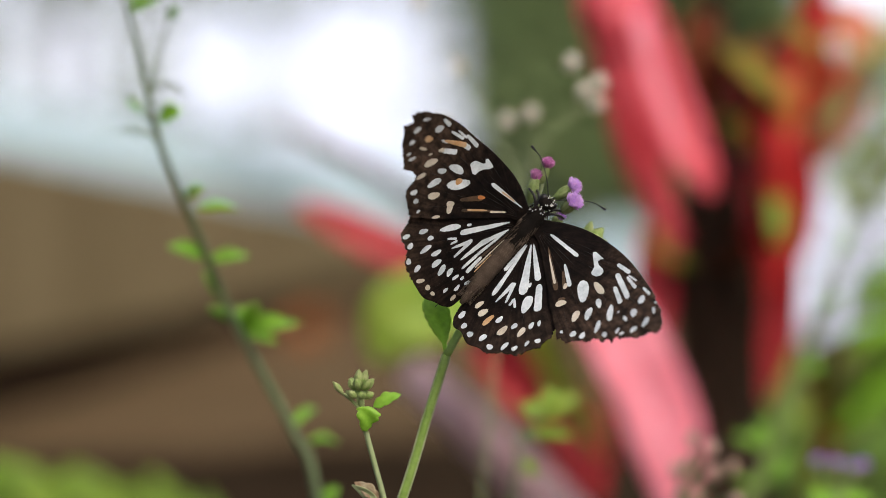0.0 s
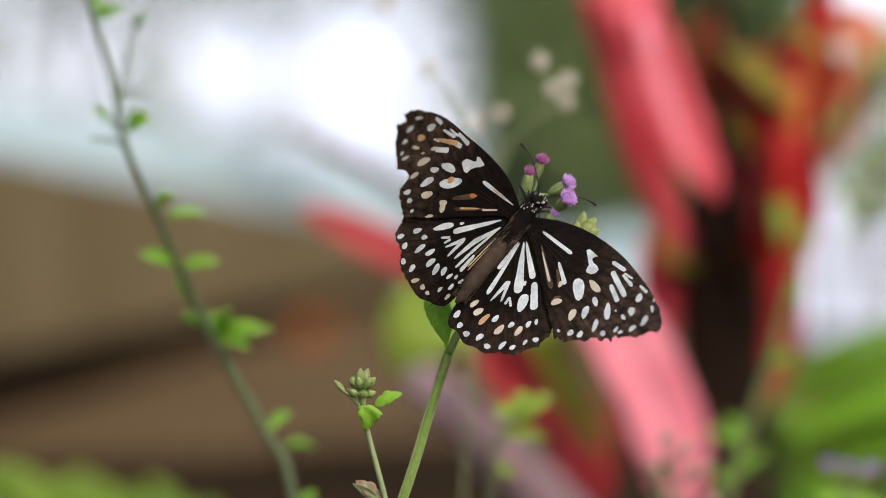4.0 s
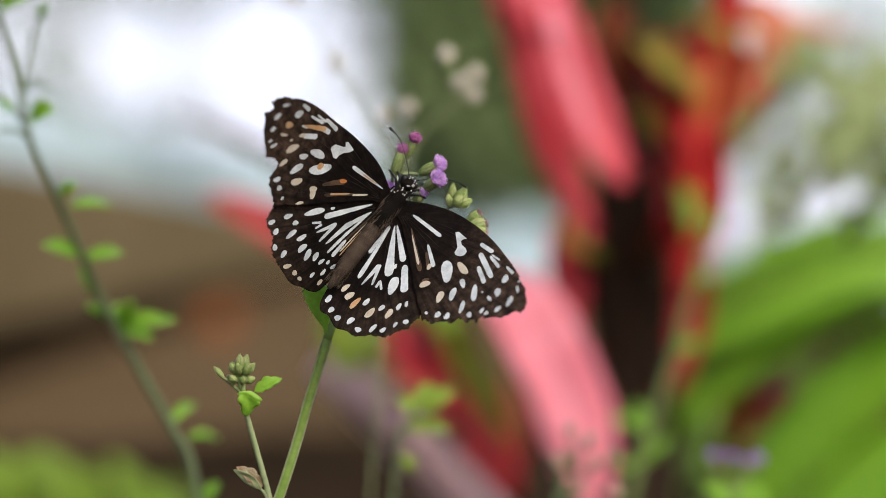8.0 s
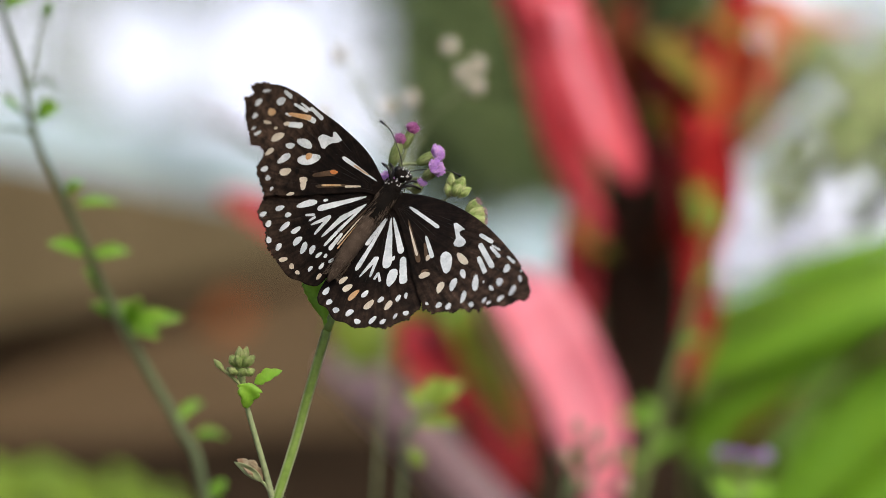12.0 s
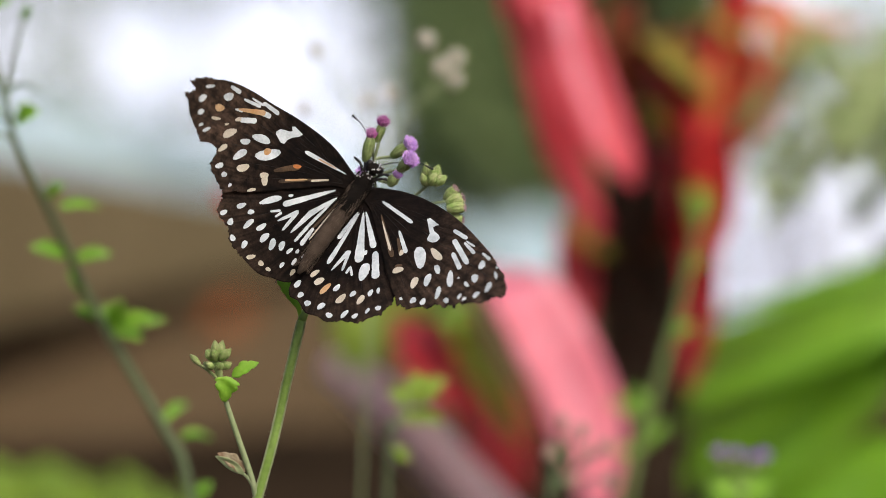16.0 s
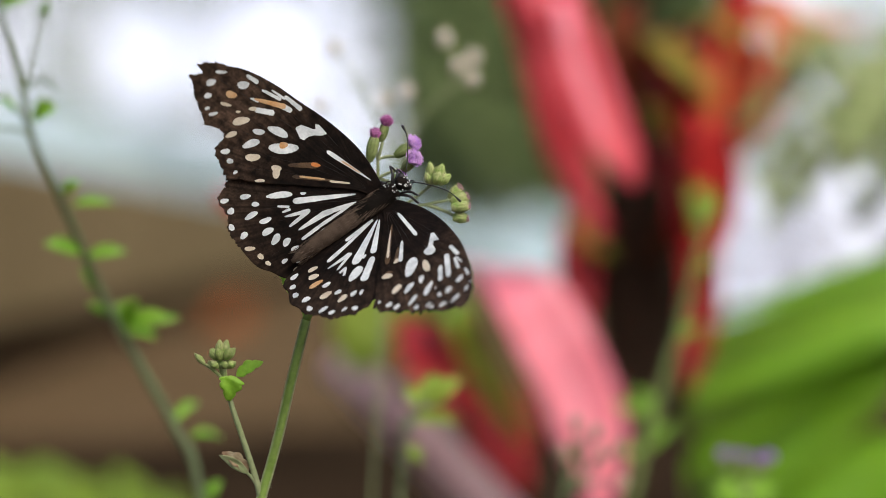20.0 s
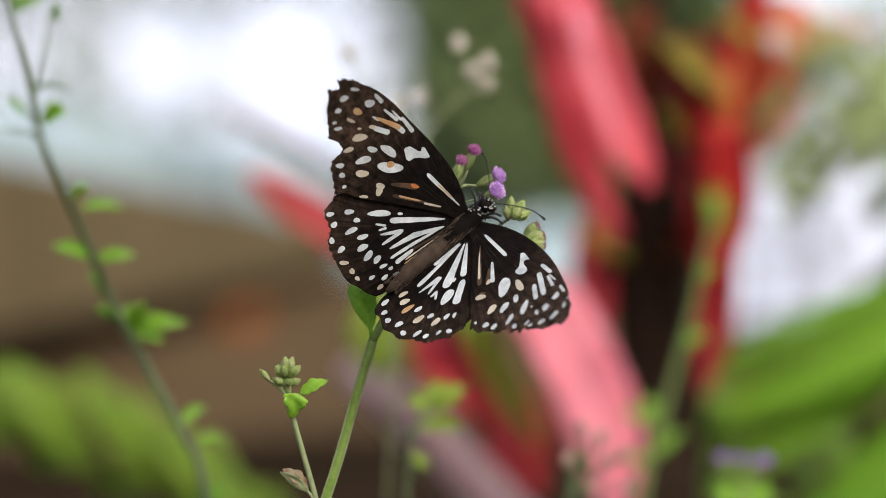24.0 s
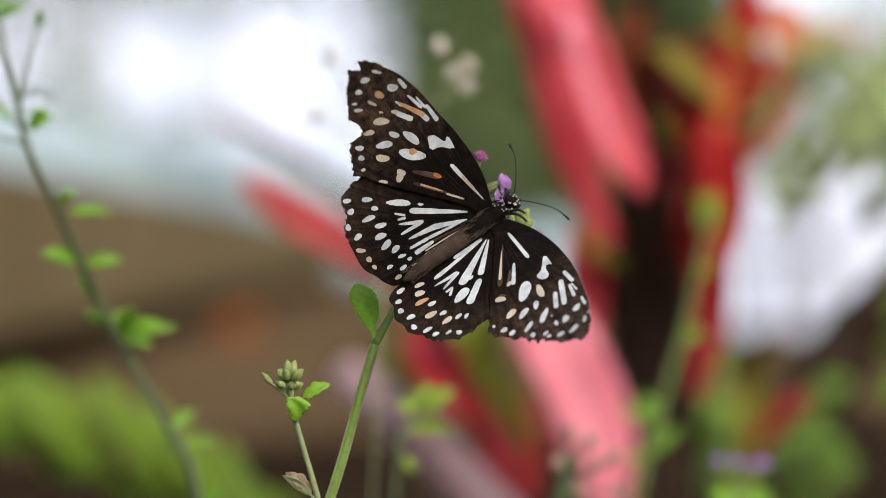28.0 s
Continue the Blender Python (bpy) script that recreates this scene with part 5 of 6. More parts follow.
def vein_line(side, lift, a, b, root, bend):
    pts = []
    for k in range(9):
        f = 0.06 + 0.93 * k / 8
        x, y = root[0] + (a - root[0]) * f, root[1] + (b - root[1]) * f + 0.9 * math.sin(math.pi * f)
        pts.append(Vector((side * x * 1e-3, y * 1e-3, (camber(x, y, bend) + lift) * 1e-3)))
    return tube(bmesh.new(), pts, 0.00008, 0.00006, 5, 1)


butterfly = thing("butterfly", (0, 0, 0), "dark brown butterfly with pale blue-white spots, wings spread", "butterfly")
WINGS = []
MARKS = {"left_forewing": left_forewing_marks, "right_forewing": right_forewing_marks, "left_hindwing": left_hindwing_marks, "right_hindwing": right_hindwing_marks}
for side, word in ((-1, "left"), (1, "right")):
    for kind, lift, bend, root, ends in (
            ("forewing", 0.35, 6.5, (3, 2.0), ((32.5, 0.4), (37.5, -1.8), (41.5, -4.2), (42.6, -8.0), (38.6, -11.4), (34.5, -12.9), (30.4, -14.8), (27, -17.0))),
            ("hindwing", 0.0, 0.0, (2, 0.2), ((22.4, -16), (22, -21), (18.6, -23), (15, -25), (11, -25.4), (7.2, -25.4), (2.6, -24.4)))):
        w = part(f"{word}_{kind}", wing_sheet(OUTLINES[f"{word}_{kind}"], side, lift, bend), WING, butterfly, f"dark brown {kind} with a worn rim")
        MARKS[f"{word}_{kind}"](Marks(w, "pale_spot", SPOT, side, lift, bend), Marks(w, "cream_spot", CREAM, side, lift, bend), Marks(w, "orange_spot", ORANGE, side, lift + 0.04, bend), Marks(w, "brown_mark", CLOUDED, side, lift - 0.03, bend), Marks(w, "orange_mark", EMBER, side, lift + 0.05, bend))
        for a, b in ends:
            part("vein", vein_line(side, lift, a, b, root, bend), VEIN, w)
        WINGS.append((w, side))

mm = lambda *p: Vector(p) * 1e-3
bm = tube(bmesh.new(), [mm(0, -4.0, 0.8), mm(0, -1, 1.3), mm(0, 3, 1.8), mm(0, 6.0, 2.4)], 0, 0, 16, 6, swell=lambda f: 0.0021 * math.sin(math.pi * (0.16 + 0.7 * f)) ** 0.6)
rng = random.Random(6)
for k in range(420):
    w, y = rng.uniform(-1.5, 1.5), rng.uniform(-3.5, 5.8)
    p = mm(1.9 * math.sin(w), y, 1.3 + 0.16 * y + 1.8 * math.cos(w))
    tube(bm, [p, p + mm(0.5 * math.sin(w) + rng.uniform(-0.3, 0.3), -0.9, 0.35 * math.cos(w))], 0.00006, 0.00003, 3)
part("thorax", bm, FUR, butterfly, "black furry thorax")
for side in (-1, 1):
    bm = bmesh.new()
    for k in range(46):
        p = mm(side * rng.uniform(0.5, 1.9), rng.uniform(-4.5, 3.5), 3.0 + rng.uniform(-0.2, 0.3))
        tube(bm, [p, p + mm(side * 0.25, -1.5, 0.1)], 0.00006, 0.00003, 3)
    part("pale_fur", bm, TAN_FUR, butterfly, "grey-brown fur on the thorax")
bm = tube(bmesh.new(), [mm(0, -3, 1.0), mm(0, -8, 1.9), mm(0, -14, 2.2), mm(0, -19.5, 1.6)], 0, 0, 16, 10, swell=lambda f: 0.00172 * (math.sin(math.pi * (0.22 + 0.75 * f)) ** 0.62) * (1 + 0.05 * math.sin(f * 50)))
part("abdomen", bm, ABDOMEN, butterfly, "grey-brown abdomen")
bm = bmesh.new()
for k in range(700):
    w, f = rng.uniform(-1.6, 1.6), rng.random()
    p = mm(1.6 * math.sin(w), -4 - 14.5 * f, 1.15 + 0.9 * math.sin(math.pi * (0.2 + 0.6 * f)) + 1.55 * math.cos(w))
    tube(bm, [p, p + mm(0.15 * math.sin(w) + rng.uniform(-0.12, 0.12), -0.7, 0.1 * math.cos(w))], 0.000035, 0.000015, 3)
part("abdomen_fur", bm, TAN_FUR, butterfly, "tan fur along the abdomen")
head = part("head", ball(bmesh.new(), mm(0, 7.3, 2.9), 0.00155, 0.0014, 0.0015, segments=14, rings=10), FUR, butterfly, "black head")
for s in (-1, 1):
    part("eye", ball(bmesh.new(), mm(s * 1.2, 7.9, 3.0), 0.00085, segments=12, rings=8), HORN, head, "black eye")
    part("antenna", tube(bmesh.new(), [mm(s * 0.4, 8.4, 3.2), mm(s * 3.2, 11.0, 3.8), mm(s * 6.8, 13.6, 3.6), mm(s * 9.8, 14.6, 2.6)], 0, 0, 7, 8, swell=lambda f: 0.00010 + 0.00020 * max(0, f - 0.8) * 5), HORN, head, "black clubbed antenna")
    for y, out, rise in ((5.4, 4.6, 2.4), (5.0, 3.2, 3.6), (2.6, 3.0, 2.0)):
        part("leg", tube(bmesh.new(), [mm(s * 0.9, y, 1.4), mm(s * out * 0.6, y + 0.7 * rise, 2.2), mm(s * out, y + rise, 1.4), mm(s * (out - 0.6), y + rise + 1.0, -2.0)], 0.00034, 0.00018, 7), HORN, butterfly, "black leg")
part("proboscis", tube(bmesh.new(), [mm(0, 8.6, 2.3), mm(0.4, 10.0, 0.7), mm(0.2, 9.6, -1.7)], 0.00018, 0.0001, 6), HORN, butterfly)
rng = random.Random(2)
for k in range(24):
    w, y = rng.uniform(-1.2, 1.2), rng.uniform(4.0, 8.6)
    r = 2.0 if y < 6.0 else 1.5
    part("white_dot", ball(bmesh.new(), mm(r * math.sin(w), y, (2.1 if y < 6.0 else 2.9) + 0.98 * r * math.cos(w)), 0.00015, segments=7, rings=5), BODY_SPOT, head if y > 6.0 else butterfly, "white dot")


# ---- what moves ----
BUTTERFLY_ROWS = [
    (0, 0.01563, -0.00030, 0.25312, 74.4962, 40.7617, -0.9933),
    (0.5, 0.02212, 0.00178, 0.25212, 74.6597, 40.7904, -0.8017),
    (1, 0.01914, 0.00230, 0.25184, 76.1879, 41.4740, -1.0136),
    (1.5, 0.01775, 0.00169, 0.25221, 75.1372, 40.7258, -1.4678),
    (2, 0.02006, 0.00130, 0.25251, 73.9378, 41.3918, -2.4095),
    (2.5, 0.01331, 0.00248, 0.25359, 74.2645, 39.2077, 1.5504),
    (3, 0.01408, 0.00010, 0.25414, 73.9699, 39.7944, 1.0768),
    (3.5, 0.01375, 0.00066, 0.25413, 75.3036, 39.8267, 2.6499),
    (5.5, 0.01024, 0.00091, 0.25461, 75.7141, 37.4166, 1.7090),
    (6, 0.00973, -0.00149, 0.25440, 73.9612, 40.1006, 1.9413),
    (6.5, 0.01590, 0.00073, 0.25243, 74.6859, 41.0873, 0.3024),
    (7, 0.00880, -0.00086, 0.25456, 74.2687, 40.2405, 2.7222),
    (7.5, 0.01113, 0.00030, 0.25342, 72.5332, 38.4682, -1.2584),
    (8, 0.00554, 0.00024, 0.25495, 74.4443, 37.6641, 1.6574),
    (8.5, 0.00399, 0.00042, 0.25564, 72.8152, 35.5197, -0.3945),
    (9, -0.00192, -0.00080, 0.25704, 70.2908, 31.3529, -2.7107),
    (9.5, 0.00731, -0.00057, 0.25484, 68.3243, 32.8736, -7.0418),
    (10, -0.00089, -0.00236, 0.25696, 66.9146, 30.6646, -5.2016),
    (10.5, 0.00846, -0.00133, 0.25433, 67.2431, 35.4868, -5.4285),
    (11, 0.00418, -0.00216, 0.25594, 68.6338, 35.5618, -4.2608),
    (11.5, 0.00760, -0.00134, 0.25483, 68.2153, 35.6929, -4.7490),
    (12, 0.00264, -0.00071, 0.25593, 69.6176, 34.5841, -1.2298),
    (12.5, 0.00570, -0.00116, 0.25535, 68.0627, 35.7943, -3.6463),
    (14.5, 0.00481, 0.00121, 0.25592, 68.9747, 35.5193, -3.5319),
    (15, -0.00327, 0.00085, 0.25762, 67.9139, 32.6972, -3.1016),
    (15.5, 0.00292, 0.00017, 0.25599, 65.5688, 35.0919, -8.9591),
    (16, -0.00261, 0.00114, 0.25723, 66.2119, 33.5892, -6.5296),
    (16.5, -0.00131, 0.00018, 0.25688, 66.1137, 35.8770, -6.9000),
    (17, -0.00269, -0.00044, 0.25734, 67.0546, 36.1240, -6.3029),
    (17.5, -0.00104, -0.00046, 0.25704, 67.5219, 36.4881, -6.9977),
    (18, -0.00205, -0.00131, 0.25748, 67.0089, 36.3666, -7.0216),
    (18.5, -0.00007, -0.00124, 0.25684, 67.0760, 38.3490, -8.2432),
    (19, -0.00235, -0.00100, 0.25648, 67.2470, 38.0739, -8.3181),
    (19.5, 0.00055, -0.00095, 0.25664, 66.9259, 35.7014, -7.6565),
    (20, 0.00116, -0.00734, 0.25578, 63.1279, 50.8473, -21.5010),
    (20.5, 0.00372, -0.00145, 0.25580, 64.2231, 39.8749, -13.3462),
    (22.5, 0.00765, -0.00237, 0.25406, 61.9207, 46.9730, -14.2174),
    (23, 0.00643, -0.00151, 0.25339, 60.3583, 46.4235, -16.7866),
    (23.5, 0.00691, 0.00062, 0.25379, 63.9417, 43.4107, -10.3495),
    (24, 0.01530, -0.00036, 0.25173, 65.6595, 46.8106, -12.9148),
    (24.5, 0.00386, 0.00060, 0.25376, 62.0118, 47.1114, -11.4271),
    (25, 0.00436, -0.00416, 0.25406, 59.1329, 51.4684, -18.3162),
    (25.5, 0.02847, -0.00233, 0.25194, 73.7315, 52.1193, -10.1780),
    (26, 0.01311, -0.00305, 0.25592, 68.6865, 50.0167, -12.9230),
    (26.5, 0.02815, -0.00241, 0.25183, 68.0853, 52.0609, -18.9590),
    (27, 0.01247, -0.00235, 0.25713, 68.3352, 48.5968, -11.7331),
    (27.5, 0.01729, -0.00297, 0.25410, 64.8823, 51.9827, -19.7319),
    (28, 0.02126, -0.00228, 0.25394, 64.5973, 50.6871, -17.9963),
]
WING_ROWS = [
    (0, 41.622, 40.5384, 2.787, 4.4216, 5.0602, 3.6008),
    (0.5, 41.2179, 38.8238, 3.4935, 4.5276, 5.7323, 3.6973),
    (1, 42.789, 39.8171, 2.7292, 4.9303, 4.9764, 4.4126),
    (1.5, 42.5221, 40.2128, 3.3041, 4.7082, 5.5134, 3.9582),
    (2, 41.8125, 38.647, 2.9986, 4.8854, 4.9221, 3.8777),
    (2.5, 41.0866, 37.866, 2.7555, 3.7302, 5.2271, 3.2494),
    (3, 40.5787, 39.1278, 2.8037, 4.1142, 4.9518, 3.1781),
    (3.5, 39.4202, 40.0737, 3.0965, 3.9434, 5.2317, 3.3247),
    (5.5, 39.4379, 41.8775, 3.4486, 2.1969, 6.5509, 1.9914),
    (6, 39.2975, 41.5633, 1.9584, 2.3782, 5.0772, 2.4446),
    (6.5, 38.8995, 40.8271, 2.3694, 1.3593, 5.6425, 1.6647),
    (7, 39.5335, 40.8527, 2.1181, 2.0183, 4.978, 2.4569),
    (7.5, 39.3068, 40.5071, 2.1682, 1.2314, 5.4174, 1.4225),
    (8, 40.8329, 41.0893, 2.666, 1.8387, 5.7471, 2.2797),
    (8.5, 40.3386, 40.1494, 2.8629, 1.0503, 5.9856, 1.3206),
    (9, 41.2731, 38.1115, 3.0526, 0.958, 6.2957, 1.3943),
    (9.5, 36.4358, 36.2979, 1.1211, -0.6676, 4.0378, -0.6917),
    (10, 37.0253, 34.0152, 0.7445, -0.5905, 3.833, -0.2268),
    (10.5, 37.512, 35.5624, 1.4753, 0.0053, 4.4708, 0.3262),
    (11, 37.8106, 36.7494, 1.5668, 0.8472, 4.3327, 0.9796),
    (11.5, 36.9107, 36.1713, 0.9761, 0.1457, 4.009, 0.3493),
    (12, 38.0897, 36.567, 2.1856, 0.0433, 5.1044, 0.3096),
    (12.5, 38.0728, 35.514, 1.2504, 0.5026, 3.9726, 0.7671),
    (14.5, 41.527, 34.5269, 3.3712, 2.8975, 5.854, 3.1176),
    (15, 35.7, 31.0052, 1.185, 0.831, 3.5247, 1.0028),
    (15.5, 34.5998, 30.9848, -0.7319, 1.4946, 1.736, 1.1482),
    (16, 33.151, 29.7824, -0.8235, 0.9188, 1.5868, 0.6084),
    (16.5, 32.3893, 29.737, -1.9124, 1.0328, 0.5, 0.7592),
    (17, 30.9281, 28.9483, -2.3813, 0.8551, -0.1869, 0.3104),
    (17.5, 31.4946, 29.5425, -2.4057, 0.9811, -0.3237, 0.3102),
    (18, 32.5436, 30.7163, -2.0443, 1.2256, 0.1321, 0.6678),
    (18.5, 30.5799, 29.3875, -3.3875, 1.5124, -1.428, 0.6163),
    (19, 28.5218, 28.2456, -3.792, 1.2808, -2.4938, 0.347),
    (19.5, 34.5435, 30.8273, -0.324, 1.5939, 0.922, 0.6539),
    (20, 28.7392, 37.1569, -7.7949, 8.9795, -6.7663, 7.7774),
    (20.5, 31.0831, 29.8313, -2.4836, 3.8402, -1.9727, 2.6865),
    (22.5, 23.5602, 27.3387, -7.3927, 4.6324, -7.524, 2.5749),
    (23, 27.4592, 30.5385, -4.014, 3.9532, -3.6797, 1.8111),
    (23.5, 35.4077, 35.1389, 0.9419, 3.5995, 1.3645, 2.0039),
    (24, 38.6999, 40.712, 2.5009, 4.654, 3.6325, 2.5961),
    (24.5, 36.5348, 38.741, 1.2409, 4.083, 2.8706, 2.6433),
    (25, 21.5294, 34.0194, -8.3245, 7.0635, -7.2723, 4.4993),
    (25.5, 37.602, 34.2472, 4.0855, 9.026, 2.733, 3.1604),
    (26, 39.0599, 37.0307, 5.64, 8.3237, 4.6178, 1.9399),
    (26.5, 40.9773, 39.3829, 5.5822, 8.0665, 4.8584, 1.6281),
    (27, 40.115, 34.9402, 4.9869, 8.0473, 3.9391, 2.638),
    (27.5, 40.7367, 40.8053, 4.6948, 7.5113, 4.065, 2.1451),
    (28, 36.6522, 35.1986, 3.1732, 6.6402, 2.5657, 1.3183),
]
FLOWER_ROWS = [
    (0, -0.06154, 0, -0.00150, 3.773),
    (0.5, -0.05463, 0, -0.00211, 3.793),
    (1, -0.06665, 0, -0.00090, 6.072),
    (1.5, -0.06628, 0, -0.00065, 5.646),
    (2, -0.06075, 0, -0.00067, 4.706),
    (2.5, -0.06296, 0, -0.00101, 4.155),
    (3, -0.06099, 0, -0.00054, 3.662),
    (3.5, -0.06160, 0, -0.00055, 3.781),
    (5.5, -0.06829, 0, 0.00054, 4.827),
    (6, -0.06666, 0, 0.00057, 4.240),
    (6.5, -0.06788, 0, 0.00034, 5.704),
    (7, -0.06723, 0, 0.00067, 4.280),
    (7.5, -0.06645, 0, -0.00019, 4.413),
    (8, -0.06633, 0, -0.00050, 3.364),
    (8.5, -0.06790, 0, 0.00004, 3.362),
    (9, -0.06599, 0, -0.00019, 1.971),
    (9.5, -0.06488, 0, -0.00029, 3.331),
    (10, -0.06464, 0, 0.00022, 1.861),
    (10.5, -0.06617, 0, 0.00030, 3.864),
    (11, -0.06803, 0, 0.00108, 3.387),
    (11.5, -0.06688, 0, 0.00063, 3.852),
    (12, -0.06649, 0, 0.00023, 2.878),
    (12.5, -0.06613, 0, 0.00069, 3.408),
    (14.5, -0.05922, 0, -0.00025, 1.545),
    (15, -0.06003, 0, -0.00025, 0.156),
    (15.5, -0.05955, 0, -0.00043, 1.016),
    (16, -0.06020, 0, -0.00025, 0.166),
    (16.5, -0.06060, 0, -0.00010, 0.419),
    (17, -0.06000, 0, -0.00000, -0.000),
    (17.5, -0.06049, 0, -0.00009, 0.434),
    (18, -0.05971, 0, 0.00001, 0.016),
    (18.5, -0.05970, 0, 0.00007, 0.421),
    (19, -0.06012, 0, -0.00104, -0.001),
    (19.5, -0.05931, 0, -0.00047, 0.671),
    (20, -0.06065, 0, 0.00007, 0.419),
    (20.5, -0.05865, 0, -0.00045, 0.769),
    (22.5, -0.05944, 0, -0.00032, 1.375),
    (23, -0.06080, 0, -0.00060, 1.114),
    (23.5, -0.06043, 0, -0.00102, 1.505),
    (24, -0.06086, 0, -0.00089, 2.999),
    (24.5, -0.06249, 0, -0.00079, 1.109),
    (25, -0.06156, 0, 0.00027, 0.982),
    (25.5, -0.05913, 0, -0.00090, 4.923),
    (26, -0.05961, 0, -0.00051, 1.680),
    (26.5, -0.06235, 0, -0.00059, 5.062),
    (27, -0.05983, 0, 0.00015, 1.692),
    (27.5, -0.06179, 0, -0.00119, 2.620),
    (28, -0.05774, 0, -0.00083, 2.678),
]
BLOOM_ROWS = [
    (0, 3.01, -0.69, -2.07),
    (0.5, 2.43, -0.72, -1.11),
    (1, 2.68, -0.70, -4.81),
    (1.5, 2.32, -0.32, -3.79),
    (2, 2.68, -0.53, -2.19),
    (2.5, 1.39, -0.32, -2.18),
    (3, 2.13, -0.35, -1.65),
    (3.5, 1.70, -0.35, -1.78),
    (5.5, -3.57, 2.46, 2.45),
    (6, -3.41, 2.72, 4.31),
    (6.5, -4.01, 2.87, 4.76),
    (7, -3.82, 2.91, 4.73),
    (7.5, -3.63, 2.60, 4.21),
    (8, -3.53, 2.44, 3.66),
    (8.5, -3.18, 2.33, 2.91),
    (9, -2.17, 1.44, 0.52),
    (9.5, -2.86, 1.94, 2.22),
    (10, -2.42, 1.62, 1.14),
    (10.5, -3.20, 2.33, 3.30),
    (11, -3.29, 2.74, 3.15),
    (11.5, -3.19, 2.42, 3.06),
    (12, -3.21, 2.38, 3.02),
    (12.5, -3.65, 2.67, 3.77),
    (14.5, -0.90, 0.58, 2.31),
    (15, -0.64, 0.35, 0.53),
    (15.5, -0.64, 0.44, 1.52),
    (16, -0.36, 0.12, 0.42),
    (16.5, -0.30, 0.27, 0.61),
    (17, 0.00, -0.00, -0.00),
    (17.5, -0.47, 0.29, 0.57),
    (18, 0.04, 0.23, 0.25),
    (18.5, -0.02, 0.00, -0.01),
    (19, -0.34, 0.20, 0.23),
    (19.5, 0.07, -0.15, -0.58),
    (20, -0.09, -0.09, -0.55),
    (20.5, -0.64, 0.38, 1.55),
    (22.5, 0.42, 0.10, 1.43),
    (23, -0.35, 0.23, 3.03),
    (23.5, -0.44, 0.38, 2.88),
    (24, -1.21, 0.85, 4.88),
    (24.5, -0.36, 0.12, 2.57),
    (25, 1.70, -1.13, -1.97),
    (25.5, 1.07, -0.36, 2.46),
    (26, -1.47, 0.82, 6.06),
    (26.5, -0.88, 0.81, 5.91),
    (27, -1.50, 0.73, 6.10),
    (27.5, -1.87, 1.15, 7.09),
    (28, -1.55, 0.83, 6.95),
]
LEFT_ROWS = [
    (0, -0.0129, 0.16, 0.0015, 1.6888),
    (0.5, -0.0165, 0.16, 0.0011, 1.6882),
    (1, -0.0147, 0.16, 0.001, 1.7687),
    (1.5, -0.0164, 0.16, 0.0009, 1.1846),
    (2, -0.0154, 0.16, 0.0011, 0.5797),
    (2.5, -0.0155, 0.16, 0.0011, 1.8715),
    (3, -0.0167, 0.16, 0.001, 1.3742),
    (3.5, -0.0159, 0.16, 0.0015, 0.4792),
    (5.5, -0.0186, 0.16, 0.0013, 0.972),
    (6, -0.0172, 0.16, 0.0004, 0.8765),
    (6.5, -0.0203, 0.16, 0.0006, 1.8142),
    (7, -0.0177, 0.16, 0.0006, 1.5384),
    (7.5, -0.0187, 0.16, 0.0001, 1.7292),
    (8, -0.0181, 0.16, 0.0006, 0.7512),
    (8.5, -0.0165, 0.16, 0.001, -0.0077),
    (9, -0.018, 0.16, 0.0011, 0.1834),
    (9.5, -0.0199, 0.16, 0.0003, -0.6981),
    (10, -0.0169, 0.16, 0.0007, -0.0203),
    (10.5, -0.0189, 0.16, 0.0003, -0.7058),
    (11, -0.0165, 0.16, 0.0008, 0.4647),
    (11.5, -0.0165, 0.16, 0.0008, -0.4005),
    (12, -0.0183, 0.16, 0.0006, 0.558),
    (12.5, -0.0174, 0.16, 0.0007, -0.0183),
    (14.5, -0.0181, 0.16, 0.0004, 1.3297),
    (15, -0.0185, 0.16, 0.0004, 1.4335),
    (15.5, -0.0189, 0.16, 0.0001, -0.2804),
    (16, -0.0187, 0.16, 0.0006, -0.2888),
    (16.5, -0.0211, 0.16, 0, -0.0962),
    (17, -0.02, 0.16, 0, 0),
    (17.5, -0.0185, 0.16, 0.0003, -0.5686),
    (18, -0.0195, 0.16, 0.0002, -0.1027),
    (18.5, -0.0189, 0.16, 0.0002, 0.0057),
    (19, -0.0196, 0.16, -0.0009, 0.0133),
    (19.5, -0.0185, 0.16, 0.0002, -0.1862),
    (20, -0.0201, 0.16, 0.0004, 0.764),
    (20.5, -0.0202, 0.16, 0.0003, 0.2785),
    (22.5, -0.0197, 0.16, -0.0001, 0.562),
    (23, -0.0242, 0.16, 0.0002, 0.6531),
    (23.5, -0.0247, 0.16, 0.0003, 1.8809),
    (24, -0.0242, 0.16, 0.0001, 1.3135),
    (24.5, -0.0238, 0.16, 0.0003, 0.1638),
    (25, -0.0239, 0.16, 0.0006, 2.2718),
    (25.5, -0.0166, 0.16, 0.001, 3.7287),
    (26, -0.023, 0.16, 0.0008, 2.6649),
    (26.5, -0.0217, 0.16, 0.0009, 2.6445),
    (27, -0.0221, 0.16, 0.0014, 2.3574),
    (27.5, -0.0244, 0.16, -0.0001, 2.2552),
    (28, -0.0213, 0.16, 0.0007, 0.3629),
]
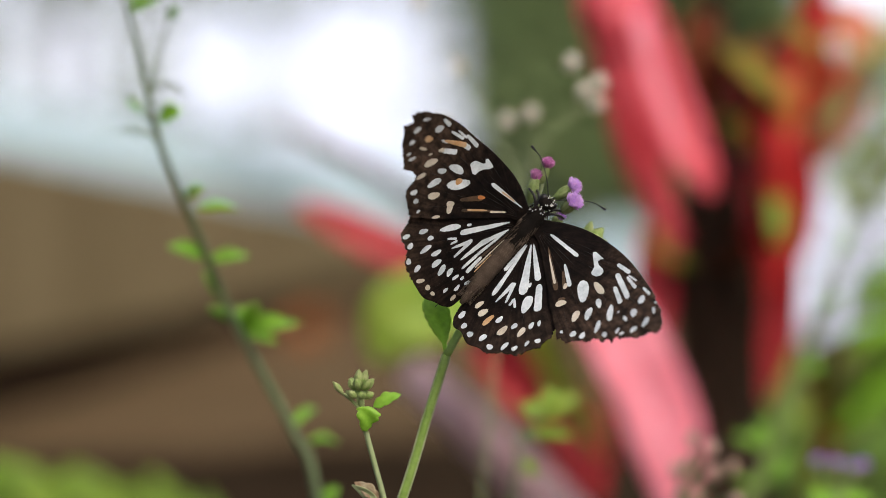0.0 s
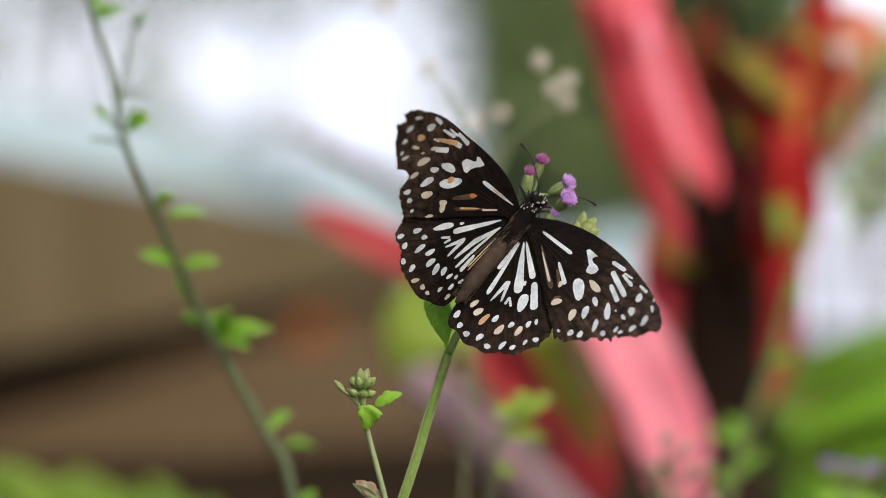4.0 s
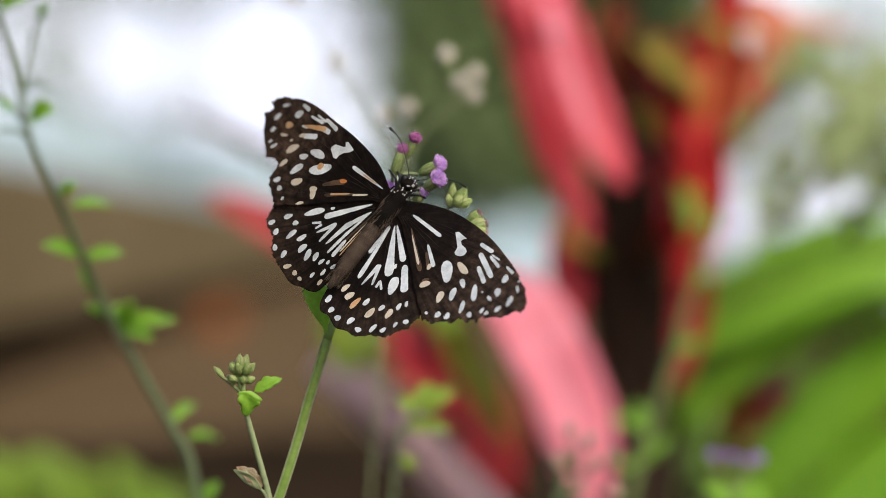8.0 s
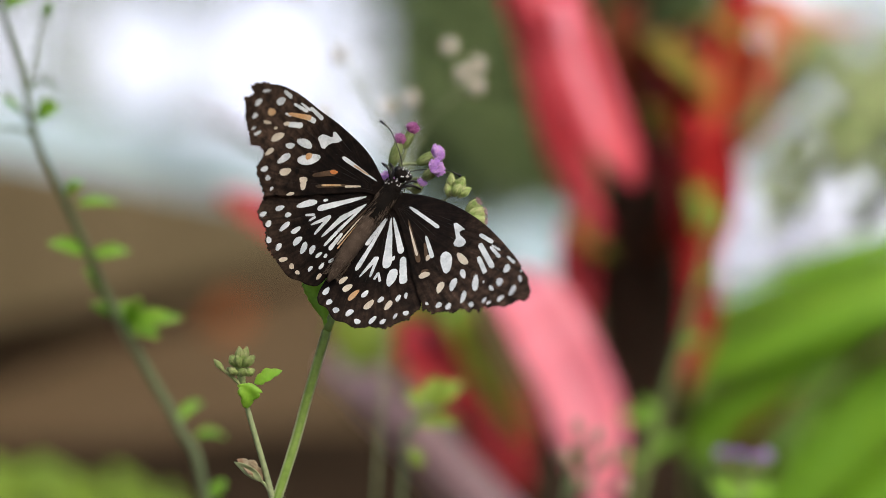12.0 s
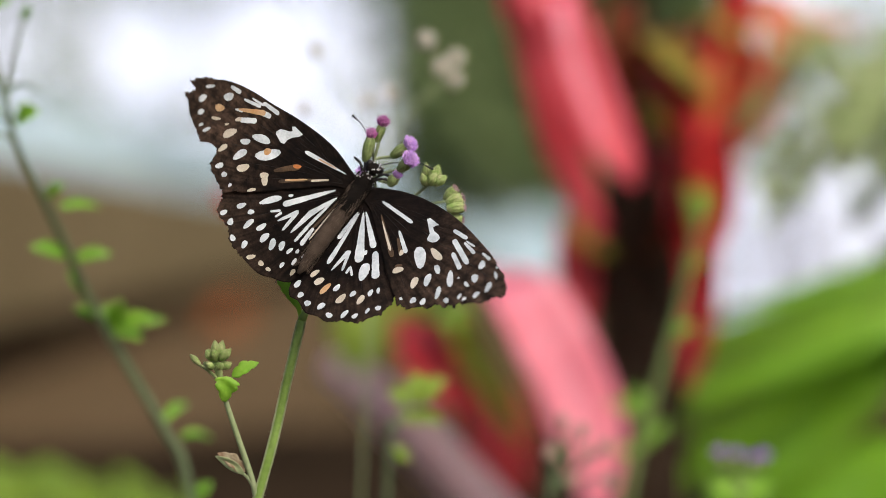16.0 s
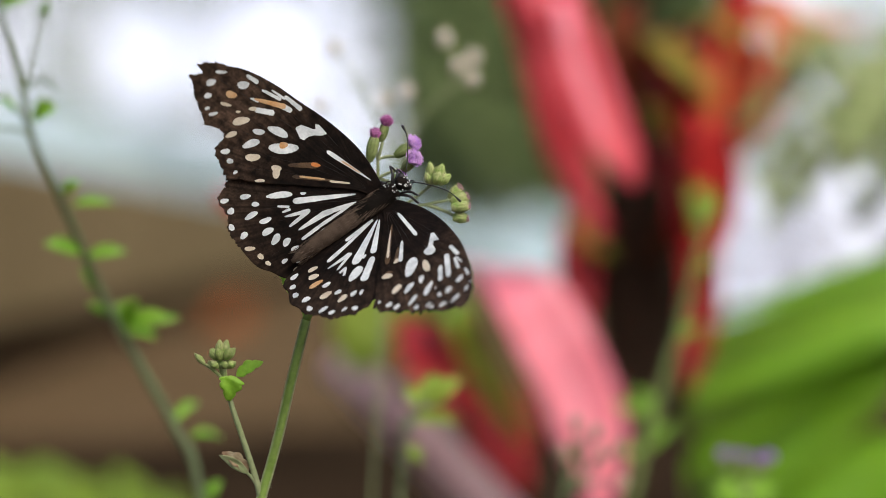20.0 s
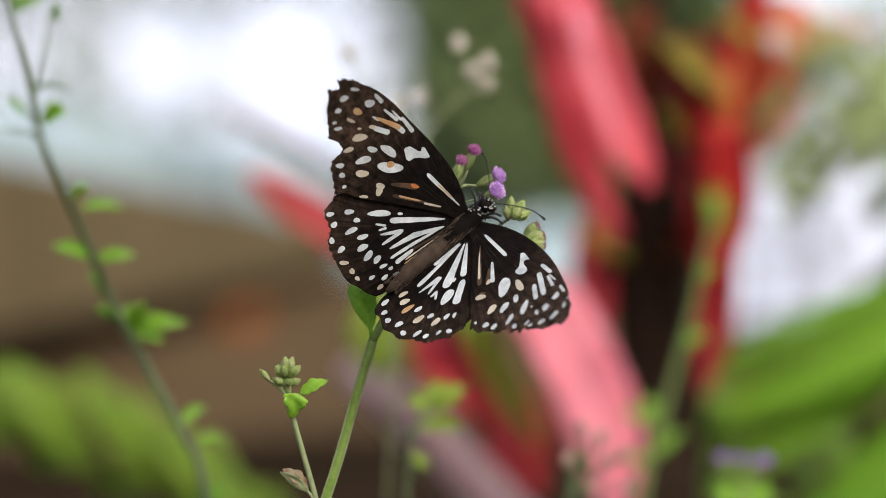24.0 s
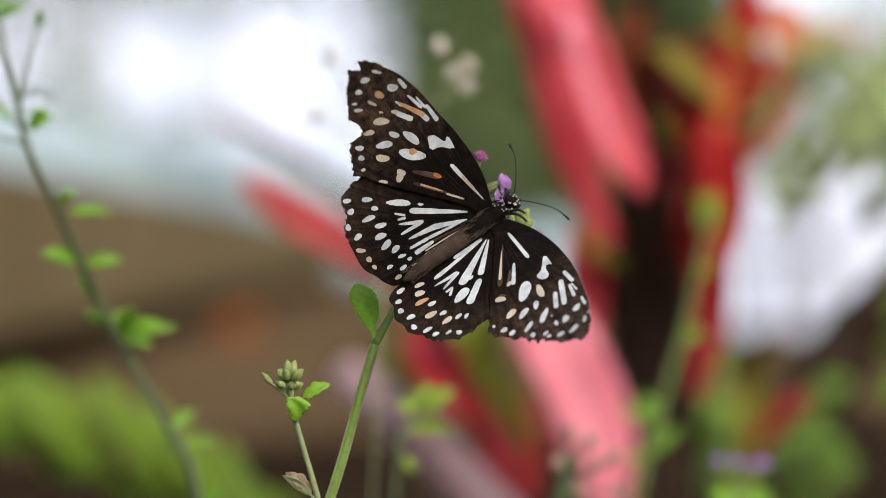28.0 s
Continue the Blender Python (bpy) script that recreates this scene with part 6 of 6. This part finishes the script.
SEED_ROWS = [
    (0, -0.01, 0.22, -0.0011, 3.6538),
    (0.5, -0.01, 0.22, -0.001, 3.0151),
    (1, -0.01, 0.22, -0.0017, 3.2462),
    (1.5, -0.01, 0.22, -0.0021, 2.4583),
    (2, -0.01, 0.22, -0.0015, 1.9009),
    (2.5, -0.01, 0.22, -0.001, 3.2158),
    (3, -0.01, 0.22, -0.0015, 2.3456),
    (3.5, -0.01, 0.22, -0.0015, 1.8162),
    (5.5, -0.01, 0.22, -0.0012, 1.6838),
    (6, -0.01, 0.22, -0.0017, 1.7295),
    (6.5, -0.01, 0.22, -0.0023, 2.2354),
    (7, -0.01, 0.22, -0.0018, 2.3581),
    (7.5, -0.01, 0.22, -0.0024, 2.4187),
    (8, -0.01, 0.22, -0.0028, 1.6954),
    (8.5, -0.01, 0.22, -0.0022, 1.0927),
    (9, -0.01, 0.22, -0.002, 1.1289),
    (9.5, -0.01, 0.22, -0.0024, -0.6432),
    (10, -0.01, 0.22, -0.0018, 0.9318),
    (10.5, -0.01, 0.22, -0.0019, -0.2489),
    (11, -0.01, 0.22, -0.0017, 1.6137),
    (11.5, -0.01, 0.22, -0.0015, 0.7368),
    (12, -0.01, 0.22, -0.0014, 1.3138),
    (12.5, -0.01, 0.22, -0.0013, 0.7031),
    (14.5, -0.01, 0.22, 0.0002, 1.7803),
    (15, -0.01, 0.22, 0.0002, 2.0475),
    (15.5, -0.01, 0.22, -0.0002, 0.1226),
    (16, -0.01, 0.22, -0.0002, 0.2359),
    (16.5, -0.01, 0.22, -0.0003, -0.1937),
    (17, -0.01, 0.22, 0, 0),
    (17.5, -0.01, 0.22, 0, -0.1999),
    (18, -0.01, 0.22, 0.0001, 0.1111),
    (18.5, -0.01, 0.22, 0.0004, 0.3402),
    (19, -0.01, 0.22, -0.0008, 0.2076),
    (19.5, -0.01, 0.22, -0.0002, 0.57),
    (20, -0.01, 0.22, 0.0006, 1.0704),
    (20.5, -0.01, 0.22, 0.0004, 0.4996),
    (22.5, -0.01, 0.22, 0.0001, 0.7507),
    (23, -0.01, 0.22, 0.0005, 0.0209),
    (23.5, -0.01, 0.22, 0.0001, 1.3018),
    (24, -0.01, 0.22, 0.0002, 0.9842),
    (24.5, -0.01, 0.22, 0.0001, -0.4788),
    (25, -0.01, 0.22, 0.0001, 1.8387),
    (25.5, -0.01, 0.22, 0.0014, 5.1093),
    (26, -0.01, 0.22, 0.0011, 2.5767),
    (26.5, -0.01, 0.22, 0.0016, 2.796),
    (27, -0.01, 0.22, 0.0018, 2.581),
    (27.5, -0.01, 0.22, 0.001, 1.5756),
    (28, -0.01, 0.22, 0.0005, 0.3456),
]
YLEAF_ROWS = [
    (0, 0, 0.2, 0.0004, 4.2249),
    (0.5, 0, 0.2, 0, 3.3216),
    (1, 0, 0.2, -0.0001, 3.7445),
    (1.5, 0, 0.2, -0.0005, 2.6485),
    (2, 0, 0.2, -0.0004, 2.1468),
    (2.5, 0, 0.2, 0.0001, 3.6313),
    (3, 0, 0.2, 0, 2.7838),
    (3.5, 0, 0.2, -0.0002, 2.0833),
    (5.5, 0, 0.2, -0.0002, 1.8147),
    (6, 0, 0.2, -0.0008, 2.0022),
    (6.5, 0, 0.2, -0.0012, 2.29),
    (7, 0, 0.2, -0.0009, 2.5928),
    (7.5, 0, 0.2, -0.0012, 2.6684),
    (8, 0, 0.2, -0.0015, 1.56),
    (8.5, 0, 0.2, -0.0012, 1.1095),
    (9, 0, 0.2, -0.0011, 1.0683),
    (9.5, 0, 0.2, -0.0012, -0.5931),
    (10, 0, 0.2, -0.0011, 1.1168),
    (10.5, 0, 0.2, -0.0012, -0.3116),
    (11, 0, 0.2, -0.0009, 1.909),
    (11.5, 0, 0.2, -0.0007, 0.8434),
    (12, 0, 0.2, -0.0008, 1.4329),
    (12.5, 0, 0.2, -0.0009, 0.8114),
    (14.5, 0, 0.2, -0.0003, 2.1241),
    (15, 0, 0.2, -0.0002, 2.4314),
    (15.5, 0, 0.2, -0.0002, 0.0441),
    (16, 0, 0.2, -0.0001, 0.3562),
    (16.5, 0, 0.2, 0.0002, -0.2464),
    (17, 0, 0.2, 0, 0),
    (17.5, 0, 0.2, 0.0002, -0.1899),
    (18, 0, 0.2, -0.0002, 0.19),
    (18.5, 0, 0.2, -0.0004, 0.4005),
    (19, 0, 0.2, -0.0013, 0.2908),
    (19.5, 0, 0.2, -0.0008, 0.4943),
    (20, 0, 0.2, 0.0001, 1.291),
    (20.5, 0, 0.2, -0.0001, 0.4614),
    (22.5, 0, 0.2, -0.001, 0.8178),
    (23, 0, 0.2, -0.0008, -0.4149),
    (23.5, 0, 0.2, -0.0008, 1.0873),
    (24, 0, 0.2, -0.0009, 0.5211),
    (24.5, 0, 0.2, -0.0008, -0.7805),
    (25, 0, 0.2, -0.0009, 1.6818),
    (25.5, 0, 0.2, 0.0002, 5.4857),
    (26, 0, 0.2, -0.0002, 2.3575),
    (26.5, 0, 0.2, 0.0006, 2.8492),
    (27, 0, 0.2, 0.0006, 2.4635),
    (27.5, 0, 0.2, -0.0004, 1.3344),
    (28, 0, 0.2, -0.0005, 0.1926),
]
PURPLE_ROWS = [
    (0, 0.1, 0.25, 0.0021, 2.308),
    (0.5, 0.1, 0.25, 0.0022, 2.2582),
    (1, 0.1, 0.25, 0.0011, 3.4262),
    (1.5, 0.1, 0.25, 0.0027, 1.0191),
    (2, 0.1, 0.25, 0.0021, 1.096),
    (2.5, 0.1, 0.25, 0.0017, 2.6328),
    (3, 0.1, 0.25, 0.0009, 1.7206),
    (3.5, 0.1, 0.25, 0.002, 3.0651),
    (5.5, 0.1, 0.25, 0.0022, 1.0703),
    (6, 0.1, 0.25, 0.0014, 2.2434),
    (6.5, 0.1, 0.25, 0.0001, 0.4471),
    (7, 0.1, 0.25, 0.0004, 1.9352),
    (7.5, 0.1, 0.25, 0.0007, 1.6335),
    (8, 0.1, 0.25, 0.0007, 0.9193),
    (8.5, 0.1, 0.25, 0.0019, 0.9814),
    (9, 0.1, 0.25, 0.0009, -0.7485),
    (9.5, 0.1, 0.25, 0.0014, -1.0895),
    (10, 0.1, 0.25, -0.0006, 1.6048),
    (10.5, 0.1, 0.25, 0.0007, -0.0999),
    (11, 0.1, 0.25, 0.0005, 0.9767),
    (11.5, 0.1, 0.25, 0.0008, 0.9779),
    (12, 0.1, 0.25, 0.0008, 0.711),
    (12.5, 0.1, 0.25, 0.0008, 0.5632),
    (14.5, 0.1, 0.25, 0.0002, 2.1419),
    (15, 0.1, 0.25, 0.0004, 1.7642),
    (15.5, 0.1, 0.25, 0.0005, 0.1957),
    (16, 0.1, 0.25, 0.001, 0.6335),
    (16.5, 0.1, 0.25, 0.001, -0.0771),
    (17, 0.1, 0.25, 0, 0),
    (17.5, 0.1, 0.25, 0.0005, -0.2956),
    (18, 0.1, 0.25, 0.0005, 0.0702),
    (18.5, 0.1, 0.25, 0.0002, 0.1684),
    (19, 0.1, 0.25, -0.0007, 0.028),
    (19.5, 0.1, 0.25, 0, 0.2742),
    (20, 0.1, 0.25, 0.0005, 0.9343),
    (20.5, 0.1, 0.25, 0, 0.6171),
    (22.5, 0.1, 0.25, -0.0001, -0.0188),
    (23, 0.1, 0.25, 0.001, -1.1067),
    (23.5, 0.1, 0.25, 0.0006, -0.7393),
    (24, 0.1, 0.25, 0.0006, -0.5982),
    (24.5, 0.1, 0.25, 0.0008, -1.6929),
    (25, 0.1, 0.25, 0.0001, -0.1964),
    (25.5, 0.1, 0.25, -0.0006, 3.3241),
    (26, 0.1, 0.25, 0.0006, 0.6975),
    (26.5, 0.1, 0.25, 0.0015, 0.2732),
    (27, 0.1, 0.25, 0.0014, 0.7677),
    (27.5, 0.1, 0.25, 0.0005, 0.524),
    (28, 0.1, 0.25, 0.0011, -0.242),
]
RIGHT_ROWS = [
    (0, 0.045, 0.38, -0.004, 4.5052),
    (0.5, 0.045, 0.38, -0.004, 3.2154),
    (1, 0.045, 0.38, -0.004, 3.7204),
    (1.5, 0.045, 0.38, -0.004, 2.1103),
    (2, 0.045, 0.38, -0.004, 1.5473),
    (2.5, 0.045, 0.38, -0.004, 3.1016),
    (3, 0.045, 0.38, -0.004, 1.8602),
    (3.5, 0.045, 0.38, -0.004, 1.4677),
    (5.5, 0.045, 0.38, -0.004, 1.1258),
    (6, 0.045, 0.38, -0.004, 1.4085),
    (6.5, 0.045, 0.38, -0.004, 1.5272),
    (7, 0.045, 0.38, -0.004, 1.801),
    (7.5, 0.045, 0.38, -0.004, 1.8122),
    (8, 0.045, 0.38, -0.004, 1.2226),
    (8.5, 0.045, 0.38, -0.004, 1.1023),
    (9, 0.045, 0.38, -0.0036, 1.0154),
    (9.5, 0.045, 0.38, -0.0032, -0.5665),
    (10, 0.045, 0.38, -0.0029, 1.2018),
    (10.5, 0.045, 0.38, -0.0029, -0.2036),
    (11, 0.045, 0.38, -0.004, 1.3239),
    (11.5, 0.045, 0.38, -0.002, 0.7967),
    (12, 0.045, 0.38, -0.0037, 0.9266),
    (12.5, 0.045, 0.38, -0.0025, 0.6015),
    (14.5, 0.045, 0.38, -0.003, 0.6543),
    (15, 0.045, 0.38, -0.0033, 1.0066),
    (15.5, 0.045, 0.38, 0.0002, -0.2006),
    (16, 0.045, 0.38, -0.0007, 0.2564),
    (16.5, 0.045, 0.38, -0.0005, -0.3821),
    (17, 0.045, 0.38, 0, 0),
    (17.5, 0.045, 0.38, 0.0004, -0.345),
    (18, 0.045, 0.38, 0, 0),
    (18.5, 0.045, 0.38, 0.0001, 0.1819),
    (19, 0.045, 0.38, -0.0008, 0.0693),
    (19.5, 0.045, 0.38, -0.0006, 0.4177),
    (20, 0.045, 0.38, -0.0008, 0.5933),
    (20.5, 0.045, 0.38, 0.0003, 0.4252),
    (22.5, 0.045, 0.38, -0.0009, 0.5259),
    (23, 0.045, 0.38, -0.0004, -0.7134),
    (23.5, 0.045, 0.38, -0.004, 0.0225),
    (24, 0.045, 0.38, -0.0025, -0.2002),
    (24.5, 0.045, 0.38, -0.0009, -1.0878),
    (25, 0.045, 0.38, -0.004, -0.5673),
    (25.5, 0.045, 0.38, -0.004, 2.7504),
    (26, 0.045, 0.38, -0.004, 0.6155),
    (26.5, 0.045, 0.38, -0.004, 1.2162),
    (27, 0.045, 0.38, -0.004, 0.8121),
    (27.5, 0.045, 0.38, -0.0017, -0.0545),
    (28, 0.045, 0.38, 0.0002, 0.1432),
]
FROND_ROWS = [(0, 4, -47, 0), (1, 6, -58, 0), (2, 4, -55, 0), (3, 2, -51, 0), (6, 10, -45, 0), (7, 25, -46, 0), (8, 26, -43, 0), (9, 27, -45, 0), (10, 26, -46, 0), (12, 22, -48, 0), (15, 26, -50, 0), (17, 24, -49, 0), (20, 23, -49, 0), (22.5, 13, -24, 0), (23, 3, -14, 0), (24, 1, -4, 0), (25, 0, -1, 0), (26, -4, -12, 0), (27, 1, -25, 0), (28, 10, -5, 0)]
BROAD_ROWS = [(0, 30, -12, 0), (0.5, 36, -36, 0), (1, 30, -47, 0), (2, 6, -52, 0), (3, 4, -50, 0), (5.5, 4, -34, 0), (6, 0, -22, 0), (7, -8, -24, 0), (8, -9, -20, 0), (9, -9, -22, 0), (10, -7, -25, 0), (12, -4, -30, 0), (15, -3, -33, 0), (16, -5, -41, 0), (17, -6, -46, 0), (18, -6, -44, 0), (20, -5, -40, 0), (23, 1, -41, 0), (24, 4, -45, 0), (25, 4, -39, 0), (26, 7, -46, 0), (27, 12, -50, 0), (28, 79, 1, 0)]
SPRAY_ROWS = [(0, -11), (2, -10), (3.5, -12), (5.5, -17), (7, -19), (10, -18), (12.5, -16), (15, -15), (17, -13), (20, -14), (23, -12), (28, -11)]
LOWER_ROWS = [(0, 8, -10), (1, 0, 0), (2, 18, -22), (3, 0, 0), (12, 0, 0), (13.5, -10, 6), (15, -20, 13), (20, -20, 13), (22.5, -4, 3), (24, 0, 0), (28, 0, 0)]


def motions():
    walk(butterfly, [(t, pose(*r)) for t, *r in BUTTERFLY_ROWS])
    for w, side in WINGS:
        fore = "fore" in w.name
        root = Matrix.Translation((side * 0.003, 0.0025, 0)) if fore else Matrix.Translation((side * 0.002, 0, 0))
        walk(w, [(t, pose(0, 0, 0, 0, a if side < 0 else -b, 0) @ root @ pose(0, 0, 0, 0, 0, ((-c if side < 0 else d) if fore else (-e if side < 0 else f))) @ root.inverted())
                 for t, a, b, c, d, e, f in WING_ROWS])
    for ob, rows in ((flower, FLOWER_ROWS), (weed, LEFT_ROWS), (seeding, SEED_ROWS), (young, YLEAF_ROWS), (distant, PURPLE_ROWS), (tall, RIGHT_ROWS),
                     (withered, [(t, 0.03, 0.2, z, turn) for t, x, y, z, turn in YLEAF_ROWS])):
        walk(ob, [(t, pose(x, y, z, 0, turn, 0)) for t, x, y, z, turn in rows])
    # the flowering top bends on the stem at its fork, under the butterfly
    bend = Vector(fork) - Vector((-0.06, 0.0, 0.0))
    hub = Vector(crown) - Vector((-0.06, 0.0, 0.0))
    for ob in blooms:
        # the side sprays hang lower at first
        aside = max(v.co.x for v in ob.data.vertices) > 0.072 or min(v.co.z for v in ob.data.vertices) < 0.2565
        walk(ob, [(t, pose(over * 0.001, 0, up * 0.001) @ Matrix.Translation(bend) @ pose(0, 0, 0, 0, turn, 0) @ Matrix.Translation(hub - bend)
                       @ pose(0, 0, 0, 0, 18 * min(1, max(0, (5.5 - t) / 2)) if aside else 0, 0) @ Matrix.Translation(-hub)) for t, over, up, turn in BLOOM_ROWS])
    span = Vector(crown) - Vector(fork)
    rows = []
    for t, over, up, turn in BLOOM_ROWS:
        end = Matrix.Rotation(math.radians(turn), 3, "Y") @ span + Vector((over * 0.001, 0, up * 0.001))
        lean = math.degrees(math.atan2(end.x, end.z) - math.atan2(span.x, span.z))
        rows.append((t, Matrix.Translation(bend) @ pose(0, 0, 0, 0, lean, 0) @ Matrix.Translation(-bend)))
    walk(upper_stem, rows)
    # the lime leaf of the low shrub swings aside behind its red neighbour
    walk(lime_leaf, [(t, pose(over * 0.001, back * 0.001, up * 0.001) @ Matrix.Translation(lime_foot) @ pose(0, 0, 0, 0, turn, 0) @ Matrix.Translation(-lime_foot))
                     for t, over, back, up, turn in ((0, 0, 0, 0, 0), (2.5, 0, 0, 0, 0), (3.5, 4, 10, 0, -3), (5.6, 5, 25, 0, -4), (6, 6, 30, 0, -5), (7, 12, 45, 0, -11), (9, 13, 50, 0, -13), (25, 14, 50, 0, -14), (26, 28, 60, -2, -24), (28, 28, 60, -2, -24))])
    # the red leaf and the withered one rise late on
    for ob, share in ((red_leaf, 1.0), (withered_leaf, 0.25)):
        walk(ob, [(t, Matrix.Translation(red_foot) @ pose(0, 0, 0, 0, turn * share, 0) @ Matrix.Translation(-red_foot))
                  for t, turn in ((0, 0), (20, 0), (22.5, 4), (23.5, 7), (28, 7))])
    walk(spray, [(t, pose(spray.location.x, spray.location.y, up * 0.001)) for t, up in SPRAY_ROWS])
    # the palm's lowest leaflets are blown aside for a while
    for ob in leaflets[-3:]:
        walk(ob, [(t, pose(over * 0.001, 0, up * 0.001)) for t, over, up in LOWER_ROWS])
    for ob, rows in ((frond, FROND_ROWS), (broad, BROAD_ROWS)):
        b = ob.location.copy()
        walk(ob, [(t, pose(b.x + over * 0.001, b.y, b.z + up * 0.001, 0, turn, 0)) for t, over, up, turn in rows])


motions()
